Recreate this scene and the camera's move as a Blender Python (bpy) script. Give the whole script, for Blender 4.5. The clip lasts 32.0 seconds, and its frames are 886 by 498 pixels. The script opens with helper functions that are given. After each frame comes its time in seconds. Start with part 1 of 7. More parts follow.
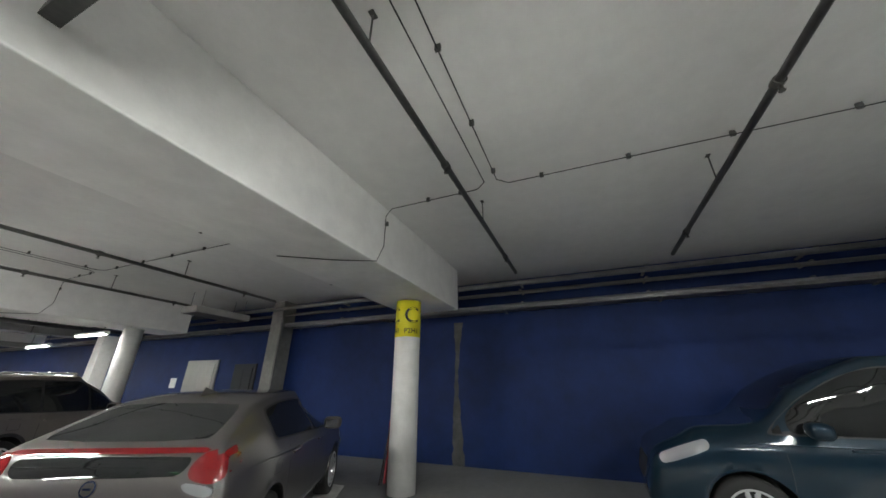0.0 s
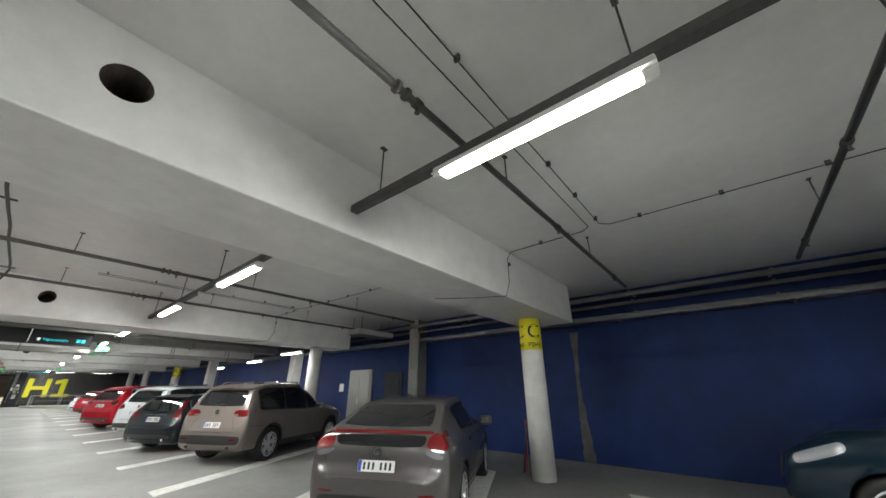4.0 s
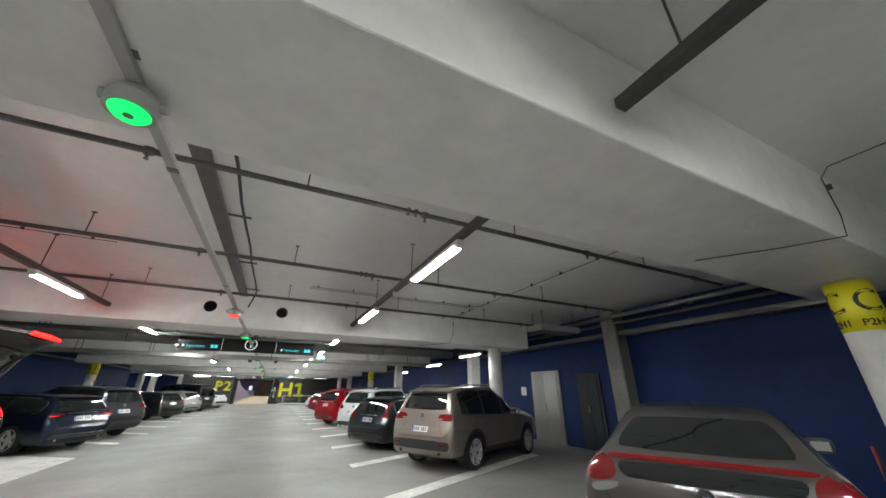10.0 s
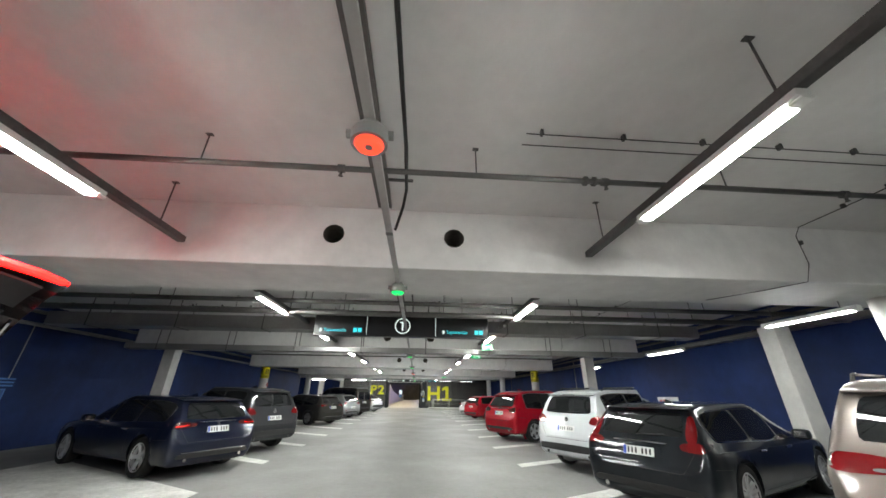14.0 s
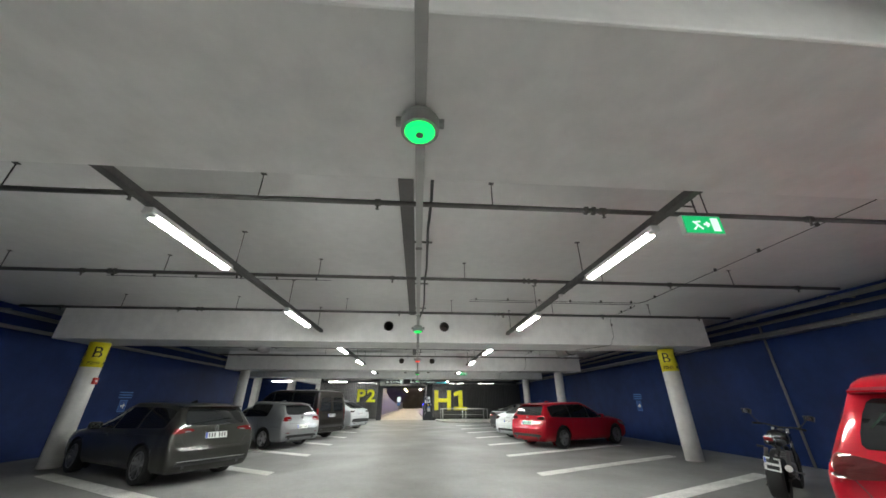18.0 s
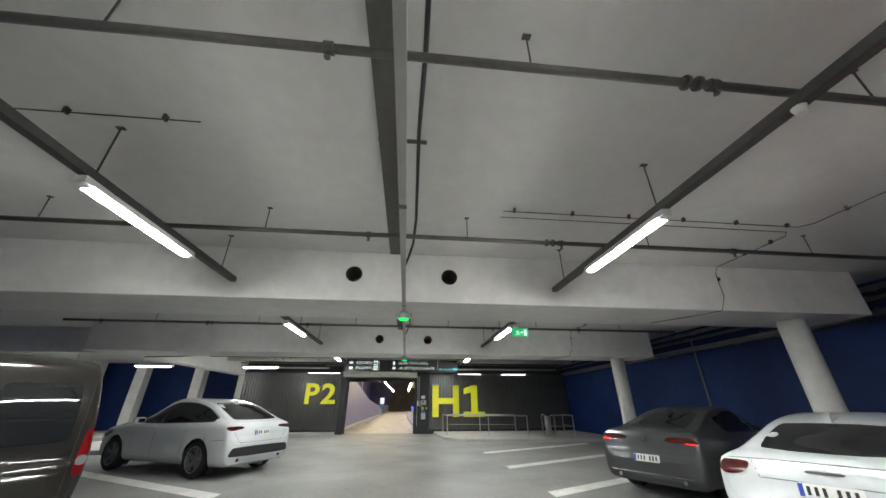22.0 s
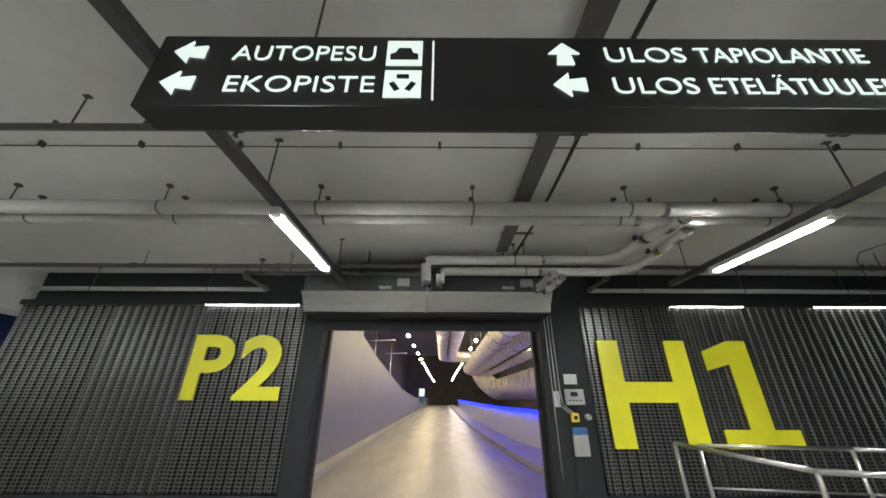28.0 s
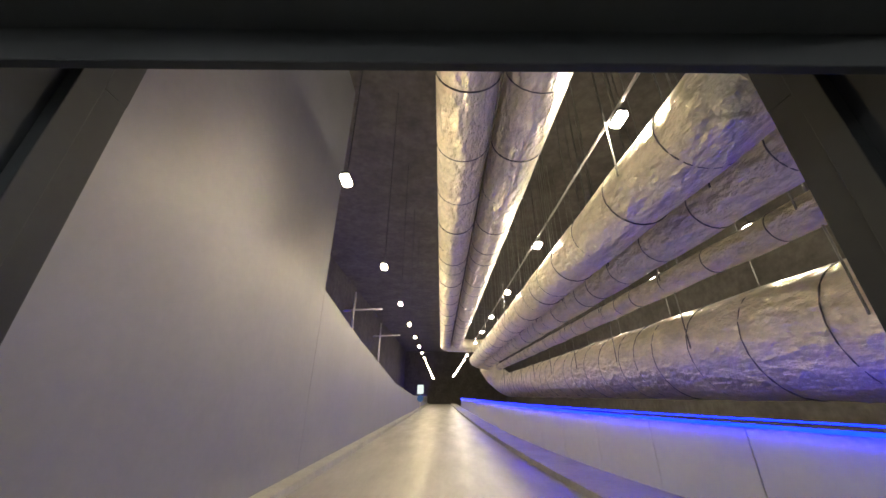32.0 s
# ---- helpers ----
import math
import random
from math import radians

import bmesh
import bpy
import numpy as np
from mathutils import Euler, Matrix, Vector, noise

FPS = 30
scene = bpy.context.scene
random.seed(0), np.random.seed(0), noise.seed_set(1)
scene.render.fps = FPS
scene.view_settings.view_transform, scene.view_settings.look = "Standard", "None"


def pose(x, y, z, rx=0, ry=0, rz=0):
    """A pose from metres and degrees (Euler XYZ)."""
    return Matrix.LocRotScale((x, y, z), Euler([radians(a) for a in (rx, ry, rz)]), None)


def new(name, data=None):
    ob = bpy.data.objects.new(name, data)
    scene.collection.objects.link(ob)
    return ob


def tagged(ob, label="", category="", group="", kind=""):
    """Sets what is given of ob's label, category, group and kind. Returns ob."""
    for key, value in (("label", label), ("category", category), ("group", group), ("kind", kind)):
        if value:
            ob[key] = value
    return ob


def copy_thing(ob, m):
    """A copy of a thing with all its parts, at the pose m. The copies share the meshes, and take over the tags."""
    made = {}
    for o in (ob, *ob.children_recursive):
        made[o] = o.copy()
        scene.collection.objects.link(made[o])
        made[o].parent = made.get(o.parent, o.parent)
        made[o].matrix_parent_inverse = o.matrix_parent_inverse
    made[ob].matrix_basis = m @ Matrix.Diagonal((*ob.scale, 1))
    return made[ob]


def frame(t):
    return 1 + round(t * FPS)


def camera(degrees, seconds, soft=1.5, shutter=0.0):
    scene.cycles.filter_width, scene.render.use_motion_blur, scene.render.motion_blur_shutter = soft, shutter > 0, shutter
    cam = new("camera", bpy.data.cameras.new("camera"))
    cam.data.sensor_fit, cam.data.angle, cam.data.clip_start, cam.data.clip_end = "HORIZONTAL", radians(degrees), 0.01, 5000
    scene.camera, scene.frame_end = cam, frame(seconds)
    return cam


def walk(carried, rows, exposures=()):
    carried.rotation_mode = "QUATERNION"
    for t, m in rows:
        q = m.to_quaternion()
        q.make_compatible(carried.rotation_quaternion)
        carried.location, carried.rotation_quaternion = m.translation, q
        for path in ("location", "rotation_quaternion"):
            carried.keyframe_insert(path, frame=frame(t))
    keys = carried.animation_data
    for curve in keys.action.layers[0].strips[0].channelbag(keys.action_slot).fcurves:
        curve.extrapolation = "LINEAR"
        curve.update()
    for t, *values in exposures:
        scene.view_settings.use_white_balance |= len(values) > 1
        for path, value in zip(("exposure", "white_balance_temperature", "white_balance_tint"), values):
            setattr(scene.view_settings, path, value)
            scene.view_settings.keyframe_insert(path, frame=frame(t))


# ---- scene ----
cam = camera(106.5, 32.0, soft=1.6)
PATH = [
    (0.0, pose(2.936, -52.290, 1.481, 112.72, -0.11, -67.59)),
    (0.5, pose(2.734, -52.297, 1.488, 112.79, -0.04, -65.57)),
    (1.0, pose(2.529, -52.314, 1.496, 112.81, -0.00, -63.34)),
    (1.5, pose(2.332, -52.351, 1.505, 112.79, -0.00, -61.04)),
    (2.0, pose(2.139, -52.413, 1.515, 112.73, -0.01, -58.56)),
    (2.5, pose(1.953, -52.463, 1.521, 112.74, -0.00, -56.38)),
    (3.0, pose(1.782, -52.519, 1.528, 112.78, 0.01, -54.21)),
    (3.5, pose(1.634, -52.563, 1.533, 112.88, 0.01, -52.13)),
    (4.0, pose(1.497, -52.618, 1.536, 113.00, -0.02, -50.16)),
    (4.5, pose(1.388, -52.670, 1.538, 113.07, -0.04, -48.71)),
    (6.5, pose(1.334, -52.666, 1.540, 112.96, -0.05, -45.85)),
    (7.0, pose(1.377, -52.578, 1.539, 112.94, -0.09, -45.03)),
    (7.5, pose(1.425, -52.429, 1.537, 112.96, -0.17, -43.65)),
    (8.0, pose(1.465, -52.208, 1.535, 113.04, -0.27, -41.24)),
    (8.5, pose(1.499, -51.949, 1.535, 113.17, -0.37, -37.93)),
    (9.0, pose(1.523, -51.639, 1.538, 113.30, -0.45, -33.89)),
    (9.5, pose(1.532, -51.315, 1.542, 113.34, -0.47, -29.68)),
    (10.0, pose(1.512, -50.965, 1.545, 113.38, -0.45, -25.36)),
    (10.5, pose(1.463, -50.655, 1.547, 113.43, -0.37, -21.36)),
    (11.0, pose(1.412, -50.318, 1.549, 113.51, -0.30, -17.39)),
    (11.5, pose(1.348, -49.903, 1.550, 113.58, -0.26, -13.82)),
    (12.0, pose(1.272, -49.307, 1.548, 113.63, -0.28, -10.60)),
    (12.5, pose(1.196, -48.560, 1.538, 113.66, -0.34, -7.93)),
    (13.0, pose(1.123, -47.654, 1.519, 113.73, -0.42, -6.00)),
    (13.5, pose(1.050, -46.637, 1.500, 113.79, -0.51, -4.80)),
    (14.0, pose(0.969, -45.416, 1.484, 113.83, -0.57, -4.07)),
    (14.5, pose(0.869, -44.124, 1.473, 113.88, -0.55, -3.83)),
    (16.5, pose(0.454, -38.209, 1.450, 114.25, -0.13, -4.51)),
    (17.0, pose(0.494, -36.740, 1.443, 114.44, -0.06, -4.17)),
    (17.5, pose(0.584, -35.272, 1.435, 114.71, -0.03, -3.96)),
    (18.0, pose(0.671, -33.700, 1.425, 114.96, -0.04, -4.06)),
    (18.5, pose(0.735, -32.176, 1.420, 115.09, -0.07, -4.34)),
    (19.0, pose(0.766, -30.609, 1.420, 115.15, -0.11, -4.70)),
    (19.5, pose(0.780, -29.094, 1.426, 115.16, -0.13, -5.05)),
    (20.0, pose(0.787, -27.470, 1.433, 115.12, -0.14, -5.36)),
    (20.5, pose(0.783, -25.878, 1.439, 115.08, -0.10, -5.55)),
    (21.0, pose(0.762, -24.124, 1.442, 115.07, -0.06, -5.76)),
    (21.5, pose(0.736, -22.490, 1.443, 115.13, 0.01, -5.93)),
    (22.0, pose(0.732, -20.826, 1.446, 115.24, 0.06, -5.88)),
    (22.5, pose(0.732, -19.260, 1.454, 115.34, 0.06, -5.80)),
    (23.0, pose(0.709, -17.653, 1.470, 115.33, 0.02, -5.62)),
    (23.5, pose(0.658, -16.166, 1.490, 115.15, -0.06, -5.05)),
    (24.0, pose(0.551, -14.690, 1.511, 114.74, -0.10, -3.70)),
    (24.5, pose(0.404, -13.291, 1.532, 114.26, -0.07, -2.17)),
    (25.0, pose(0.252, -11.892, 1.549, 113.93, -0.08, -0.89)),
    (25.5, pose(0.122, -10.738, 1.558, 113.88, -0.11, -0.24)),
    (27.5, pose(-0.417, -6.901, 1.561, 114.21, -0.20, -0.45)),
    (28.0, pose(-0.468, -6.087, 1.567, 114.08, -0.20, -0.17)),
    (28.5, pose(-0.461, -5.410, 1.576, 113.77, -0.18, 0.53)),
    (29.0, pose(-0.523, -4.706, 1.572, 113.67, -0.12, 0.22)),
    (29.5, pose(-0.582, -4.144, 1.560, 113.69, -0.04, -0.13)),
    (30.0, pose(-0.622, -3.625, 1.542, 113.72, 0.03, -0.30)),
    (30.5, pose(-0.653, -3.100, 1.521, 113.66, 0.03, -0.36)),
    (31.0, pose(-0.676, -2.494, 1.493, 113.79, -0.02, -0.27)),
    (31.5, pose(-0.684, -1.813, 1.456, 114.03, -0.13, -0.11)),
    (32.0, pose(-0.706, -0.946, 1.416, 113.96, -0.24, -0.32)),
]
walk(cam, PATH, exposures=[(0.0, 0.4), (1.0, 0.4), (2.0, 0.33), (3.0, 0.22), (7.0, 0.14), (8.2, 0.18), (10.5, -0.05), (13.0, 0.12), (14.5, 0.12), (17.5, 0.05), (19.0, 0.25), (20.0, 0.25), (21.0, 0.0), (22.5, 0.08), (25.5, 0.08), (28.0, -0.02), (32.0, 0.0)])

# ---- light of the place ----
world = bpy.data.worlds.new("world")
world.use_nodes = True
world.node_tree.nodes["Background"].inputs[0].default_value = (0.02, 0.02, 0.022, 1)
world.node_tree.nodes["Background"].inputs[1].default_value = 0.2
scene.world = world
TUBE = 232.0        # radiance of the ceiling tubes


# ---- materials ----
def mat(name, col, rough=0.6, metal=0.0, grain=0.0, scale=8.0, stain=0.0, sscale=0.6, bump=0.0, bscale=60.0, bdist=0.01,
        rvar=0.0, coat=0.0, spec=None, streak=(1, 1, 1), vary=0.0):
    """A surface: base colour with fine grain, broad stains, roughness changes and fine relief, in object metres."""
    m = bpy.data.materials.new(name)
    m.use_nodes = True
    nt = m.node_tree
    b = nt.nodes["Principled BSDF"]
    b.inputs["Base Color"].default_value = (*col, 1)
    b.inputs["Roughness"].default_value = rough
    b.inputs["Metallic"].default_value = metal
    b.inputs["Coat Weight"].default_value = coat
    b.inputs["Coat Roughness"].default_value = 0.08
    if spec is not None:
        b.inputs["Specular IOR Level"].default_value = spec
    geo = nt.nodes.new("ShaderNodeNewGeometry")
    mp = nt.nodes.new("ShaderNodeMapping")
    mp.inputs["Scale"].default_value = streak
    nt.links.new(geo.outputs["Position"], mp.inputs["Vector"])
    last = None
    if grain or stain:
        rgb = nt.nodes.new("ShaderNodeRGB")
        rgb.outputs[0].default_value = (*col, 1)
        last = rgb.outputs[0]
        for amount, sc, det in ((stain, sscale, 6.0), (grain, scale, 4.0)):
            if not amount:
                continue
            n = nt.nodes.new("ShaderNodeTexNoise")
            n.inputs["Scale"].default_value = sc
            n.inputs["Detail"].default_value = det
            n.inputs["Roughness"].default_value = 0.62
            nt.links.new(mp.outputs[0], n.inputs["Vector"])
            r = nt.nodes.new("ShaderNodeMapRange")
            r.inputs["From Min"].default_value, r.inputs["From Max"].default_value = 0.3, 0.7
            r.inputs["To Min"].default_value, r.inputs["To Max"].default_value = 1 - amount, 1 + amount * 0.6
            nt.links.new(n.outputs["Fac"], r.inputs["Value"])
            mx = nt.nodes.new("ShaderNodeVectorMath")
            mx.operation = "SCALE"
            nt.links.new(last, mx.inputs[0])
            nt.links.new(r.outputs[0], mx.inputs["Scale"])
            last = mx.outputs[0]
        nt.links.new(last, b.inputs["Base Color"])
    if rvar:
        n = nt.nodes.new("ShaderNodeTexNoise")
        n.inputs["Scale"].default_value = sscale * 2.3
        n.inputs["Detail"].default_value = 5
        nt.links.new(mp.outputs[0], n.inputs["Vector"])
        r = nt.nodes.new("ShaderNodeMapRange")
        r.inputs["From Min"].default_value, r.inputs["From Max"].default_value = 0.3, 0.7
        r.inputs["To Min"].default_value, r.inputs["To Max"].default_value = max(rough - rvar, 0.03), min(rough + rvar, 1)
        nt.links.new(n.outputs["Fac"], r.inputs["Value"])
        nt.links.new(r.outputs[0], b.inputs["Roughness"])
    if bump:
        n = nt.nodes.new("ShaderNodeTexNoise")
        n.inputs["Scale"].default_value = bscale
        n.inputs["Detail"].default_value = 4
        nt.links.new(mp.outputs[0], n.inputs["Vector"])
        bp = nt.nodes.new("ShaderNodeBump")
        bp.inputs["Strength"].default_value = bump
        bp.inputs["Distance"].default_value = bdist
        nt.links.new(n.outputs["Fac"], bp.inputs["Height"])
        nt.links.new(bp.outputs[0], b.inputs["Normal"])
    return m


def glow(name, col, power):
    m = bpy.data.materials.new(name)
    m.use_nodes = True
    b = m.node_tree.nodes["Principled BSDF"]
    b.inputs["Base Color"].default_value = (*[min(c, 0.8) * 0.25 for c in col], 1)
    b.inputs["Emission Color"].default_value = (*col, 1)
    b.inputs["Emission Strength"].default_value = power
    return m


def glass(name, col, rough=0.03):
    """Dark tinted car glass: a glossy, nearly black pane."""
    m = bpy.data.materials.new(name)
    m.use_nodes = True
    b = m.node_tree.nodes["Principled BSDF"]
    b.inputs["Base Color"].default_value = (*col, 1)
    b.inputs["Roughness"].default_value = rough
    b.inputs["Transmission Weight"].default_value = 0.0
    b.inputs["Specular IOR Level"].default_value = 0.6
    return m


M_CEIL = mat("painted_concrete_ceiling", (0.71, 0.70, 0.685), 0.45, spec=0.6, rvar=0.08, grain=0.05, scale=5, stain=0.10, sscale=0.35, bump=0.25, bscale=30)
M_BEAM = mat("painted_concrete_beam", (0.80, 0.79, 0.775), 0.5, spec=0.5, grain=0.05, scale=4, stain=0.12, sscale=0.5, bump=0.2, bscale=25)
M_FLOOR = mat("grey_floor_coating", (0.225, 0.223, 0.217), 0.60, spec=0.3, grain=0.09, scale=9, stain=0.24, sscale=0.28, bump=0.08, bscale=120, rvar=0.12)
M_LINE = mat("white_line_paint", (0.66, 0.655, 0.63), 0.65, grain=0.2, scale=14, stain=0.25, sscale=2.0, bump=0.1, bscale=80)
M_BLUE = mat("blue_wall_paint", (0.007, 0.023, 0.105), 0.6, spec=0.22, grain=0.14, scale=3, stain=0.42, sscale=0.45, bump=0.2, bscale=40)
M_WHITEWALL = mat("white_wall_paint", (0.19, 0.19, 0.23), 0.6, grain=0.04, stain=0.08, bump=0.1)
M_COL = mat("white_column_paint", (0.66, 0.65, 0.63), 0.6, grain=0.05, scale=6, stain=0.12, sscale=1.5, bump=0.1)
M_YEL = mat("yellow_sign_paint", (0.75, 0.68, 0.02), 0.5, grain=0.04, stain=0.05)
M_LETTER = mat("yellow_letter_vinyl", (0.78, 0.74, 0.03), 0.42, grain=0.03, stain=0.04)
M_BLACK = mat("black_paint", (0.012, 0.012, 0.013), 0.5, grain=0.1)
M_STEEL = mat("galvanised_steel", (0.19, 0.185, 0.18), 0.5, 0.75, grain=0.15, scale=30, stain=0.2, sscale=3)
M_RAIL = mat("dull_steel_channel", (0.10, 0.098, 0.095), 0.55, 0.5, grain=0.15, scale=25, stain=0.15, sscale=2)
M_PIPE = mat("grey_painted_pipe", (0.12, 0.115, 0.11), 0.5, 0.4, grain=0.15, scale=20, stain=0.2, sscale=2)
M_PVC = mat("pale_grey_pipe_jacket", (0.46, 0.45, 0.43), 0.45, grain=0.06, scale=10, stain=0.12, sscale=1.5)
M_INOX = mat("brushed_stainless", (0.55, 0.55, 0.54), 0.32, 1.0, grain=0.08, scale=40, stain=0.06)
M_FOIL = mat("crinkled_foil_jacket", (0.90, 0.83, 0.66), 0.33, 0.6, grain=0.14, scale=11, stain=0.14, sscale=2.0, bump=1.0, bscale=8, bdist=0.16, streak=(1, 0.55, 1))
M_CABLE = mat("black_cable", (0.01, 0.01, 0.01), 0.45)
M_CONDUIT = mat("pale_conduit", (0.42, 0.41, 0.40), 0.45, 0.2, grain=0.08)
M_TRAY = mat("dark_cable_tray", (0.115, 0.11, 0.105), 0.6, 0.35, grain=0.12, scale=12, stain=0.12)
M_HOLE = mat("bare_hole_concrete", (0.09, 0.075, 0.065), 0.9, grain=0.3, scale=14)
M_TUBE = glow("lit_tube_diffuser", (0.97, 1.0, 0.955), TUBE)
M_TUBELOW = glow("dim_tube_diffuser", (0.97, 1.0, 0.955), TUBE * 0.3)
M_FIX = mat("fixture_polycarbonate", (0.72, 0.72, 0.70), 0.3)
M_GREEN = glow("green_sensor_light", (0.0, 1.0, 0.13), 1.6)
M_RED = glow("red_sensor_light", (1.0, 0.05, 0.02), 2.2)
M_SENSOR = mat("sensor_housing", (0.30, 0.30, 0.29), 0.4, 0.3)
M_PERF = mat("dark_perforated_metal", (0.15, 0.148, 0.145), 0.36, 0.7, grain=0.12, scale=30, stain=0.15, sscale=1.2)
M_FRAME = mat("anthracite_frame", (0.028, 0.030, 0.033), 0.6, 0.0, spec=0.25, grain=0.08, scale=10, stain=0.1)
M_CURTAIN = mat("blue_gate_curtain", (0.012, 0.075, 0.36), 0.35, grain=0.05, stain=0.1, bump=0.1, bscale=12)
M_SIGN = mat("black_sign_face", (0.008, 0.008, 0.009), 0.35)
M_SIGNTXT = glow("lit_sign_white", (0.85, 1.0, 0.93), 0.9)
M_CYAN = glow("lit_sign_cyan", (0.05, 0.75, 0.85), 1.0)
M_EXIT = glow("green_exit_face", (0.01, 0.62, 0.19), 0.75)
M_EXITW = glow("exit_pictogram", (0.75, 1.0, 0.85), 1.0)
M_KERB = mat("concrete_kerb", (0.38, 0.37, 0.35), 0.75, grain=0.1, scale=12, stain=0.2, sscale=0.8, bump=0.3)
M_ROCK = mat("dark_sprayed_rock", (0.11, 0.10, 0.09), 0.9, grain=0.3, scale=3, stain=0.3, sscale=0.7, bump=0.8, bscale=5)
M_ROAD = mat("tunnel_road_concrete", (0.33, 0.32, 0.30), 0.45, grain=0.08, scale=8, stain=0.18, sscale=0.6, bump=0.1, rvar=0.1, streak=(1.6, 0.35, 1))
M_PANEL = mat("white_barrier_panel", (0.60, 0.62, 0.62), 0.35, grain=0.03, stain=0.05)
M_LED = glow("blue_led_strip", (0.0006, 0.006, 1.0), 24.0)
M_WARM = glow("warm_tunnel_lamp", (1.0, 0.80, 0.47), 450.0)
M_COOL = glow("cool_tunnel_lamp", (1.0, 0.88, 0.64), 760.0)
M_STRIPW = glow("led_strip_white", (1.0, 0.98, 0.95), 18.0)
M_PAPER = mat("white_label", (0.7, 0.7, 0.68), 0.6)
M_PLASTIC = mat("grey_box_plastic", (0.4, 0.4, 0.39), 0.5, grain=0.05)
M_YBOX = mat("yellow_button_box", (0.75, 0.55, 0.03), 0.4)
M_REDP = mat("red_paint", (0.45, 0.015, 0.012), 0.4)
M_LIFT = mat("lift_door_steel", (0.30, 0.295, 0.28), 0.42, 0.9, grain=0.1, scale=50, stain=0.08, streak=(1, 1, 0.1))
M_PATCH = mat("bare_wall_patch", (0.060, 0.060, 0.056), 0.8, grain=0.2, scale=9, stain=0.5, sscale=2)
M_PIPEL = mat("light_grey_painted_pipe", (0.21, 0.205, 0.20), 0.5, 0.3, grain=0.12, scale=20, stain=0.2, sscale=2)
M_BAND = mat("shiny_pipe_band", (0.62, 0.62, 0.62), 0.2, 1.0)
# Casing metal again, darkened for the face that turns from the light.
M_CASINGDIM = mat("shaded_casing_steel", (0.13, 0.142, 0.142), 0.42, 0.7, grain=0.1, scale=14, stain=0.25, sscale=1.0)
M_CASING = mat("bright_sheet_steel", (0.56, 0.56, 0.545), 0.24, 0.95, grain=0.10, scale=18, stain=0.15, sscale=1.2, streak=(0.3, 1, 1))
M_DUCT = mat("smooth_duct_steel", (0.33, 0.325, 0.312), 0.50, 0.6, grain=0.08, scale=25, stain=0.2, sscale=1.3, rvar=0.08)
M_REDBOARD = mat("red_board_plastic", (0.55, 0.02, 0.03), 0.4, grain=0.06, scale=12, stain=0.1, sscale=3)
M_TRIMDARK = mat("dark_grey_sheet", (0.05, 0.05, 0.048), 0.5, 0.3, grain=0.1)
M_FAN = mat("polished_sheet_steel", (0.50, 0.49, 0.47), 0.34, 0.95, grain=0.06, scale=25, stain=0.12, sscale=2)
# Grey concrete with the pier's shade taken into a darker base colour.
M_PIER = mat("shaded_grey_concrete", (0.24, 0.235, 0.22), 0.85, grain=0.15, scale=10, stain=0.25, sscale=1.2, bump=0.3)
M_STENCIL = mat("mid_blue_stencil", (0.02, 0.07, 0.26), 0.6)
M_BLUESIGN = mat("pale_blue_stencil", (0.05, 0.16, 0.42), 0.6)


# ---- mesh helpers ----
def part(name, bm, material, parent=None, label="", smooth=False):
    me = bpy.data.meshes.new(name)
    bm.to_mesh(me)
    bm.free()
    me.materials.append(material)
    if smooth:
        for p in me.polygons:
            p.use_smooth = len(p.vertices) < 5
    ob = new(name, me)
    if parent is not None:
        ob.parent = parent
    if label:
        ob["label"] = label
    return ob


def share(name, ob, parent, m=None):
    """Another piece on the same mesh."""
    o = new(name, ob.data)
    o.parent = parent
    if m is not None:
        o.matrix_local = m
    return o


def thing(name, label, category, group="", kind="", loc=(0, 0, 0), rz=0.0):
    e = new(name)
    e.empty_display_size = 0.1
    e.matrix_world = pose(*loc, 0, 0, rz)
    return tagged(e, label, category, group, kind)


def add_box(bm, x0, x1, y0, y1, z0, z1, bevel=0.0):
    vs = [bm.verts.new((x, y, z)) for z in (z0, z1) for y in (y0, y1) for x in (x0, x1)]
    fs = [bm.faces.new([vs[i] for i in q]) for q in ((0, 2, 3, 1), (4, 5, 7, 6), (0, 1, 5, 4), (2, 6, 7, 3), (0, 4, 6, 2), (1, 3, 7, 5))]
    if bevel:
        es = list({e for f in fs for e in f.edges})
        bmesh.ops.bevel(bm, geom=es, offset=bevel, segments=2, affect="EDGES", profile=0.5)


def box(x0, x1, y0, y1, z0, z1, bevel=0.0):
    bm = bmesh.new()
    add_box(bm, x0, x1, y0, y1, z0, z1, bevel)
    return bm


def add_tube(bm, a, b, r, n=12, r2=None, caps=True):
    a, b = Vector(a), Vector(b)
    q = (b - a).to_track_quat("Z", "Y")
    r2 = r if r2 is None else r2
    rings = []
    for p, rr in ((a, r), (b, r2)):
        rings.append([bm.verts.new(p + q @ Vector((rr * math.cos(2 * math.pi * i / n), rr * math.sin(2 * math.pi * i / n), 0))) for i in range(n)])
    for i in range(n):
        bm.faces.new((rings[0][i], rings[0][(i + 1) % n], rings[1][(i + 1) % n], rings[1][i]))
    if caps:
        bm.faces.new(rings[0][::-1])
        bm.faces.new(rings[1])


def tube(a, b, r, n=12, r2=None):
    bm = bmesh.new()
    add_tube(bm, a, b, r, n, r2)
    return bm


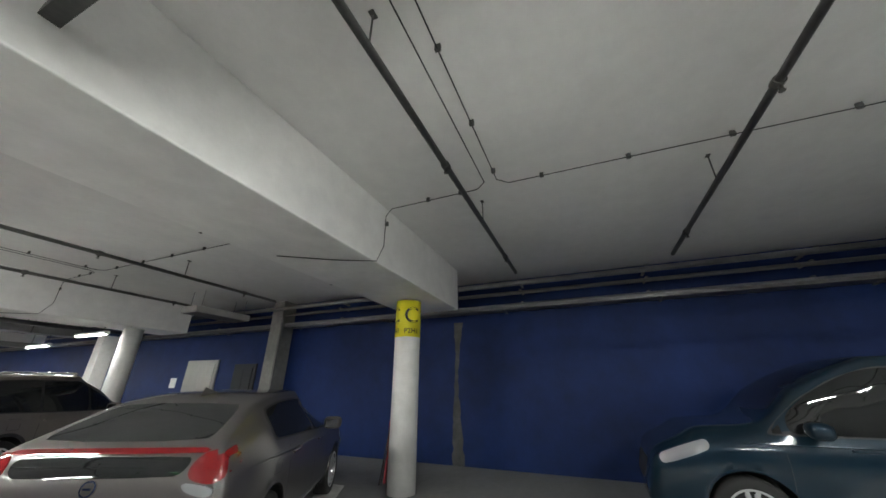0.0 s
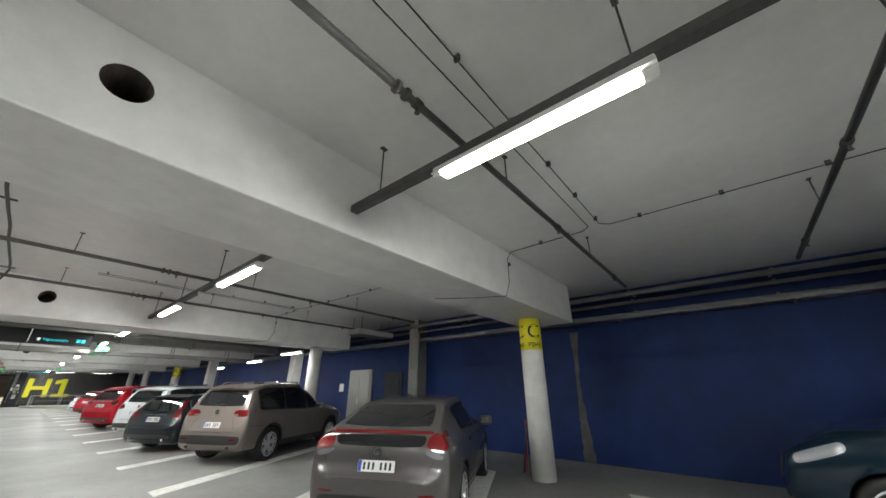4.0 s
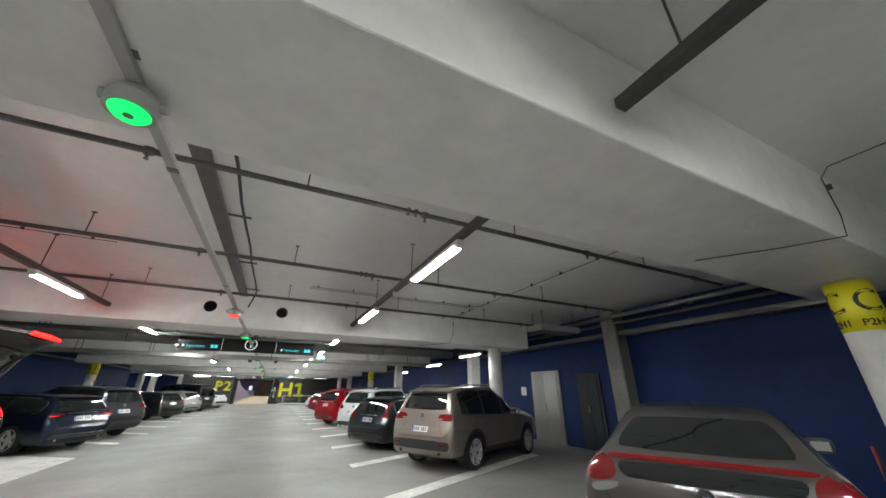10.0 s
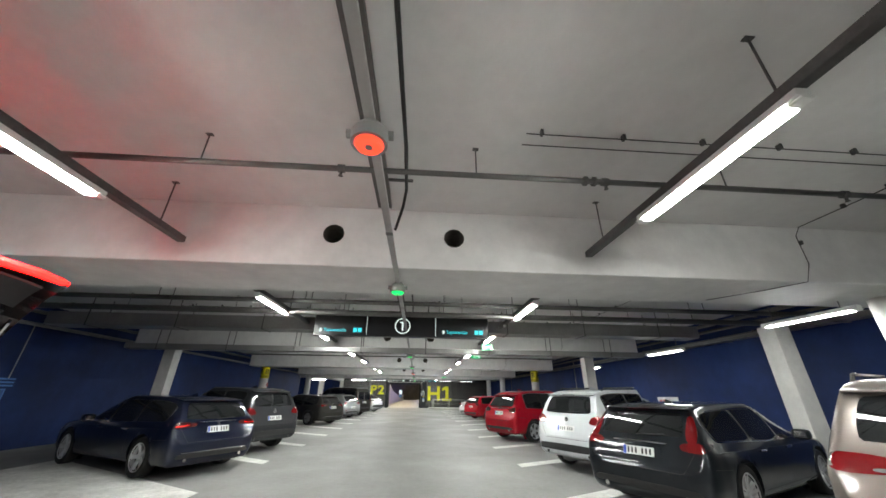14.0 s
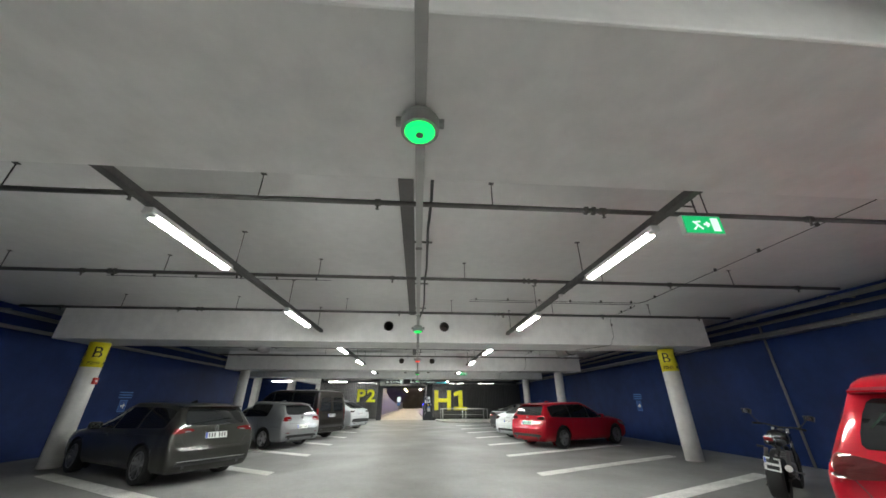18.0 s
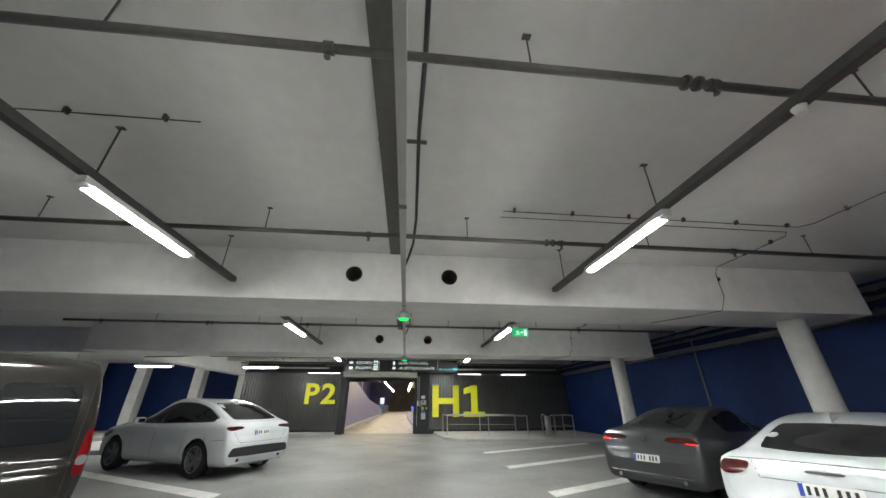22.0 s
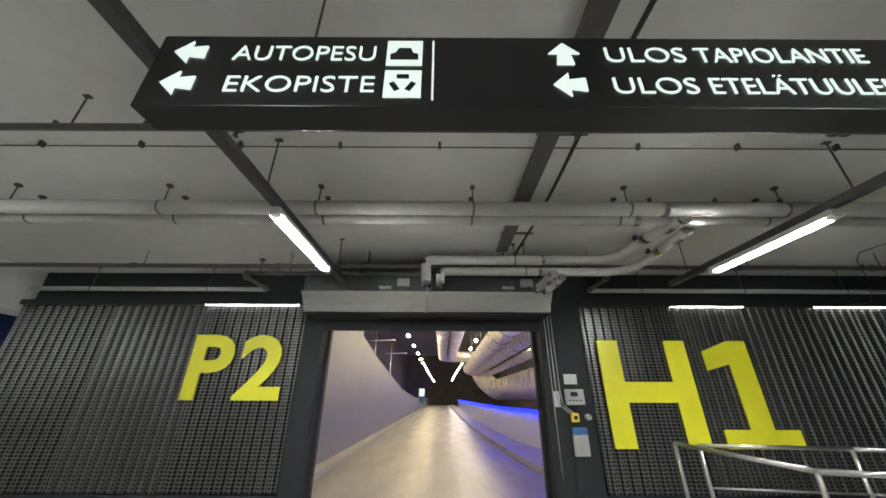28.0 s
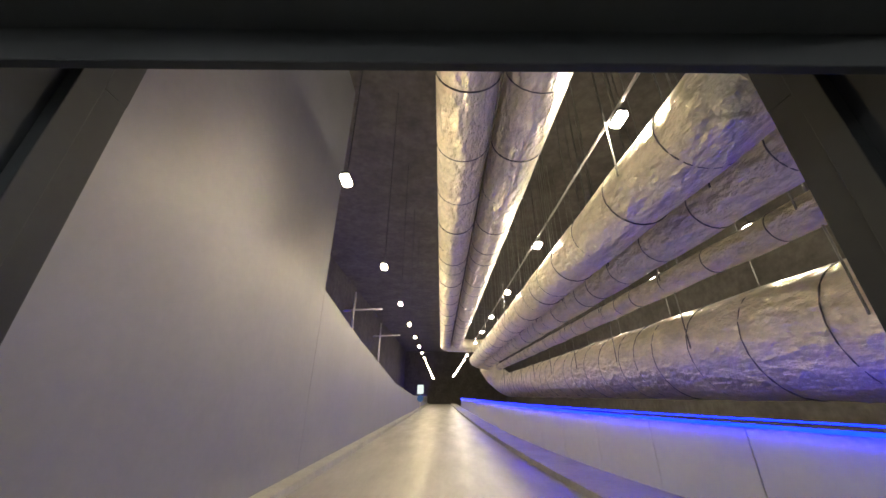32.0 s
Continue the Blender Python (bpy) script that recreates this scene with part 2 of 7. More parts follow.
def add_path(bm, pts, r, n=8):
    """A round bar along a bent line."""
    pts = [Vector(p) for p in pts]
    rings = []
    for i, p in enumerate(pts):
        d = (pts[min(i + 1, len(pts) - 1)] - pts[max(i - 1, 0)]).normalized()
        up = Vector((0, 0, 1)) if abs(d.z) < 0.9 else Vector((1, 0, 0))
        s = d.cross(up).normalized()
        u = s.cross(d).normalized()
        rings.append([bm.verts.new(p + r * (math.cos(2 * math.pi * k / n) * s + math.sin(2 * math.pi * k / n) * u)) for k in range(n)])
    for a, b in zip(rings, rings[1:]):
        for k in range(n):
            bm.faces.new((a[k], a[(k + 1) % n], b[(k + 1) % n], b[k]))
    bm.faces.new(rings[0][::-1])
    bm.faces.new(rings[-1])


def bent(pts, r, n=8):
    bm = bmesh.new()
    add_path(bm, pts, r, n)
    return bm


def prism(poly, z0, z1):
    bm = bmesh.new()
    lo = [bm.verts.new((x, y, z0)) for x, y in poly]
    hi = [bm.verts.new((x, y, z1)) for x, y in poly]
    n = len(poly)
    for i in range(n):
        bm.faces.new((lo[i], lo[(i + 1) % n], hi[(i + 1) % n], hi[i]))
    bm.faces.new(lo[::-1])
    bm.faces.new(hi)
    bmesh.ops.recalc_face_normals(bm, faces=bm.faces[:])
    return bm


def lettering(text, size, depth=0.006, bold=0.0, align="LEFT"):
    """A mesh of raised characters in the built-in font, in the x-y plane."""
    cu = bpy.data.curves.new("writing", "FONT")
    cu.body, cu.size, cu.extrude, cu.offset, cu.align_x = text, size, depth, bold, align
    cu.resolution_u = 4
    ob = bpy.data.objects.new("writing", cu)
    scene.collection.objects.link(ob)
    me = bpy.data.meshes.new_from_object(ob.evaluated_get(bpy.context.evaluated_depsgraph_get()))
    bpy.data.objects.remove(ob)
    bpy.data.curves.remove(cu)
    return me


def write(name, text, size, material, parent, m, depth=0.006, bold=0.0, align="LEFT", width=0.0):
    me = lettering(text, size, depth, bold, align)
    if width:
        xs = [v.co.x for v in me.vertices]
        k = width / (max(xs) - min(xs))
        for v in me.vertices:
            v.co.x *= k
    me.materials.clear()
    me.materials.append(material)
    ob = new(name, me)
    ob.parent = parent
    ob.matrix_local = m
    return ob


# ---- the plan ----
BEAMS = (-67.2, -58.6, -50.0, -41.45, -32.85, -24.2, -15.6, -9.6)    # near faces of the cross beams
BW, ZB, ZC = 1.2, 2.95, 3.80                                           # beam width, underside, ceiling
XL, XR = -10.1, 10.4                                                   # side walls
XA, XB = -8.9, 9.3                                                     # beam ends
RL, RR = -2.03, 3.19                                                   # lamp rails
LINES = [-8.1 - 2.83 * k for k in range(20)]

# floor, ceiling, walls
tagged(part("floor", box(-30, 10.8, -70, 0.62, -0.3, 0.0), M_FLOOR), "grey coated concrete garage floor with tyre wear", "floor", kind="structure")
tagged(part("ceiling", box(-30, 10.8, -70, 0.3, ZC, ZC + 0.3), M_CEIL), "pale painted concrete garage ceiling", "ceiling", kind="structure")
tagged(part("wall_east", box(XR, XR + 0.3, -70, 0.3, 0, ZC), M_BLUE), "dark blue painted concrete wall", "wall", kind="structure")
tagged(part("wall_west", box(XL - 0.3, XL, -70, -11.0, 0, ZC), M_BLUE), "dark blue painted concrete wall", "wall", kind="structure")
tagged(part("wall_south", box(-30, 10.8, -70.3, -70, 0, ZC), M_WHITEWALL), "pale painted end wall of the garage", "wall", kind="structure")
tagged(part("wall_side_bay", box(-30, XL - 0.3, -11.3, -11.0, 0, ZC), M_BLUE), "blue painted wall of the side bay", "wall", kind="structure")
tagged(part("wall_far_west", box(-30.3, -30, -11.3, 3.2, 0, ZC), M_BLUE), "blue painted wall closing the side bay", "wall", kind="structure")
tagged(part("wall_north_west", box(-30, -8.75, 2.6, 2.9, 0, ZC), M_BLUE), "blue painted wall behind white pillars", "wall", kind="structure")
tagged(part("floor_side_bay", box(-30, -8.3, 0.62, 2.6, -0.3, 0.0), M_FLOOR), "grey concrete floor of the side bay", "floor", kind="structure")
tagged(part("ceiling_side_bay", box(-30, -8.3, 0.3, 2.9, ZC, ZC + 0.3), M_CEIL), "pale ceiling of the side bay", "ceiling", kind="structure")


def beam_mesh(y0):
    """A cross beam with two round service holes."""
    bm = bmesh.new()
    add_box(bm, XA, XB, y0, y0 + BW, ZB, ZC, 0.015)
    return bm


HOLES = (-0.2, 1.38)
for y0 in BEAMS:
    b = tagged(part("beam", beam_mesh(y0), M_BEAM), "pale painted concrete ceiling beam", "beam", "cross beams", "structure")
    if y0 > -55:
        cutter = bmesh.new()
        for hx in HOLES:
            add_tube(cutter, (hx, y0 - 0.2, 3.40), (hx, y0 + BW + 0.2, 3.40), 0.135, 24)
        c = part("cutter", cutter, M_HOLE)
        mod = b.modifiers.new("holes", "BOOLEAN")
        mod.operation, mod.object, mod.solver = "DIFFERENCE", c, "EXACT"
        b.data.materials.append(M_HOLE)
        me = bpy.data.meshes.new_from_object(b.evaluated_get(bpy.context.evaluated_depsgraph_get()))
        b.modifiers.clear()
        b.data = me
        bpy.data.objects.remove(c)
        for p in me.polygons:
            if abs(p.normal.y) < 0.5 and any(math.hypot(p.center.x - hx, p.center.z - 3.40) < 0.15 for hx in HOLES):
                p.material_index = 1
        # a liner sleeve closes the far end of each hole
        for hx in HOLES:
            part("hole_liner", tube((hx, y0 + 0.55, 3.40), (hx, y0 + 0.6, 3.40), 0.133, 20), M_HOLE, b)


# ---- columns ----
def column(x, y, sign="", round_=True, r=0.22):
    if round_:
        ob = thing("column", "round white painted concrete column" + (" with a yellow letter band" if sign else ""), "column", "garage columns", loc=(x, y, 0))
        part("shaft", tube((0, 0, 0), (0, 0, ZB), r, 32), M_COL, ob, smooth=True)
    else:
        ob = thing("pillar", "square white painted concrete pillar", "pillar", "square pillars", loc=(x, y, 0))
        part("shaft", box(-r, r, -r, r, 0, ZC if y > -1 else ZB, 0.02), M_COL, ob)
    if sign:
        part("sign_band", tube((0, 0, ZB - 0.66), (0, 0, ZB - 0.02), r + 0.004, 32), M_YEL, ob, "yellow painted letter band", smooth=True)
        bits = ((sign, 0.40, ZB - 0.42, 0.002), ("P2H1", 0.12, ZB - 0.60, 0.001)) if sign in "BC" else ()
        for ang in [math.radians(45 + 90 * q) for q in range(4)]:
            for text, size, z, bold in bits:
                me = lettering(text, size, 0.002, bold, "CENTER")
                me.materials.clear()
                me.materials.append(M_BLACK)
                for v in me.vertices:
                    t = ang + v.co.x / (r + 0.006)
                    rr = r + 0.008 + v.co.z
                    v.co = Vector((rr * math.cos(t), rr * math.sin(t), z + v.co.y))
                o = new("letter", me)
                o.parent = ob
    return ob


for y0, tag in zip(BEAMS, ("", "", "C", "", "", "B", "", "")):
    for x in (8.28, -8.15):
        if y0 == BEAMS[7] and x < 0:
            continue
        if y0 == BEAMS[4]:
            continue
        column(x, y0 + 0.6, tag)
for x, y in ((7.9, -31.5), (-7.9, -32.3), (8.8, -38.5)):
    column(x, y, "", False, 0.19)
for x, y in ((-8.55, 0.75), (-11.3, 1.3), (-14.6, 1.5), (-17.4, 1.8)):
    column(x, y, "", False, 0.27)
tagged(part("wall_pier", box(9.93, 10.39, -44.45, -44.05, 0, ZC, 0.01), M_PIER), "grey concrete pier against the blue wall, toned down for shade", "pier", kind="structure")
tagged(part("pier_pipe", tube((9.85, -44.56, 0), (9.85, -44.56, 3.3), 0.04, 12), M_PIPEL, smooth=True), "grey drain pipe beside the concrete pier", "pipe", "drain pipes")
tagged(part("edge_beam", box(-8.95, -8.35, -9.0, 0.48, 3.0, ZC - 0.004), M_BEAM), "pale concrete edge beam over the side opening", "beam", kind="structure")
tagged(part("edge_beam", box(-30, -8.95, -8.6, -8.0, 3.0, ZC - 0.004), M_BEAM), "pale concrete edge beam of the side bay", "beam", kind="structure")


# ---- parking lines ----
def slanted(x0, x1, y0, y1, lean):
    """A flat painted shape whose long edges lean away from the aisle's end x0."""
    t = math.tan(lean) * abs(x1 - x0)
    return prism([(x0, y0), (x1, y0 + t), (x1, y1 + t), (x0, y1)], 0.0005, 0.004)


LEAN_R, LEAN_L = math.radians(27), math.radians(32)
for x0, x1, shift, lean in ((-2.5, -7.4, 0.35, LEAN_L), (3.4, 8.3, -0.1, LEAN_R)):
    for y in LINES:
        if x0 < 0 and y > -13.0:
            continue
        w = 0.17 / math.cos(lean)
        tagged(part("parking_line", slanted(x0, x1, y + shift - w, y + shift + w, lean), M_LINE), "worn white painted parking line on the floor", "parking line", "parking lines", "structure")
tagged(part("painted_area", slanted(-2.5, -7.4, -41.505, -39.085, LEAN_L), M_LINE), "worn white painted floor area between two bays", "floor marking", kind="structure")


# ---- ceiling rails, lamps ----
def lamp(x, y, along="y", z=3.13, rods=False, shine=None):
    ob = thing("tube_lamp", "lit white fluorescent tube lamp under a ceiling rail" if along == "y" else "lit white tube lamp hung from the ceiling", "lamp", "tube lamps", loc=(x, y, z), rz=0 if along == "y" else 90)
    bm = bmesh.new()
    add_box(bm, -0.050, 0.050, -0.785, 0.785, -0.004, 0.055, 0.01)
    part("housing", bm, M_FIX, ob)
    # Lip added to shield the ceiling from the tube's direct light.
    part("lip", box(-0.069, 0.069, -0.785, 0.785, -0.0125, -0.0045, 0.002), M_FIX, ob)
    bm = bmesh.new()
    add_box(bm, -0.046, 0.046, -0.70, 0.70, -0.036, -0.013, 0.012)
    part("diffuser", bm, shine or M_TUBE, ob, "glowing white diffuser")
    for s in (-1, 1):
        bm = bmesh.new()
        add_box(bm, -0.044, 0.044, min(s * 0.702, s * 0.79), max(s * 0.702, s * 0.79), -0.033, -0.013, 0.008)
        part("end_cap", bm, M_FIX, ob, "clear plastic end cap")
        if rods:
            part("rod", tube((0, s * 0.55, 0.057), (0, s * 0.55, ZC - z), 0.008, 6), M_RAIL, ob)
    return ob


first = lamp(RR, BEAMS[2] + 2.9)
spots = []
for k in range(0, 6):
    y0, y1 = BEAMS[k], BEAMS[k + 1]
    spots += [(x, y) for x in (RL, RR) for y in (y0 + 2.92, y1 - 1.92)]
spots += [(x, y) for x in (RL, RR) for y in (-12.28, -6.9, -2.65)]
for x, y in spots:
    if (x, y) != (RR, BEAMS[2] + 2.92) and y > -66:
        copy_thing(first, pose(x, y, 3.13))
lamp(8.5, -30.6, z=2.62, rods=True, shine=M_TUBELOW)
lamp(7.75, -40.05, z=2.78, rods=True, shine=M_TUBELOW)
lamp(8.3, -35.6, z=2.72, rods=True, shine=M_TUBELOW)
for x, y in ((-5.76, -4.44), (-10.1, -4.6), (-13.6, -4.8), (-17.5, -4.8)):
    lamp(x, y, "x", 2.98, True)


def hanger(parent, x, y, z0, z1):
    bm = bmesh.new()
    add_tube(bm, (x, y, z0), (x, y, z1), 0.008, 6)
    add_box(bm, x - 0.035, x + 0.035, y - 0.02, y + 0.02, z1 - 0.012, z1 - 0.001)
    return part("hanger", bm, M_RAIL, parent)


def rail(x, y0, y1):
    ob = thing("lamp_rail", "dull steel channel rail hung from the ceiling on threaded rods", "rail", "lamp rails", loc=(x, 0, 0))
    bm = bmesh.new()
    prof = ((-0.042, 3.19), (0.042, 3.19), (0.042, 3.265), (0.034, 3.265), (0.034, 3.197), (-0.034, 3.197), (-0.034, 3.265), (-0.042, 3.265))
    near = [bm.verts.new((a, y0, b)) for a, b in prof]
    away = [bm.verts.new((a, y1, b)) for a, b in prof]
    for i in range(8):
        bm.faces.new((near[i], near[(i + 1) % 8], away[(i + 1) % 8], away[i]))
    bm.faces.new(near)
    bm.faces.new(away[::-1])
    bmesh.ops.recalc_face_normals(bm, faces=bm.faces[:])
    part("channel", bm, M_RAIL, ob)
    n = max(2, round((y1 - y0) / 1.9))
    for i in range(n):
        hanger(ob, 0, y0 + 0.4 + (y1 - y0 - 0.8) * i / (n - 1), 3.2, ZC)
    return ob


ends = list(zip([b + BW + 0.02 for b in BEAMS], [*(b - 0.02 for b in BEAMS[1:]), -1.05]))
for y0, y1 in ends:
    for x in (RL, RR):
        rail(x, y0, y1)
        if y1 - y0 > 4 and x > 0:
            bm = bmesh.new()
            add_tube(bm, (x, y1 - 3.9, 3.135), (x, y1 - 3.9, 3.19), 0.028, 16, 0.042)
            tagged(part("presence_sensor", bm, M_FIX, smooth=True), "small white round presence sensor under the rail", "sensor", "rail sensors")


# ---- sprinkler pipes ----
def sprinkler(y, x0, x1, z=3.47):
    ob = thing("sprinkler_pipe", "grey painted steel sprinkler pipe hung across the bay", "pipe", "sprinkler pipes", loc=(0, y, z))
    bm = bmesh.new()
    add_tube(bm, (x0, 0, 0), (x1, 0, 0), 0.03, 10)
    part("pipe", bm, M_PIPE, ob, smooth=True)
    x = x0 + 0.9
    k = 0
    while x < x1 - 0.3:
        bm = bmesh.new()
        if k % 2:
            add_tube(bm, (x, 0, 0.0), (x, 0, ZC - z), 0.007, 6)
            add_box(bm, x - 0.03, x + 0.03, -0.02, 0.02, ZC - z - 0.01, ZC - z - 0.001)
            part("hanger", bm, M_RAIL, ob)
        else:
            add_tube(bm, (x - 0.03, 0, 0), (x + 0.03, 0, 0), 0.042, 10)
            add_tube(bm, (x, 0, -0.07), (x, 0, -0.03), 0.014, 8)
            add_tube(bm, (x, 0, -0.085), (x, 0, -0.08), 0.022, 8)
            part("nozzle", bm, M_PIPE, ob)
        x += 1.31
        k += 1
    for x in (2.62, -4.6):
        for s in (-0.045, 0.045):
            part("coupling", tube((x + s - 0.014, 0, 0), (x + s + 0.014, 0, 0), 0.05, 10), M_PIPE, ob, smooth=True)


for k in range(1, 6):
    y1 = BEAMS[k + 1]
    for off in (6.3, 3.82, 1.3):
        sprinkler(y1 - off, -8.6, 8.9)
for y in (-13.4, -11.3, -4.12):
    sprinkler(y, -8.2, 8.9)

# long service pipes and trays beside the side walls
for x, z, r, m in ((9.75, 3.52, 0.055, M_STEEL), (10.0, 3.38, 0.04, M_PIPE), (10.12, 3.12, 0.06, M_PIPEL), (-9.6, 3.5, 0.05, M_PIPE), (-9.85, 3.2, 0.05, M_PIPEL)):
    yend = -0.3 if x > 0 else -11.5
    ob = thing("service_pipe", "long grey service pipe beside the side wall", "pipe", "service pipes", loc=(x, 0, z))
    part("pipe", tube((0, -69, 0), (0, yend, 0), r, 12), m, ob, smooth=True)
    y = -68
    while y < yend:
        part("bracket", box(-0.01, (XR - x) if x > 0 else 0.01, y, y + 0.04, r, r + 0.03) if x > 0 else box(XL - x, 0.01, y, y + 0.04, r, r + 0.03), M_STEEL, ob)
        y += 2.4
for z in (3.05,):
    ob = thing("cable_tray", "galvanised cable tray along the blue wall", "cable tray", loc=(10.2, 0, z))
    y = -69.0
    while y < -0.5:
        e = min(y + 3.0, -0.4)
        part("tray_bed", box(-0.16, 0.16, y, e - 0.004, 0, 0.006), M_STEEL, ob)
        part("tray_lip", box(-0.16, -0.152, y, e - 0.004, 0.0065, 0.06), M_STEEL, ob)
        part("bracket", box(-0.17, 0.19, y + 0.2, y + 0.24, -0.025, -0.0005), M_STEEL, ob)
        y += 3.0

# central tray, cable and conduit with the space sensors
for y0, y1 in ends:
    ob = thing("ceiling_tray", "flat dark cable tray under the ceiling", "cable tray", "ceiling trays", loc=(0.47, 0, 3.66))
    bm = bmesh.new()
    add_box(bm, -0.085, 0.085, y0 + 0.05, y1 - 0.25, 0, 0.05)
    part("tray", bm, M_TRAY, ob)
    for i in range(4):
        y = y0 + 0.6 + (y1 - y0 - 1.4) * i / 3
        part("bracket", box(-0.1, 0.36, y, y + 0.035, 0.0505, 0.0705), M_TRAY, ob)
    pts = [(0.60, y0, 3.45), (0.70, y0 + 0.3, 3.68)]
    for i in range(9):
        t = i / 8
        pts.append((0.76 + 0.012 * math.sin(i * 2.1), y0 + 0.6 + (y1 - y0 - 1.2) * t, 3.70 + 0.012 * math.sin(i * 1.7)))
    pts += [(0.70, y1 - 0.3, 3.66), (0.60, y1 - 0.06, 3.45)]
    tagged(part("hanging_cable", bent(pts, 0.019, 8), M_CABLE, smooth=True), "black power cable clipped under the ceiling", "cable", "ceiling cables")
ob = thing("conduit", "pale metal conduit running under the beams", "conduit", loc=(0.64, 0, 2.91))
y = -69.5
while y < -8.3:
    e = min(y + 3.0, -8.2)
    part("channel", box(-0.03, 0.03, y, e - 0.003, 0.0, 0.034, 0.003), M_CONDUIT, ob)
    part("joint_clip", box(-0.034, 0.034, e - 0.04, e + 0.02, -0.003, -0.0005), M_STEEL, ob)
    y += 3.0
for y0 in BEAMS:
    part("bracket", box(-0.05, 0.05, y0 + 0.55, y0 + 0.6, 0.0345, 0.0395), M_STEEL, ob)


def space_sensor(y, m, colour):
    ob = thing("space_sensor", f"round grey parking sensor with a glowing {colour} ring", "sensor", "parking sensors", loc=(0.64, y, 2.91))
    bm = bmesh.new()
    add_tube(bm, (0, 0, 0.0), (0, 0, -0.05), 0.08, 28, 0.11)
    add_tube(bm, (0, 0, -0.05), (0, 0, -0.12), 0.11, 28, 0.105)
    part("housing", bm, M_SENSOR, ob, smooth=False)
    bm = bmesh.new()
    add_tube(bm, (0, 0, -0.1205), (0, 0, -0.14), 0.085, 28, 0.07)
    part("lens", bm, m, ob, f"glowing {colour} lens")
    part("core", tube((0, 0, -0.1405), (0, 0, -0.145), 0.022, 16), M_SENSOR, ob)
    for s in (-1, 1):
        part("ear", tube((s * 0.10, 0, -0.05), (s * 0.135, 0, -0.05), 0.028, 10), M_SENSOR, ob)


for y, m, c in ((-49.2, M_GREEN, "green"), (-43.9, M_RED, "red"), (-40.9, M_GREEN, "green"), (-32.3, M_GREEN, "green"), (-26.62, M_GREEN, "green"),
                (-21.1, M_RED, "red"), (-15.1, M_GREEN, "green"), (-9.2, M_GREEN, "green")):
    space_sensor(y, m, c)

# flat ducts before the fourth beam
for y0, y1, z0, z1 in ((-36.25, -35.7, 3.05, 3.38), (-33.6, -33.2, 2.79, 2.95)):
    ob = thing("steel_duct", "flat grey steel duct crossing under the ceiling", "duct", "flat ducts", loc=(0, y0, z0))
    part("body", box(-8.6, 9.0, 0, y1 - y0, 0, z1 - z0, 0.012), M_DUCT, ob)
    for i in range(8):
        x = -7.6 + 2.2 * i
        for yy in (-0.012, y1 - y0 + 0.012):
            part("rod", tube((x, yy, 0), (x, yy, ZC - z0), 0.012, 6), M_RAIL, ob)
        part("strap", box(x - 0.02, x + 0.02, -0.02, y1 - y0 + 0.02, -0.012, -0.001), M_RAIL, ob)
for y, z, r in ((-38.3, 3.3, 0.05), (-37.9, 3.15, 0.06)):
    ob = thing("cross_pipe", "grey pipe crossing the aisle under the ceiling", "pipe", "cross pipes", loc=(0, y, z))
    part("pipe", tube((-9.6, 0, 0), (10.0, 0, 0), r, 12), M_PIPE, ob, smooth=True)
    for i in range(6):
        part("hanger", tube((-7.5 + 3 * i, 0, 0), (-7.5 + 3 * i, 0, ZC - z), 0.008, 6), M_RAIL, ob)

# jet fans beside the columns
for x, y in ((6.75, -20.4), (-5.35, -20.8)):
    ob = thing("jet_fan", "bright galvanised round jet fan hung under the ceiling", "fan", "jet fans", loc=(x, y, 3.40))
    for s in (-1, 1):
        part("silencer", tube((0, s * 0.012, 0), (0, s * 1.0, 0), 0.23, 32), M_FAN, ob, smooth=True)
        for q in (-0.2, 0.2):
            part("rod", tube((q, s * 0.6, 0.1), (q, s * 0.6, ZC - 3.40), 0.009, 6), M_RAIL, ob)
    part("flange", tube((0, -0.012, 0), (0, 0.012, 0), 0.262, 32), M_STEEL, ob)
    part("inlet_bell", tube((0, -1.0, 0), (0, -1.22, 0), 0.245, 8, 0.275), M_TRIMDARK, ob, "dark eight-sided inlet bell")
    part("mouth", tube((0, 1.0005, 0), (0, 1.01, 0), 0.20, 24), M_BLACK, ob)
    part("terminal_box", box(-0.36, -0.2355, -0.12, 0.12, -0.05, 0.11, 0.01), M_PLASTIC, ob, "grey terminal box")


# thin copper sensing lines on clips under the ceiling
def sense_line(pts, clips):
    ob = thing("sensing_line", "thin wire line on clips under the ceiling", "wire", "sensing lines")
    part("wire", bent(pts, 0.006, 5), M_CABLE, ob)
    for x, y, z in clips:
        part("clip", box(x - 0.012, x + 0.012, y - 0.022, y + 0.022, z - 0.008, z + 0.05), M_RAIL, ob)


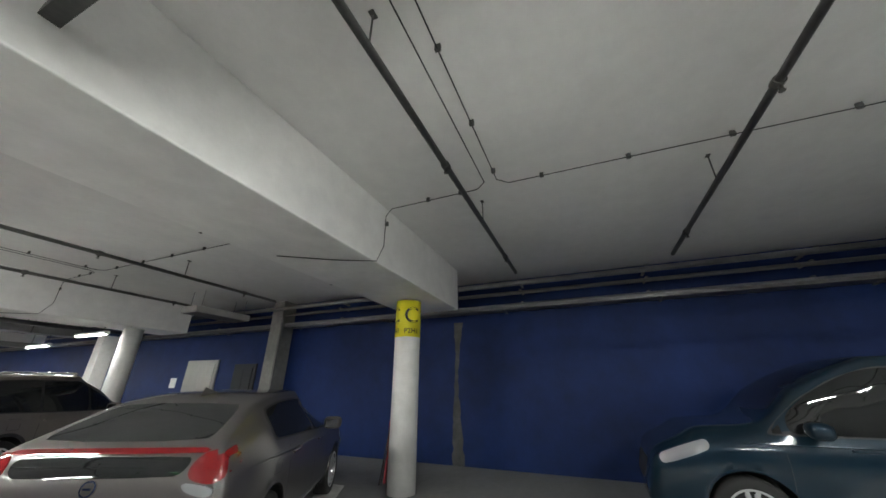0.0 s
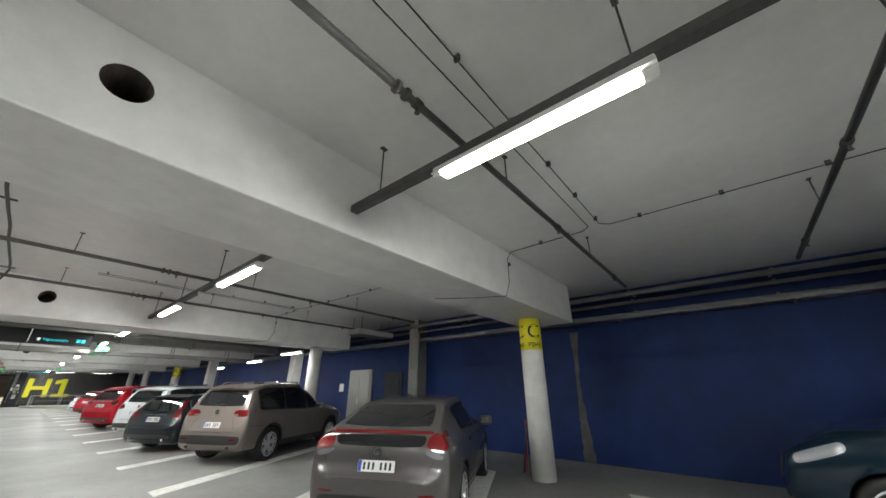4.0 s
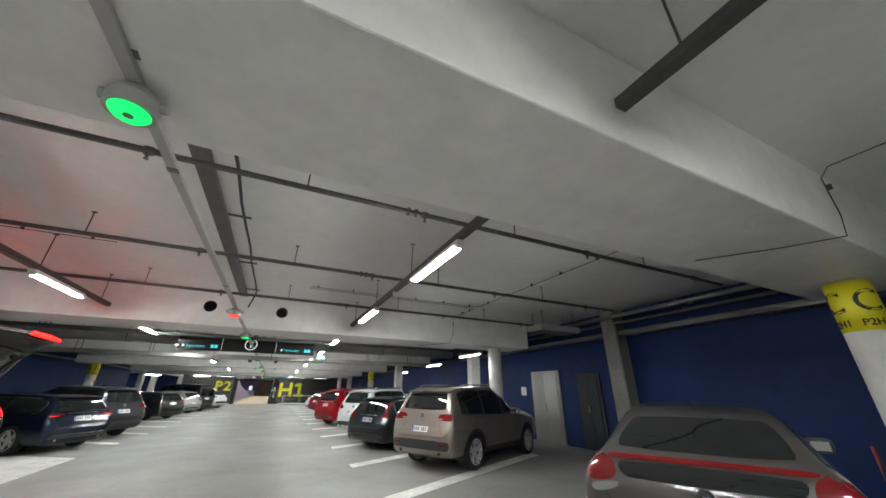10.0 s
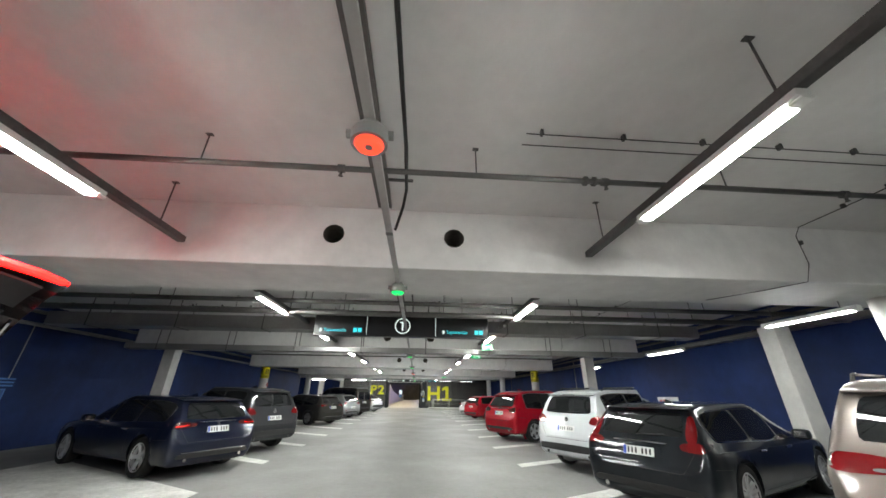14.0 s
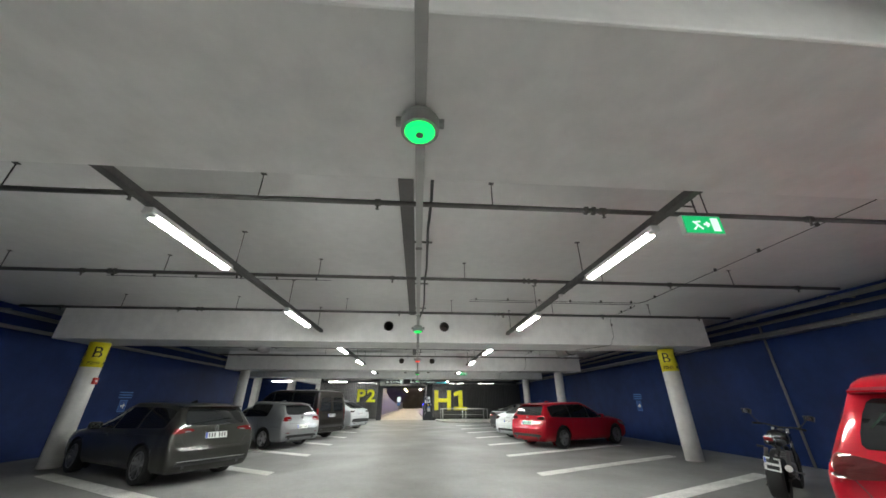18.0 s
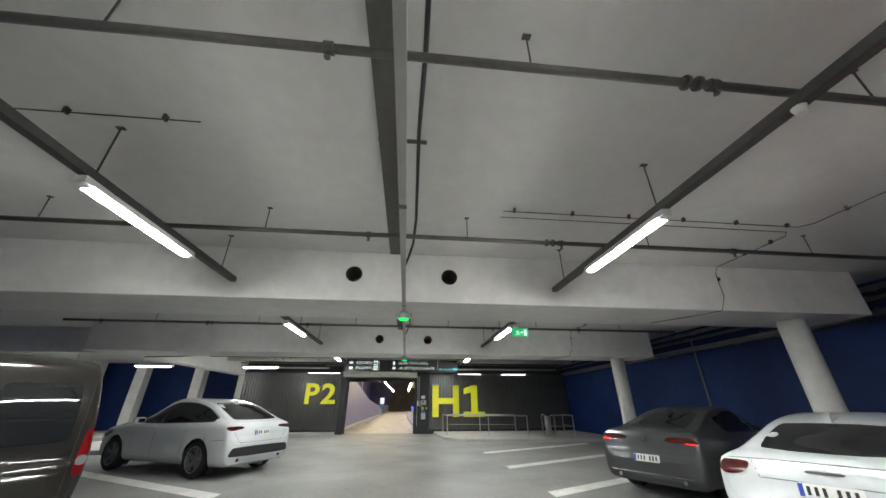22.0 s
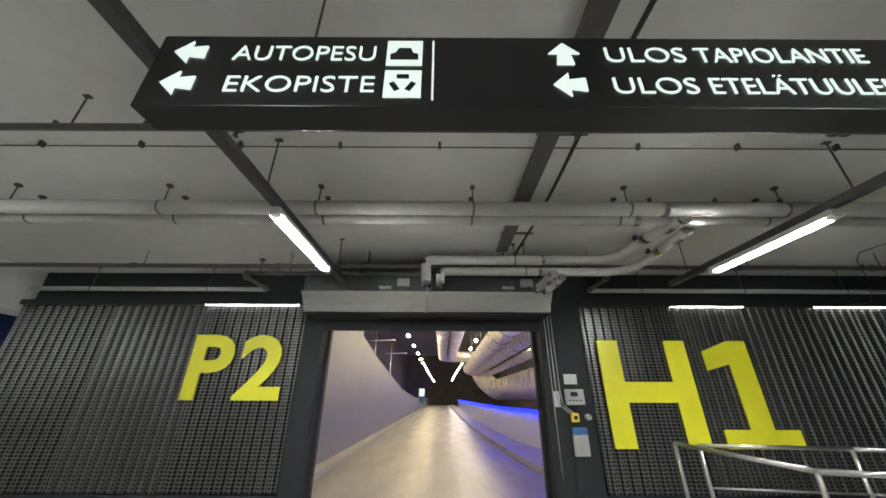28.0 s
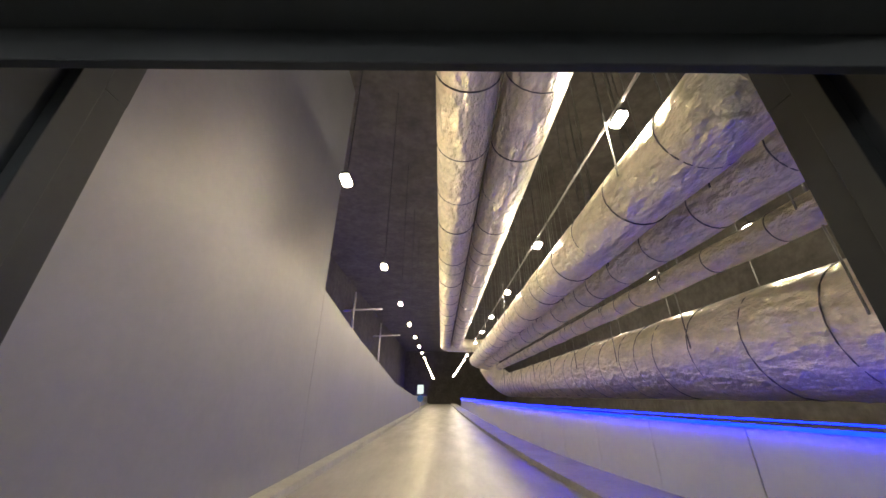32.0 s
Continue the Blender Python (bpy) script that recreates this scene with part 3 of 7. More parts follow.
for y0, y1 in ends[1:]:
    yc = y1 - 1.6
    z = ZC - 0.06
    sense_line([(1.9, yc, z), (6.2, yc, z), (6.32, yc - 0.12, z), (6.34, y0, z)], [(2.05 + 0.8 * i, yc, z) for i in range(6)] + [(6.34, yc - 0.5 - 0.9 * i, z) for i in range(int((yc - y0 - 0.5) / 0.9))])
    sense_line([(1.9, yc + 0.15, z), (6.2, yc + 0.15, z), (6.32, yc + 0.27, z), (6.34, y1 - 0.1, z), (6.34, y1 - 0.02, z - 0.1), (6.34, y1 - 0.02, ZB + 0.25), (6.2, y1 - 0.02, ZB - 0.01), (6.0, y1 + 0.4, ZB - 0.01), (5.6, y1 + 1.0, ZB - 0.01)],
               [(6.34, yc + 0.5 + 0.45 * i, z) for i in range(2)] + [(6.34, y1 - 0.04, ZC - 0.3)])
    sense_line([(-1.2, yc - 1.2, z), (-5.6, yc - 1.2, z)], [(-1.5 - 0.8 * i, yc - 1.2, z) for i in range(6)])
sense_line([(-6.5, -3.6, ZC - 0.06), (7.5, -3.6, ZC - 0.06)], [(-6.2 + 0.95 * i, -3.6, ZC - 0.06) for i in range(15)])


# ---- hanging sign boards ----
def arrow(parent, m, size, ang, material):
    bm = bmesh.new()
    pts = [(-0.5, 0.0), (0.0, 0.5), (0.0, 0.2), (0.5, 0.28), (0.5, -0.28), (0.0, -0.2), (0.0, -0.5)]
    c, s = math.cos(ang), math.sin(ang)
    lo = [bm.verts.new((size * (c * x - s * y), size * (s * x + c * y), 0.0)) for x, y in pts]
    hi = [bm.verts.new((v.co.x, v.co.y, 0.008)) for v in lo]
    for f in ((0, 1, 2, 5, 6), (2, 3, 4, 5)):
        bm.faces.new([hi[i] for i in f])
    for i in range(7):
        bm.faces.new((lo[i], lo[(i + 1) % 7], hi[(i + 1) % 7], hi[i]))
    o = part("arrow", bm, material, parent, "lit arrow")
    o.matrix_local = m
    return o


def board(name, x0, x1, y, z0, z1, label):
    ob = thing(name, label, "sign", loc=((x0 + x1) / 2, y, z0))
    h = (x1 - x0) / 2
    part("case", box(-h, h, 0, 0.16, 0, z1 - z0, 0.006), M_SIGN, ob)
    for s in (-0.7, 0.7):
        part("rod", tube((s * h, 0.08, z1 - z0), (s * h, 0.08, ZC - z0), 0.008, 6), M_RAIL, ob)
    return ob


UP = pose(0, 0, 0, 90, 0, 0)


def front(x, z, d=-0.004):
    return pose(x, d, z, 90, 0, 0)


sb = board("hanging_sign", -1.93, 3.02, -4.95, 2.80, 3.30, "long black hanging sign with lit white directions")
for k, (t, z) in enumerate((("AUTOPESU", 0.31), ("EKOPISTE", 0.09))):
    write("word", t, 0.155, M_SIGNTXT, sb, front(-2.08, z), 0.003, -0.0016, width=0.72)
    arrow(sb, front(-2.30, z + 0.055, -0.001), 0.16, 0, M_SIGNTXT)
    part("pictogram", box(-1.30, -1.12, -0.008, -0.001, z - 0.035, z + 0.145, 0.0), M_SIGNTXT, sb, "lit square pictogram")
    if k == 0:
        part("car_shape", prism([(-1.28, 0.02), (-1.14, 0.02), (-1.14, 0.06), (-1.165, 0.07), (-1.18, 0.105), (-1.24, 0.105), (-1.255, 0.07), (-1.28, 0.06)], 0.0, 0.003), M_SIGN, sb).matrix_local = pose(0, -0.009, z - 0.02, 90, 0, 0)
    else:
        for a in (90, 210, 330):
            cx, cz = -1.21 + 0.045 * math.cos(math.radians(a)), z + 0.055 + 0.045 * math.sin(math.radians(a))
            part("loop_shape", box(-0.03, 0.03, -0.011, -0.0085, -0.014, 0.014), M_SIGN, sb).matrix_local = Matrix.Translation((cx, 0, cz)) @ pose(0, 0, 0, 0, 90 - a, 0)
part("divider", box(-1.07, -1.06, -0.006, -0.001, 0.04, 0.46), M_SIGNTXT, sb)
for z, road, w in ((0.31, "TAPIOLANTIE", 0.865), (0.09, "ETELÄTUULENTIE", 1.146)):
    write("word", "ULOS", 0.155, M_SIGNTXT, sb, front(-0.20, z), 0.003, -0.0016, width=0.405)
    write("word", road, 0.155, M_SIGNTXT, sb, front(0.268, z), 0.003, -0.0016, width=w)
arrow(sb, front(-0.40, 0.365, -0.001), 0.16, -math.pi / 2, M_SIGNTXT)
arrow(sb, front(-0.40, 0.145, -0.001), 0.16, 0, M_SIGNTXT)
part("divider", box(1.58, 1.586, -0.006, -0.001, 0.04, 0.46), M_SIGNTXT, sb)
write("word", "Tapionaukio", 0.085, M_CYAN, sb, front(1.78, 0.08), 0.003, 0.0, width=0.44)
arrow(sb, front(1.70, 0.11, -0.001), 0.09, 0, M_CYAN)
for x in (2.27, 2.38):
    part("pictogram", box(x, x + 0.09, -0.008, -0.001, 0.07, 0.16), M_CYAN, sb, "lit cyan square pictogram")

tb = board("hanging_sign", -1.56, 2.66, -37.2, 2.76, 3.28, "black hanging sign with a round emblem and lit directions")
for x in (-2.0, 0.95):
    write("word", "Tapionaukio", 0.105, M_CYAN, tb, front(x + 0.12, 0.10), 0.003, 0.0, width=0.52)
    arrow(tb, front(x + 0.05, 0.135, -0.001), 0.09, -math.pi / 2, M_SIGNTXT)
    for dx in (0.82, 0.93):
        part("pictogram", box(x + dx, x + dx + 0.09, -0.008, -0.001, 0.09, 0.19), M_CYAN, tb, "lit cyan square pictogram")
for x in (-0.87, 0.80):
    part("divider", box(x, x + 0.01, -0.006, -0.001, 0.03, 0.49), M_SIGNTXT, tb)
bm = bmesh.new()
for i in range(40):
    a0, a1 = 2 * math.pi * i / 40, 2 * math.pi * (i + 1) / 40
    q = [bm.verts.new((r * math.cos(a), -0.006, 0.26 + r * math.sin(a))) for r, a in ((0.19, a0), (0.19, a1), (0.165, a1), (0.165, a0))]
    bm.faces.new(q)
part("emblem_ring", bm, M_SIGNTXT, tb, "lit ring emblem")
part("emblem_stem", box(-0.02, 0.02, -0.008, -0.001, 0.15, 0.34), M_SIGNTXT, tb)
part("emblem_top", box(-0.07, 0.07, -0.008, -0.001, 0.33, 0.36), M_SIGNTXT, tb)


def exit_sign(x, y, z):
    ob = thing("exit_sign", "lit green emergency exit sign with a running figure and arrow", "sign", "exit signs", loc=(x, y, z))
    part("case", box(-0.2, 0.2, 0, 0.05, -0.1, 0.1, 0.006), M_FIX, ob)
    part("face", box(-0.19, 0.19, -0.006, -0.001, -0.09, 0.09), M_EXIT, ob, "glowing green face")
    part("door_mark", box(0.085, 0.16, -0.009, -0.0065, -0.07, 0.07), M_EXITW, ob)
    bm = bmesh.new()
    for a, b in (((-0.10, 0.03), (-0.06, -0.01)), ((-0.06, -0.01), (-0.11, -0.06)), ((-0.06, -0.01), (-0.02, -0.05)), ((-0.09, 0.02), (-0.03, 0.03)), ((0.0, 0.0), (0.055, 0.0)), ((0.03, 0.025), (0.058, 0.0)), ((0.03, -0.025), (0.058, 0.0))):
        add_tube(bm, (a[0], -0.008, a[1]), (b[0], -0.008, b[1]), 0.009, 6)
    part("figure_mark", bm, M_EXITW, ob)
    part("rod", tube((0, 0.025, 0.1), (0, 0.025, ZC - z), 0.008, 6), M_RAIL, ob)
    part("arm", box(-0.23, 0.0, 0.018, 0.032, 0.212, 0.224), M_RAIL, ob)


exit_sign(3.28, -33.95, 2.98)
exit_sign(3.36, -31.1, 2.98)
exit_sign(3.34, -13.2, 2.98)


# ---- gate wall ----
def corrugated(x0, x1, z0, z1, pitch=0.155):
    """One sheet of trapezoid-ribbed metal facing the garage."""
    bm = bmesh.new()
    prof = []
    x = x0
    while x < x1 - 0.001:
        for dx, dy in ((0, 0.0), (0.055, 0.0), (0.075, -0.04), (0.135, -0.04)):
            if x + dx <= x1:
                prof.append((x + dx, dy))
        x += pitch
    prof.append((x1, 0.0))
    lo = [bm.verts.new((px, py, z0)) for px, py in prof]
    hi = [bm.verts.new((px, py, z1)) for px, py in prof]
    for i in range(len(prof) - 1):
        bm.faces.new((lo[i], lo[i + 1], hi[i + 1], hi[i]))
    r = bmesh.ops.extrude_face_region(bm, geom=bm.faces[:])
    for v in r["geom"]:
        if isinstance(v, bmesh.types.BMVert):
            v.co.y += 0.01
    bmesh.ops.recalc_face_normals(bm, faces=bm.faces[:])
    return bm


def perforate(m):
    """Rows of small dark round holes over the sheet."""
    nt = m.node_tree
    b = nt.nodes["Principled BSDF"]
    geo = nt.nodes.new("ShaderNodeNewGeometry")
    v = nt.nodes.new("ShaderNodeVectorMath")
    v.operation = "MULTIPLY"
    v.inputs[1].default_value = (19.35, 0, 19.35)
    nt.links.new(geo.outputs["Position"], v.inputs[0])
    fr = nt.nodes.new("ShaderNodeVectorMath")
    fr.operation = "FRACTION"
    nt.links.new(v.outputs[0], fr.inputs[0])
    ds = nt.nodes.new("ShaderNodeVectorMath")
    ds.operation = "DISTANCE"
    ds.inputs[1].default_value = (0.5, 0, 0.5)
    nt.links.new(fr.outputs[0], ds.inputs[0])
    lt = nt.nodes.new("ShaderNodeMath")
    lt.operation = "LESS_THAN"
    lt.inputs[1].default_value = 0.3
    nt.links.new(ds.outputs["Value"], lt.inputs[0])
    mix = nt.nodes.new("ShaderNodeMix")
    mix.data_type = "RGBA"
    src = b.inputs["Base Color"].links[0].from_socket
    nt.links.new(lt.outputs[0], mix.inputs["Factor"])
    nt.links.new(src, mix.inputs["A"])
    mix.inputs["B"].default_value = (0.008, 0.008, 0.008, 1)
    nt.links.new(mix.outputs["Result"], b.inputs["Base Color"])


perforate(M_PERF)
gw = thing("wall_north", "dark perforated ribbed metal wall round the gate", "wall", kind="structure")
part("backing_wall", box(-8.3, -2.95, 0.14, 0.3, 0, ZC), M_FRAME, gw)
part("backing_wall", box(2.05, XR, 0.14, 0.3, 0, ZC), M_FRAME, gw)
part("wall_over_gate", box(-2.95, 2.05, 0.02, 0.2, 3.0, ZC), M_FRAME, gw)
part("gate_head", box(-2.619, 1.279, -0.025, 0.018, 2.655, 3.0, 0.006), M_FRAME, gw)
part("jamb_panel", box(-2.95, -2.62, -0.03, 0.55, 0, 3.0, 0.006), M_FRAME, gw)
part("jamb_panel", box(1.28, 1.6, -0.03, 0.55, 0, 3.0, 0.006), M_FRAME, gw)
for x0, x1 in ((-2.95, -2.62), (1.28, 1.6)):
    part("jamb_panel", box(x0, x1, 0.205, 0.55, 3.0005, 3.4995), M_FRAME, gw)
part("control_panel", box(1.6, 2.05, 0.0, 0.3, 0, 3.0, 0.004), M_FRAME, gw)
sheets = [(-8.28, -6.5), (-6.5, -4.72), (-4.72, -2.97), (2.07, 3.75), (3.75, 5.45), (5.45, 7.1), (7.1, 8.75), (8.75, 10.38)]
for a, b in sheets:
    part("ribbed_sheet", corrugated(a + 0.004, b - 0.004, 0.22, 3.1), M_PERF, gw, "perforated ribbed metal sheet")
part("plinth", box(-8.3, -2.96, -0.02, 0.139, 0, 0.2), M_FRAME, gw)
part("plinth", box(2.06, XR, -0.02, 0.139, 0, 0.2), M_FRAME, gw)
for a, b in ((-8.3, -2.96), (2.06, XR)):
    part("head_rail", box(a, b, -0.06, 0.139, 3.11, 3.2), M_FRAME, gw)
for x0, x1 in ((-4.85, -3.1), (3.75, 5.1), (6.4, 7.9)):
    ob = thing("led_strip", "thin lit white strip above the perforated wall", "lamp", "wall strips", loc=((x0 + x1) / 2, -0.09, 3.1))
    h = (x1 - x0) / 2
    part("profile", box(-h, h, 0, 0.029, 0.008, 0.03), M_STEEL, ob)
    n = int((x1 - x0) / 0.09)
    for i in range(n):
        part("diode", box(-h + (i + 0.15) * 2 * h / n, -h + (i + 0.8) * 2 * h / n, 0.003, 0.024, -0.006, 0.0075), M_STRIPW, ob)

# big yellow characters in front of the ribs
for text, x, z, size, width in (("P2", -4.82, 1.50, 1.44, 1.63), ("H1", 2.26, 0.83, 2.28, 3.03)):
    ob = thing("wall_lettering", f"large yellow characters {text} on the perforated wall", "lettering", "wall characters", loc=(x, -0.07, z))
    hgt = 1.06 if text == "P2" else 1.66
    if text == "P2":
        for ch, cx, cw in ((text[0], 0.0, 0.74), (text[1], 0.86, 0.78)):
            me = lettering(ch, size, 0.012, 0.055 * size / 2.0)
            me.materials.clear()
            me.materials.append(M_LETTER)
            xs = [v.co.x for v in me.vertices]
            ys = [v.co.y for v in me.vertices]
            for v in me.vertices:
                v.co.x = (v.co.x - min(xs)) / (max(xs) - min(xs)) * cw
                v.co.y = (v.co.y - min(ys)) / (max(ys) - min(ys)) * hgt
            o = new("character", me)
            o.parent = ob
            o.matrix_local = pose(cx, 0, 0, 90, 0, 0)
    else:
        h_shape = [(0, 0), (0.36, 0), (0.36, 0.66), (1.18, 0.66), (1.18, 0), (1.54, 0), (1.54, hgt), (1.18, hgt), (1.18, 0.98), (0.36, 0.98), (0.36, hgt), (0, hgt)]
        one = [(0, 0), (1.22, 0), (1.22, 0.27), (0.82, 0.27), (0.82, hgt), (0.50, hgt), (0.02, 1.48), (0.02, 1.16), (0.44, 1.27), (0.44, 0.27), (0, 0.27)]
        for poly, cx in ((h_shape, 0.0), (one, 1.80)):
            part("character", prism(poly, -0.012, 0.012), M_LETTER, ob).matrix_local = pose(cx, 0, 0, 90, 0, 0)

# the roll-up gate, raised
gt = thing("door_1", "raised blue roll-up gate curtain with a striped bottom bar", "gate", kind="structure", loc=(-0.67, 0.3, 0))
part("guide", box(-1.949, -1.88, -0.06, 0.06, 0, 3.2, 0.005), M_FRAME, gt)
part("guide", box(1.88, 1.949, -0.06, 0.06, 0, 3.2, 0.005), M_FRAME, gt)
part("lintel", box(-1.949, 1.949, -0.09, 0.11, 3.36, 3.42, 0.005), M_FRAME, gt)
part("curtain", box(-1.855, 1.855, -0.012, 0.012, 3.216, 3.359), M_CURTAIN, gt, "blue plastic curtain")
bar = part("bottom_bar", box(-1.855, 1.855, -0.03, 0.03, 3.14, 3.215, 0.006), M_FRAME, gt)
for i in range(7):
    x = -0.5 + i * 0.16
    part("stripe", prism([(x, 0.0), (x + 0.07, 0.0), (x + 0.115, 0.05), (x + 0.045, 0.05)], 0, 0.004), M_LETTER, bar).matrix_local = pose(0, -0.031, 3.152, 90, 0, 0)

# air curtain box over the gate
ac = thing("air_curtain", "long galvanised air curtain box over the gate", "air curtain", loc=(-0.72, -0.3, 2.98))
for a, b in ((-2.06, -0.004), (0.004, 2.06)):
    bm = bmesh.new()
    pr = [(0.28, -0.12), (-0.32, -0.12), (-0.37, -0.02), (-0.56, 0.16), (-0.54, 0.17), (0.28, 0.17)]
    lo = [bm.verts.new((a, y, z)) for y, z in pr]
    hi = [bm.verts.new((b, y, z)) for y, z in pr]
    for i in range(6):
        bm.faces.new((lo[i], lo[(i + 1) % 6], hi[(i + 1) % 6], hi[i]))
    bm.faces.new(lo)
    bm.faces.new(hi[::-1])
    bmesh.ops.recalc_face_normals(bm, faces=bm.faces[:])
    part("casing", bm, M_CASING, ac)
    # Upper band of the casing; its shade is put into the darker material.
    part("cover", box(a, b, -0.49, 0.28, 0.171, 0.54, 0.006), M_CASINGDIM, ac, "upper casing face, darkened where it turns from the light")
part("outlet", box(-2.05, 2.05, -0.31, 0.27, -0.137, -0.1205), M_FRAME, ac, "dark underside with the outlet slot")
part("indicator", tube((-0.03, -0.312, -0.128), (-0.03, -0.318, -0.128), 0.006, 8), M_RED, ac, "small red indicator light")
for x in (-0.4, 1.65):
    part("junction_box", box(x - 0.1, x + 0.1, -0.56, -0.491, 0.25, 0.39, 0.008), M_PLASTIC, ac, "grey plastic junction box")
    part("label_plate", box(x - 0.40, x - 0.20, -0.497, -0.4905, 0.225, 0.275), M_PAPER, ac)
part("bracket", box(-2.10, -2.0605, -0.4, 0.28, 0.0, 0.5), M_FRAME, ac)
part("bracket", box(2.0605, 2.10, -0.4, 0.28, 0.0, 0.5), M_FRAME, ac)

# heating pipes above the gate
def heating_pipe(pts, r, bands=()):
    ob = thing("heating_pipe", "pale jacketed heating pipe under the ceiling", "pipe", "heating pipes")
    part("pipe", bent(pts, r, 16), M_PVC, ob, smooth=True)
    for a, b in zip(pts, pts[1:]):
        a, b = Vector(a), Vector(b)
        if abs(b.z - a.z) > 0.02:
            continue
        n = int((b - a).length / 1.6)
        for i in range(n):
            p = a.lerp(b, (i + 0.5) / n)
            part("hanger", tube((p.x, p.y, p.z + r), (p.x, p.y, ZC), 0.007, 6), M_RAIL, ob)
            part("anchor", box(p.x - 0.025, p.x + 0.025, p.y - 0.025, p.y + 0.025, ZC - 0.03, ZC), M_RAIL, ob)
            d = (b - a).normalized() * 0.012
            part("clamp", tube(p - d, p + d, r + 0.004, 16), M_STEEL, ob)
    for a, b in bands:
        part("band", tube(a, b, r + 0.006, 16), M_BAND, ob, "shiny metal end band")

heating_pipe([(-8.0, -2.88, 3.5), (9.5, -2.88, 3.5)], 0.08, [((1.98, -2.88, 3.5), (2.04, -2.88, 3.5))])
heating_pipe([(-8.0, -2.63, 3.5), (9.5, -2.63, 3.5)], 0.07, [((1.80, -2.63, 3.5), (1.86, -2.63, 3.5))])
heating_pipe([(-0.72, -1.30, 3.13), (-0.72, -1.30, 3.44), (-0.70, -1.30, 3.50), (-0.64, -1.30, 3.52), (1.95, -1.30, 3.52), (2.10, -1.34, 3.52), (2.22, -1.48, 3.52), (2.25, -1.80, 3.52), (2.25, -2.05, 3.52)], 0.075,
             [((-0.72, -1.30, 3.12), (-0.72, -1.30, 3.16)), ((1.06, -1.30, 3.52), (1.11, -1.30, 3.52))])
heating_pipe([(-0.50, -1.30, 3.13), (-0.50, -1.30, 3.27), (-0.48, -1.30, 3.31), (-0.43, -1.30, 3.33), (2.05, -1.30, 3.33), (2.25, -1.35, 3.33), (2.40, -1.50, 3.34), (2.45, -1.80, 3.36), (2.45, -1.95, 3.37)], 0.062,
             [((-0.50, -1.30, 3.12), (-0.50, -1.30, 3.16)), ((1.00, -1.30, 3.33), (1.05, -1.30, 3.33))])
heating_pipe([(-8.0, -0.22, 3.36), (-3.70, -0.22, 3.36)], 0.04)
heating_pipe([(2.25, -0.22, 3.36), (9.8, -0.22, 3.36)], 0.04)

# insulated valve pieces joining the gate pipes to the main pipes
def valve_piece(a, b, r):
    ob = thing("valve_branch", "pale jacketed pipe branch with a steel valve", "pipe", "valve branches")
    a, b = Vector(a), Vector(b)
    d = (b - a).normalized()
    part("jacket", tube(a, b, r, 16), M_PVC, ob, smooth=True)
    part("band", tube(a - d * 0.004, a + d * 0.05, r + 0.006, 16), M_BAND, ob, "shiny metal end band")
    part("band", tube(b - d * 0.05, b + d * 0.004, r + 0.006, 16), M_BAND, ob, "shiny metal end band")
    m = a.lerp(b, 0.62)
    part("label_plate", box(m.x - 0.03, m.x + 0.03, m.y - 0.07, m.y + 0.07, m.z - r - 0.006, m.z - r + 0.004), M_STEEL, ob)
    v = a - d * 0.07
    part("valve_body", tube(a, v - d * 0.03, r * 0.55, 12), M_PIPE, ob, "dull steel valve", smooth=True)
    part("valve_spindle", tube(v, v + Vector((-0.11, 0, 0.02)), 0.014, 8), M_STEEL, ob)
    part("valve_wheel", tube(v + Vector((-0.11, 0, 0.02)), v + Vector((-0.13, 0, 0.024)), 0.04, 12), M_BLACK, ob)

valve_piece((2.25, -2.13, 3.51), (2.25, -2.86, 3.42), 0.07)
valve_piece((2.45, -2.03, 3.37), (2.45, -2.62, 3.40), 0.06)
valve_piece((1.08, -0.98, 3.17), (1.20, -1.44, 3.25), 0.065)
valve_piece((1.21, -0.98, 3.13), (1.33, -1.40, 3.21), 0.055)
for x in (-0.72, -0.50):
    ob = thing("valve", "steel valve between a heating pipe and the air curtain", "valve", "air curtain valves")
    part("valve_body", tube((x, -1.30, 3.13), (x, -1.26, 3.09), 0.032, 12), M_PIPE, ob, smooth=True)
    part("connector", bent([(x, -1.28, 3.11), (x, -1.22, 3.10), (x, -1.12, 3.18), (x, -0.786, 3.32)], 0.02, 8), M_PIPE, ob, smooth=True)
    part("valve_wheel", tube((x + 0.03, -1.25, 3.12), (x + 0.08, -1.25, 3.12), 0.03, 12), M_BLACK, ob)

# steel pipes running over the air curtain, with branches to the gate wall
for y, z, r, x0, x1 in ((-0.98, 3.53, 0.036, -8.2, 9.6), (-0.90, 3.43, 0.030, -3.68, 2.22)):
    ob = thing("branch_pipe", "grey steel pipe running over the air curtain", "pipe", "branch pipes")
    part("pipe", tube((x0, y, z), (x1, y, z), r, 12), M_PIPE, ob, smooth=True)
    for x in (-5.6, -3.2, -1.9, 0.35, 1.75, 4.4, 6.6):
        if x0 < x < x1:
            part("coupling", tube((x, y, z), (x + 0.07, y, z), r + 0.011, 12), M_PIPE, ob, smooth=True)
            part("hanger", tube((x + 0.2, y, z), (x + 0.2, y, ZC), 0.007, 6), M_RAIL, ob)
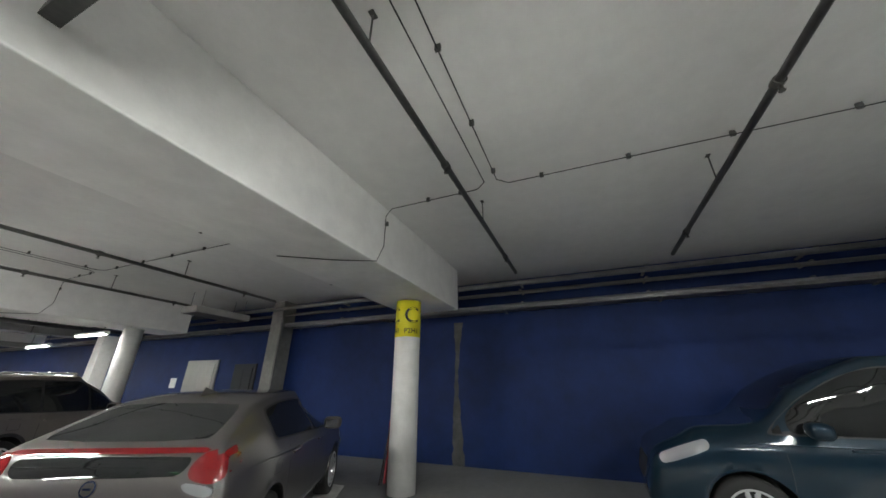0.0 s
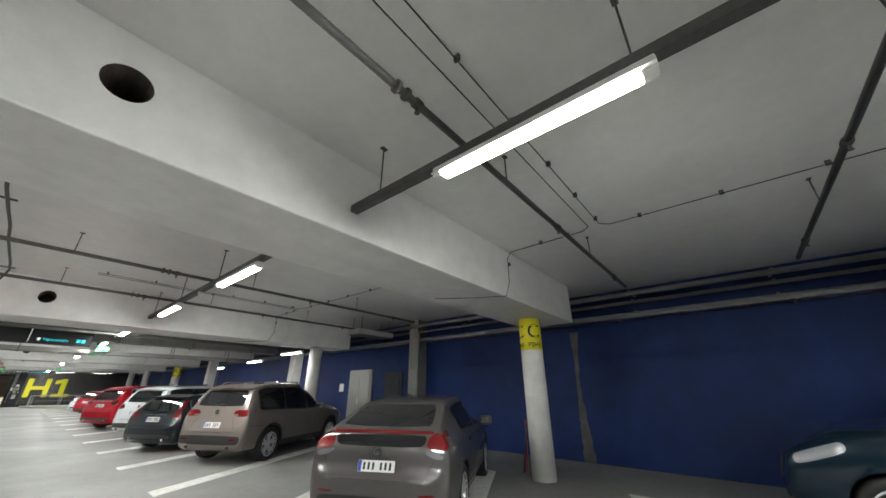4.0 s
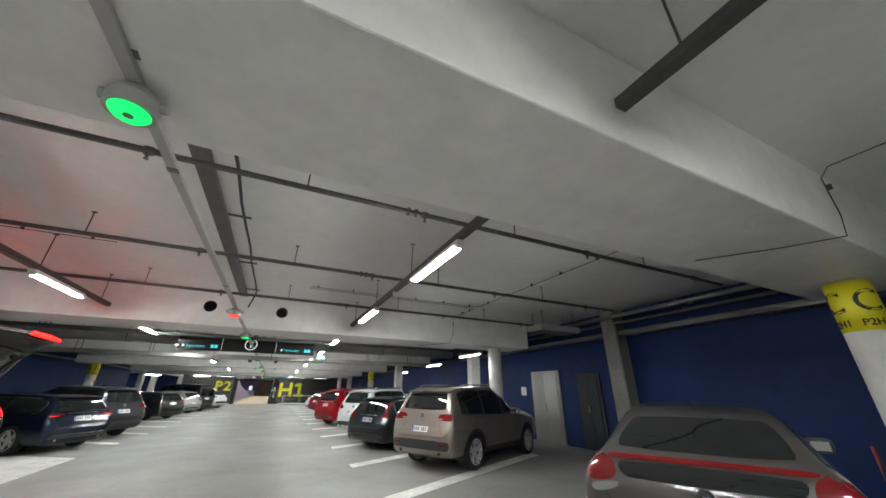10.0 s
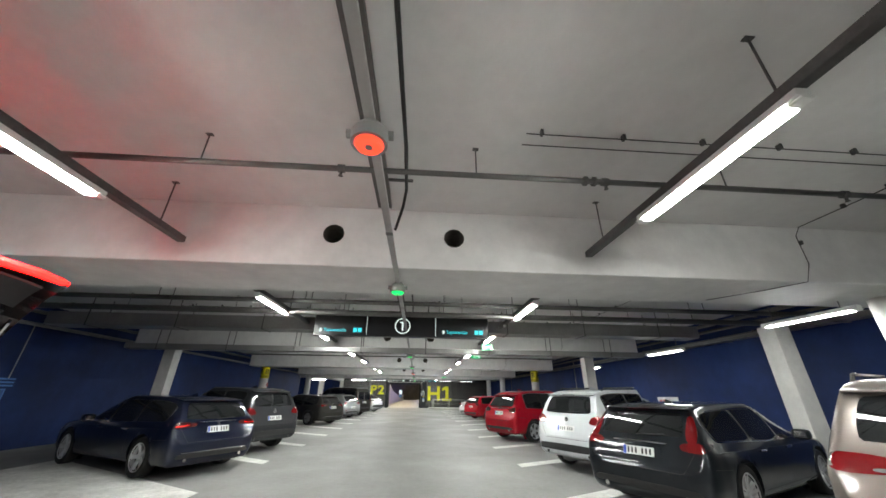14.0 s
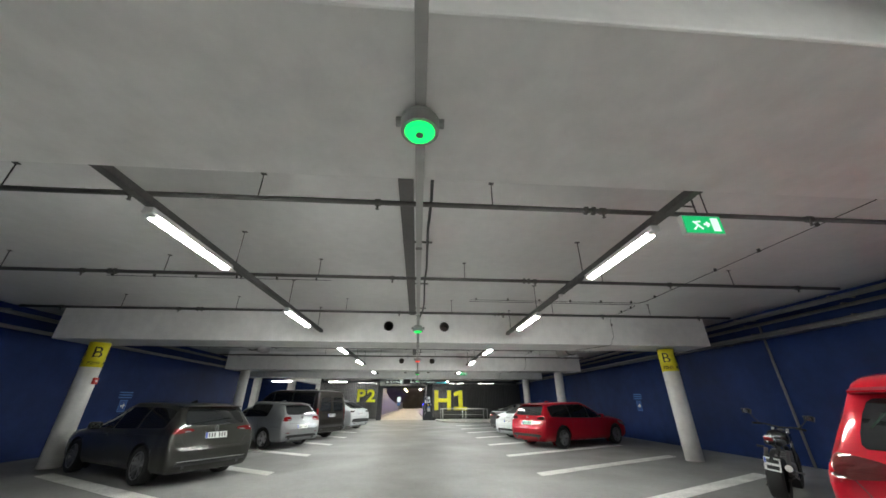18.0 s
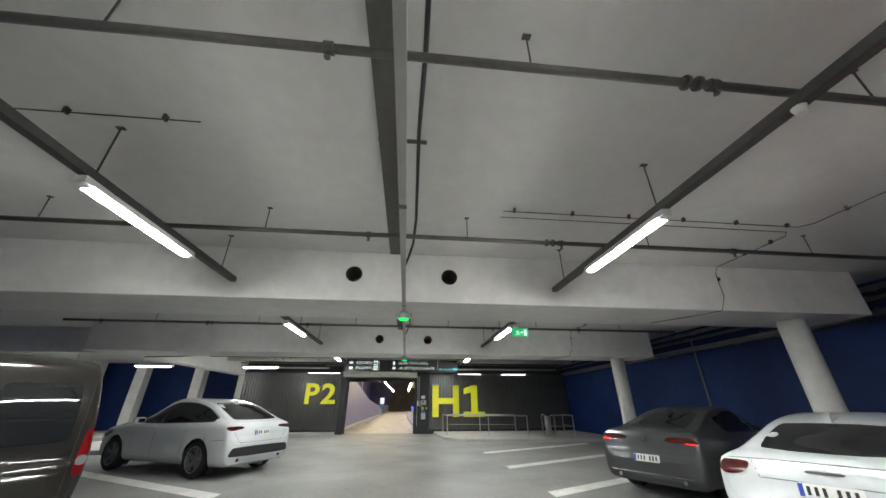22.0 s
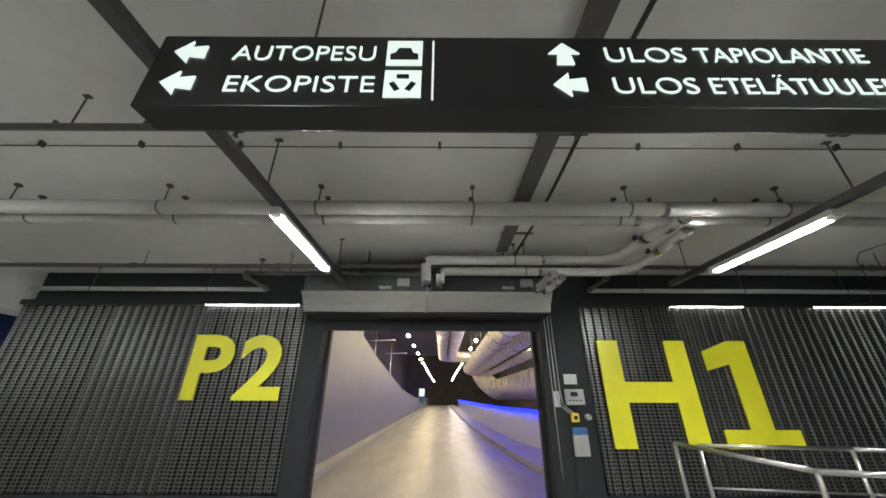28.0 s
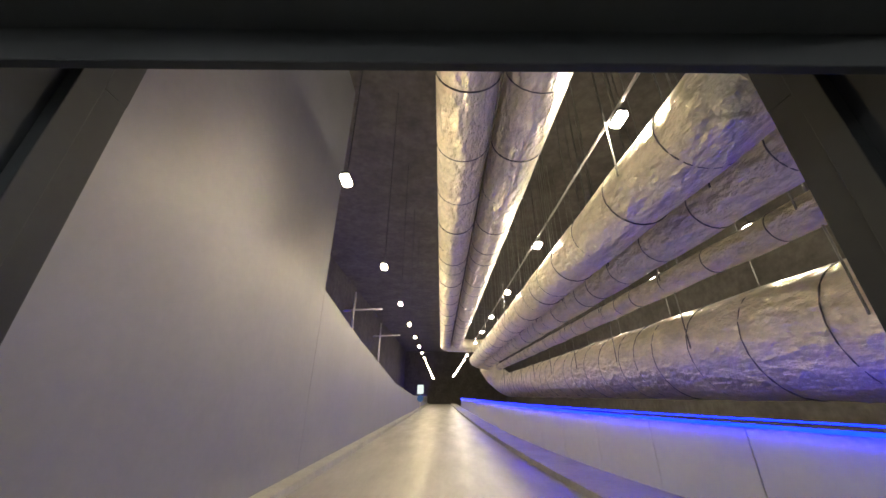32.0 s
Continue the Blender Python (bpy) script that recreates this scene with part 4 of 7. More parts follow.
for x in (-3.68, 2.22):
    ob = thing("branch_pipe", "grey steel branch pipe with elbows above the gate wall", "pipe", "branch pipes")
    part("pipe", bent([(x, -0.90, 3.43), (x, -0.98, 3.42), (x, -1.04, 3.37), (x, -0.98, 3.35), (x, -0.30, 3.36), (x, -0.22, 3.36)], 0.034, 12), M_PIPE, ob, smooth=True)
    part("coupling", tube((x, -1.00, 3.35), (x, -0.90, 3.35), 0.046, 12), M_PIPE, ob, smooth=True)
    part("coupling", tube((x, -0.34, 3.36), (x, -0.25, 3.36), 0.046, 12), M_PIPE, ob, smooth=True)
    part("hanger", tube((x, -0.62, 3.36), (x + 0.02, -0.62, ZC), 0.008, 6), M_RAIL, ob)
    part("anchor", box(x - 0.03, x + 0.05, -0.65, -0.59, ZC - 0.03, ZC), M_RAIL, ob)

# ladder tray crossing behind the seventh beam
ob = thing("ladder_tray", "grey cable ladder tray crossing under the ceiling", "cable tray", loc=(0, -7.75, 3.1))
for y in (-0.15, 0.15):
    part("side_rail", box(-6.4, 10.0, y - 0.012, y + 0.012, -0.03, 0.11), M_STEEL, ob)
for i in range(54):
    part("rung", box(-6.3 + i * 0.3, -6.27 + i * 0.3, -0.137, 0.137, 0.02, 0.035), M_STEEL, ob)
for i in range(9):
    part("hanger", box(-6.0 + 1.95 * i, -5.96 + 1.95 * i, -0.2, -0.163, -0.02, ZC - 3.1), M_STEEL, ob)
tagged(part("hanging_cable", bent([(-8.3, -7.9, 2.96), (-7.2, -7.85, 3.0), (-6.0, -7.95, 3.07), (-3.0, -7.97, 3.02), (-0.6, -7.97, 3.0), (0.2, -7.97, 3.04), (0.55, -8.0, 3.4), (0.6, -8.2, 3.66)], 0.018), M_CABLE, smooth=True),
       "black cable sagging under the ladder tray", "cable", "ceiling cables")

# controls beside the gate
cb = thing("control_box", "grey gate control box with buttons and a notice", "control box", loc=(1.72, -0.002, 1.45))
part("body", box(-0.13, 0.17, -0.1, 0.0, 0, 0.24, 0.012), M_PLASTIC, cb)
part("display", box(-0.06, 0.06, -0.106, -0.1005, 0.13, 0.2), M_SIGN, cb)
for i in range(4):
    part("button", tube((-0.08 + i * 0.06, -0.1, 0.07), (-0.08 + i * 0.06, -0.115, 0.07), 0.014, 10), M_BLACK, cb)
part("switch", tube((0.2, -0.05, 0.12), (0.2, -0.09, 0.12), 0.035, 14), M_BLACK, cb)
tagged(part("notice", box(1.62, 1.84, -0.006, -0.001, 1.77, 1.93), M_PAPER), "white paper notice by the gate", "notice")
tagged(part("notice", box(1.40, 1.50, -0.036, -0.031, 1.42, 1.66), M_PAPER), "narrow white notice on the gate jamb", "notice")
yb = thing("push_button", "yellow emergency button box", "button", loc=(1.71, -0.002, 1.2))
part("box", box(-0.06, 0.06, -0.06, 0, 0, 0.13, 0.006), M_YBOX, yb)
part("button", tube((0, -0.06, 0.065), (0, -0.08, 0.065), 0.03, 14), M_BLACK, yb)
bl = thing("bell", "round grey signal horn", "horn", loc=(1.93, -0.002, 1.27))
part("cap", tube((0, 0, 0), (0, -0.08, 0), 0.05, 16, 0.04), M_PLASTIC, bl, smooth=True)
kb = thing("card_reader", "blue and grey card reader case", "reader", loc=(1.76, -0.002, 0.72))
part("case", box(-0.13, 0.11, -0.06, 0, 0, 0.3, 0.012), M_PLASTIC, kb)
part("hood", box(-0.13, 0.11, -0.06, 0, 0.302, 0.4, 0.01), M_BLUESIGN, kb, "blue top")
for x in (1.39, 1.45, 1.51):
    tagged(part("conduit", bent([(x, -0.045, 2.95), (x, -0.045, 1.7), (x + 0.03, -0.045, 1.45), (x + 0.18, -0.045, 1.33)] if x > 1.4 else [(x, -0.045, 2.95), (x, -0.045, 0.4)], 0.011), M_CONDUIT, smooth=True), "thin grey conduit on the gate jamb", "conduit", "jamb conduits")

# ---- raised islands by the gate ----
tagged(part("island", prism([(2.35, 0.0), (2.35, -1.5), (2.55, -3.6), (3.0, -4.55), (4.2, -4.95), (7.0, -5.1), (10.4, -5.1), (10.4, -0.0)], 0.0, 0.12), M_KERB), "raised concrete island beside the gate", "island", kind="structure")
tagged(part("kerb_island", prism([(-2.98, 0.0), (-3.3, -0.35), (-4.6, -0.9), (-7.5, -1.7), (-10.5, -2.3), (-15.0, -1.9), (-29.9, -1.6), (-29.9, 2.59), (-8.74, 2.59), (-8.3, 0.0)], 0.0, 0.14), M_KERB), "raised concrete kerb island along the wall", "kerb", kind="structure")

tagged(part("kerb_nose", prism([(-4.35, -6.0), (-4.55, -5.45), (-5.3, -4.95), (-9.0, -4.35), (-14.0, -4.1), (-14.0, -7.6), (-9.0, -7.3), (-5.4, -6.95), (-4.55, -6.55)], 0.0, 0.13), M_KERB), "rounded end of a raised concrete island", "kerb", kind="structure")


def railing(pts, z0=0.12, h=0.86, mid=True):
    ob = thing("railing", "stainless tube railing on the island", "railing", "railings")
    for x, y in pts:
        part("post", tube((x, y, z0), (x, y, z0 + h), 0.024, 12), M_INOX, ob, smooth=True)
        part("foot", tube((x, y, z0), (x, y, z0 + 0.012), 0.05, 12), M_INOX, ob)
    for (xa, ya), (xb, yb) in zip(pts, pts[1:]):
        part("top_rail", tube((xa, ya, z0 + h), (xb, yb, z0 + h), 0.024, 12), M_INOX, ob, smooth=True)
        if mid:
            part("mid_rail", tube((xa, ya, z0 + h * 0.45), (xb, yb, z0 + h * 0.45), 0.012, 10), M_INOX, ob, smooth=True)


railing([(2.8, -0.75), (2.82, -2.65), (4.72, -3.3), (6.41, -3.95)], mid=False)
railing([(3.0, -0.95), (4.72, -1.25), (6.5, -1.75)], mid=True)
railing([(7.9, -1.9), (8.0, -3.3), (8.9, -3.4), (9.0, -2.0)], mid=True)
bn = thing("waste_bin", "tall round stainless waste bin on the island", "bin", loc=(7.5, -3.7, 0.12))
part("body", tube((0, 0, 0), (0, 0, 0.86), 0.14, 24), M_INOX, bn, smooth=True)
part("lid", tube((0, 0, 0.861), (0, 0, 0.92), 0.145, 24, 0.1), M_FRAME, bn)

# ---- lift lobby on the blue wall ----
for y, w, h, lab, m in ((-40.9, 1.25, 2.15, "brushed steel lift doors in the blue wall", M_LIFT), (-42.85, 0.7, 2.0, "grey steel service door in the blue wall", M_FRAME)):
    ob = thing("door_2", lab, "door", kind="structure", loc=(XR, y, 0))
    part("frame", box(-0.05, -0.001, -w / 2 - 0.1, w / 2 + 0.1, 0, h + 0.12, 0.006), M_LIFT if m is M_LIFT else M_FRAME, ob)
    for s in (0, 1):
        part("leaf", box(-0.075, -0.0505, -w / 2 + s * w / 2 + 0.004, -w / 2 + (s + 1) * w / 2 - 0.004, 0.02, h), m, ob)
    part("handle", box(-0.12, -0.0755, 0.02, 0.05, 1.0, 1.2, 0.006), M_INOX, ob)
tagged(part("floor_sign", box(XR - 0.008, XR - 0.001, -39.75, -39.45, 1.45, 1.75), M_PAPER), "white level notice beside the lift", "notice")
def wall_stencil(x, y, z, rz):
    """A pale blue line box over a square pictogram with an arrow, painted on the wall."""
    ob = thing("wall_stencil", "pale blue stencil sign with an arrow on the blue wall", "sign", "wall stencils", loc=(x, y, z), rz=rz)
    for k in range(3):
        part("line", box(-0.004, 0.0, -0.30, 0.30, 0.46 + k * 0.085, 0.50 + k * 0.085), M_BLUESIGN, ob)
    for a, b, c, d in ((-0.17, -0.145, 0.0, 0.40), (0.145, 0.17, 0.0, 0.40), (-0.145, 0.145, 0.0, 0.025), (-0.145, 0.145, 0.375, 0.40)):
        part("edge", box(-0.004, 0.0, a, b, c, d), M_BLUESIGN, ob)
    part("field", box(-0.003, 0.0, -0.144, 0.144, 0.026, 0.374), M_STENCIL, ob)
    part("arrow", prism([(-0.09, 0.17), (0.02, 0.17), (0.02, 0.10), (0.11, 0.20), (0.02, 0.30), (0.02, 0.23), (-0.09, 0.23)], 0, 0.003), M_PAPER, ob).matrix_local = pose(-0.0035, 0, 0, 90, 0, -90)


for y, z in ((-18.3, 1.12), (-5.4, 0.95), (-28.1, 1.1)):
    wall_stencil(XR - 0.002, y, z, 0)
wall_stencil(XL + 0.002, -35.1, 1.12, 180)
wall_stencil(XL + 0.002, -19.5, 1.12, 180)
tagged(part("wall_conduit", tube((XL + 0.02, -35.0, 1.78), (XL + 0.02, -35.0, 3.2), 0.012, 8), M_CONDUIT, smooth=True), "thin pale conduit above a wall sign", "conduit")
cp = thing("call_point", "small red alarm call point on a round column", "alarm button", loc=(-7.93, -23.6, 1.95))
part("case", box(0.0, 0.06, -0.06, 0.06, -0.08, 0.08, 0.006), M_REDP, cp)
part("button", tube((0.06, 0, 0), (0.07, 0, 0), 0.03, 14), M_PAPER, cp)
nb = thing("notice_board", "white safety notice board with red marks on the blue wall", "notice", loc=(XR - 0.002, -32.35, 0.75))
part("board", box(-0.012, 0.0, -0.55, 0.55, 0.0, 0.75), M_PAPER, nb)
for y, z, h in ((0.38, 0.52, 0.14), (0.20, 0.52, 0.14), (0.02, 0.52, 0.14), (0.20, 0.30, 0.14)):
    part("mark", box(-0.015, -0.0125, y - 0.055, y + 0.055, z, z + h), M_REDP, nb, "red mark")
for y in (-24.87, -10.2):
    tagged(part("wall_pipe", tube((XR - 0.06, y, 0), (XR - 0.06, y, 3.4), 0.028, 12), M_PIPEL, smooth=True), "pale vertical drain pipe on the blue wall", "pipe", "drain pipes")
rnd = random.Random(5)
left, right = [], []
for k in range(30):
    z = 0.1 * k
    w = 0.075 + 0.035 * math.sin(z * 2.3 + 0.6) + rnd.uniform(-0.012, 0.012) + (0.03 if z < 0.25 else 0)
    c = -49.57 + 0.035 * math.sin(z * 1.4) + rnd.uniform(-0.008, 0.008)
    left.append((c - w, z))
    right.append((c + w, z))
stain = part("wall_stain", prism(left + right[::-1], 0, 0.004), M_PATCH)
stain.matrix_world = pose(XR - 0.006, 0, 0, 90, 0, 90)
tagged(stain, "bare strip of concrete in the blue paint", "wall patch", kind="structure")

vb = thing("supply_vent", "flat pale ventilation box under the ceiling by the lifts", "vent", loc=(8.9, -43.2, 3.22))
part("box", box(-0.75, 0.75, -0.3, 0.3, 0, 0.16, 0.01), M_PVC, vb)
for i in range(6):
    part("slat", box(-0.7, 0.7, -0.25 + i * 0.095, -0.2 + i * 0.095, -0.012, -0.001), M_STEEL, vb)
for x in (-0.6, 0.6):
    for y in (-0.22, 0.22):
        part("hanger", tube((x, y, 0.16), (x, y, ZC - 3.22), 0.008, 6), M_RAIL, vb)

# folded red warning board leaning behind a column
wb = thing("warning_board", "folded red plastic warning board leaning on the column", "board", loc=(8.65, -48.88, 0))
part("board", prism([(-0.055, 0.0), (0.055, 0.0), (0.03, 0.95), (-0.03, 0.95)], -0.012, 0.012), M_REDBOARD, wb, "red plastic board").matrix_local = pose(0, 0, 0, 90, 0, 18) @ pose(0, 0, 0, 0, 0, -14)
for dx in (-0.12, -0.06):
    part("leg", tube((dx, 0.03, 0.0), (dx + 0.24, 0.0, 0.95), 0.011, 8), M_BLACK, wb, "black folding leg")

# ---- tunnel behind the gate ----
tagged(part("tunnel_road", box(-3.35, 2.3, 0.62, 70, -0.3, -0.004), M_ROAD), "worn pale concrete tunnel road", "road", kind="structure")
def barrier_x(y):
    return 1.86 + 2.1 * math.exp(-(y / 5.5) ** 1.3)


def kerb_x(y):
    return 1.02 + 1.15 * math.exp(-y / 7.0)


BEND = [0.62 + 0.95 * i for i in range(25)] + [27.0, 34.0, 46.0, 70.0]
tagged(part("tunnel_kerb", prism([(kerb_x(y), y) for y in BEND] + [(barrier_x(y) + 0.02, y) for y in BEND[::-1]], -0.2, 0.11), M_KERB), "pale concrete kerb along the tunnel road", "kerb", kind="structure")
tagged(part("tunnel_ground", box(1.95, 12, 0.56, 70, -1.3, -1.0), M_ROCK), "dark rock ground beside the tunnel road", "ground", kind="structure")
tagged(part("tunnel_ceiling", box(-8.3, 12, 0.56, 70, 9.8, 10.2), M_ROCK), "dark sprayed rock tunnel roof", "ceiling", kind="structure")
tagged(part("tunnel_wall_east", box(12, 12.4, 0.56, 70, -1.3, 10.2), M_ROCK), "dark sprayed rock tunnel wall", "wall", kind="structure")
tagged(part("tunnel_wall_end", box(-8.3, 12, 70, 70.4, -1.3, 10.2), M_ROCK), "dark rock at the far end of the tunnel", "wall", kind="structure")
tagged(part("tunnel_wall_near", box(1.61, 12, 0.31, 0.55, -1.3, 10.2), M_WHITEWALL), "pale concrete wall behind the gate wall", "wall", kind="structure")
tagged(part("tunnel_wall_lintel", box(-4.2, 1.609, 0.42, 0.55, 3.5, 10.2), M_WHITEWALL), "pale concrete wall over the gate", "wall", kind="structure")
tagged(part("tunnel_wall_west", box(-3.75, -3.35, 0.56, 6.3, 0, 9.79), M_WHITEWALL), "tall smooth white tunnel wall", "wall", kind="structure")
bm = bmesh.new()
pr = [(6.31, 0), (70, 0), (70, 1.4), (34, 1.45), (20, 2.05), (10, 3.1), (6.31, 3.6)]
lo = [bm.verts.new((-3.75, y, z)) for y, z in pr]
hi = [bm.verts.new((-3.35, y, z)) for y, z in pr]
for i in range(7):
    bm.faces.new((lo[i], lo[(i + 1) % 7], hi[(i + 1) % 7], hi[i]))
bm.faces.new(lo)
bm.faces.new(hi[::-1])
bmesh.ops.recalc_face_normals(bm, faces=bm.faces[:])
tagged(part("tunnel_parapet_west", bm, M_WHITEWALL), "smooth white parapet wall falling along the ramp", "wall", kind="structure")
tagged(part("tunnel_rock_west", box(-8.3, -8.0, 6.0, 70, -0.3, 9.79), M_ROCK), "dark sprayed rock tunnel wall", "wall", kind="structure")
tagged(part("tunnel_rock_shoulder", box(-8.0, -3.76, 6.0, 6.29, -0.3, 9.79), M_ROCK), "dark rock behind the tall tunnel wall", "wall", kind="structure")
tagged(part("tunnel_ground_west", box(-8.0, -3.76, 6.3, 70, -0.3, -0.01), M_ROAD), "lower lane behind the parapet", "road", kind="structure")
# Unseen strip, added to throw blue light on the pipes' left sides.
ls = thing("light_strip", "added blue light strip hidden behind the parapet", "light strip")
for (y0, z0), (y1, z1) in zip(pr[:2:-1], pr[-2:1:-1]):
    part("strip", tube((-3.80, y0 + 0.05, z0 - 0.10), (-3.80, y1, z1 - 0.10), 0.055, 8), M_LED, ls, "glowing blue strip")
tagged(part("kerb_west", box(-3.349, -3.05, 0.62, 70, -0.003, 0.13, 0.01), M_KERB), "low pale kerb along the tunnel wall", "kerb", kind="structure")
br = thing("barrier", "white panel barrier with a blue light strip on top", "barrier", loc=(0, 0, 0))


def along(y0, y1, d0, d1, z0, z1, steps=1):
    """A bar that follows the barrier's bend, from d0 to d1 beside its line."""
    ys = [y0 + (y1 - y0) * i / steps for i in range(steps + 1)]
    return prism([(barrier_x(y) + d0, y) for y in ys] + [(barrier_x(y) + d1, y) for y in ys[::-1]], z0, z1)


for i in range(30):
    y = 0.65 + i * 1.5
    part("panel", along(y, y + 1.485, 0.0, 0.05, -0.3, 1.12, 2), M_PANEL, br)
part("cap", along(0.65, 45.6, -0.075, 0.08, 1.125, 1.165, 60), M_STEEL, br)
part("light_strip", along(0.65, 45.6, -0.07, -0.03, 1.085, 1.124, 60), M_LED, br, "glowing blue strip")
part("light_strip", along(0.65, 45.6, 0.054, 0.078, 1.166, 1.18, 60), M_LED, br, "glowing blue strip")


def foil_pipe(x, z, r, y0, y1, tail=()):
    ob = thing("insulated_pipe", "thick foil-wrapped insulated pipe hung in the tunnel", "pipe", "foil pipes")
    pts = [(x, y0 + (y1 - y0) * i / 40, z + 0.012 * math.sin(i * 1.9 + x)) for i in range(41)] + list(tail)
    part("jacket", bent(pts, r, 20), M_FOIL, ob, smooth=True)
    y = y0 + 0.8
    while y < y1:
        part("band", tube((x, y, z), (x, y + 0.012, z), r + 0.006, 24), M_STEEL, ob, smooth=True)
        y += 0.62 + 0.5 * ((y * 7.3) % 1)
    y = y0 + 1.5
    while y < min(y1, 30):
        part("hanger", tube((x - r, y, z), (x - r, y, 9.8), 0.012, 6), M_STEEL, ob)
        part("hanger", tube((x + r, y, z), (x + r, y, 9.8), 0.012, 6), M_STEEL, ob)
        y += 2.5
    return ob


foil_pipe(-0.43, 4.62, 0.355, 0.7, 22.5, [(-0.2, 23.2, 4.62), (0.5, 23.5, 4.62), (4.5, 23.5, 4.62)])
foil_pipe(0.32, 4.62, 0.355, 0.7, 21.3, [(0.5, 22.0, 4.62), (1.2, 22.4, 4.62), (4.5, 22.4, 4.62)])
foil_pipe(1.75, 3.75, 0.42, 0.7, 24.0, [(2.0, 25.0, 3.75), (3.0, 25.6, 3.6)])
foil_pipe(2.66, 3.6, 0.31, 0.7, 24.0)
foil_pipe(3.42, 3.32, 0.20, 0.7, 24.0)
foil_pipe(4.2, 2.15, 0.78, 0.7, 24.0, [(4.0, 25.2, 2.3), (3.4, 26.0, 2.9), (3.0, 26.3, 3.6)])


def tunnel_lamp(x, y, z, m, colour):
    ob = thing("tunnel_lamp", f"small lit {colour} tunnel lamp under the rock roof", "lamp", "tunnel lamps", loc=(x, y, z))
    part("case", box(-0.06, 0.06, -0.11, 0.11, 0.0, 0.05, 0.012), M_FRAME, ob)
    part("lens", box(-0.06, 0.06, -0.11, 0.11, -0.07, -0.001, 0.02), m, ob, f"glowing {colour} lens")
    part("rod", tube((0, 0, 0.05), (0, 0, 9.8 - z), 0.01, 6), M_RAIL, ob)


for i in range(18):
    tunnel_lamp(-2.05, 2.9 + 3.4 * i, 4.2, M_WARM, "warm")
# Unseen third row, added to brighten the big right-hand pipe and its neighbours.
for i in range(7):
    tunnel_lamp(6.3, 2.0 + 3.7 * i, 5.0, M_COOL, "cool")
for i in range(17):
    tunnel_lamp(1.45, 2.1 + 3.7 * i, 4.55, M_COOL, "cool")
tagged(part("lamp_conduit", tube((1.45, 0.7, 4.68), (1.45, 50, 4.68), 0.02, 8), M_CONDUIT, smooth=True), "conduit feeding the tunnel lamps", "conduit")
for y in (9.5, 14.5):
    ob = thing("signal_mast", "slim pale mast with a cross arm on the parapet", "mast", "tunnel masts", loc=(-3.5, y, 1.5))
    part("mast", tube((0, 0, 0), (0, 0, 3.0), 0.035, 10), M_PVC, ob, smooth=True)
    part("arm", tube((-0.3, 0, 2.4), (0.9, 0, 2.45), 0.03, 8), M_PVC, ob, smooth=True)
rs = thing("road_sign", "round blue road sign and lit white panel by the wall", "sign", loc=(-2.7, 34, 0))
part("post", tube((0, 0, 0), (0, 0, 2.4), 0.035, 10), M_PVC, rs)
part("disc", tube((0, -0.05, 1.2), (0, -0.03, 1.2), 0.3, 24), M_BLUESIGN, rs)
part("panel", box(-0.3, 0.3, -0.06, -0.035, 1.6, 2.4), M_SIGNTXT, rs)


# ---- cars ----
M_TYRE = mat("tyre_rubber", (0.012, 0.012, 0.012), 0.8, grain=0.1)
M_RIM = mat("alloy_rim", (0.55, 0.55, 0.56), 0.32, 0.55)
M_RIMDARK = mat("dark_alloy_rim", (0.04, 0.04, 0.042), 0.35, 0.5)
M_RIMGREY = mat("grey_alloy_rim", (0.22, 0.22, 0.23), 0.34, 0.6)
M_GLASS = glass("tinted_car_glass", (0.012, 0.013, 0.014))
M_TAIL = mat("red_lamp_lens", (0.15, 0.004, 0.006), 0.10, coat=1.0)
M_TAILDARK = mat("dark_red_lamp_lens", (0.06, 0.003, 0.004), 0.10, coat=1.0)
M_TAILON = glow("lit_red_lamp", (1.0, 0.010, 0.012), 2.2)
M_BRAKE = glow("lit_brake_lamp", (1.0, 0.0016, 0.0012), 45.0)
M_HEAD = mat("clear_lamp_lens", (0.20, 0.20, 0.21), 0.08, coat=0.9)
M_TRIM = mat("black_plastic_trim", (0.015, 0.015, 0.016), 0.55, grain=0.1)
M_CHROME = mat("chrome_trim", (0.6, 0.6, 0.6), 0.12, 1.0)
M_PLATE = mat("white_plate", (0.68, 0.68, 0.66), 0.45)
M_PLATEB = mat("blue_plate_band", (0.02, 0.06, 0.42), 0.45)
M_LOAD = mat("pale_luggage", (0.45, 0.43, 0.42), 0.7, grain=0.1)
M_SEAT = mat("dark_cabin_lining", (0.03, 0.03, 0.032), 0.8)
PAINT = {}


def paint(name, col, metal=0.35, rough=0.3):
    if name not in PAINT:
        PAINT[name] = mat(name, col, rough, metal, grain=0.03, scale=60, stain=0.06, sscale=1.5, coat=1.0, spec=0.06)
    return PAINT[name]


from mathutils.bvhtree import BVHTree


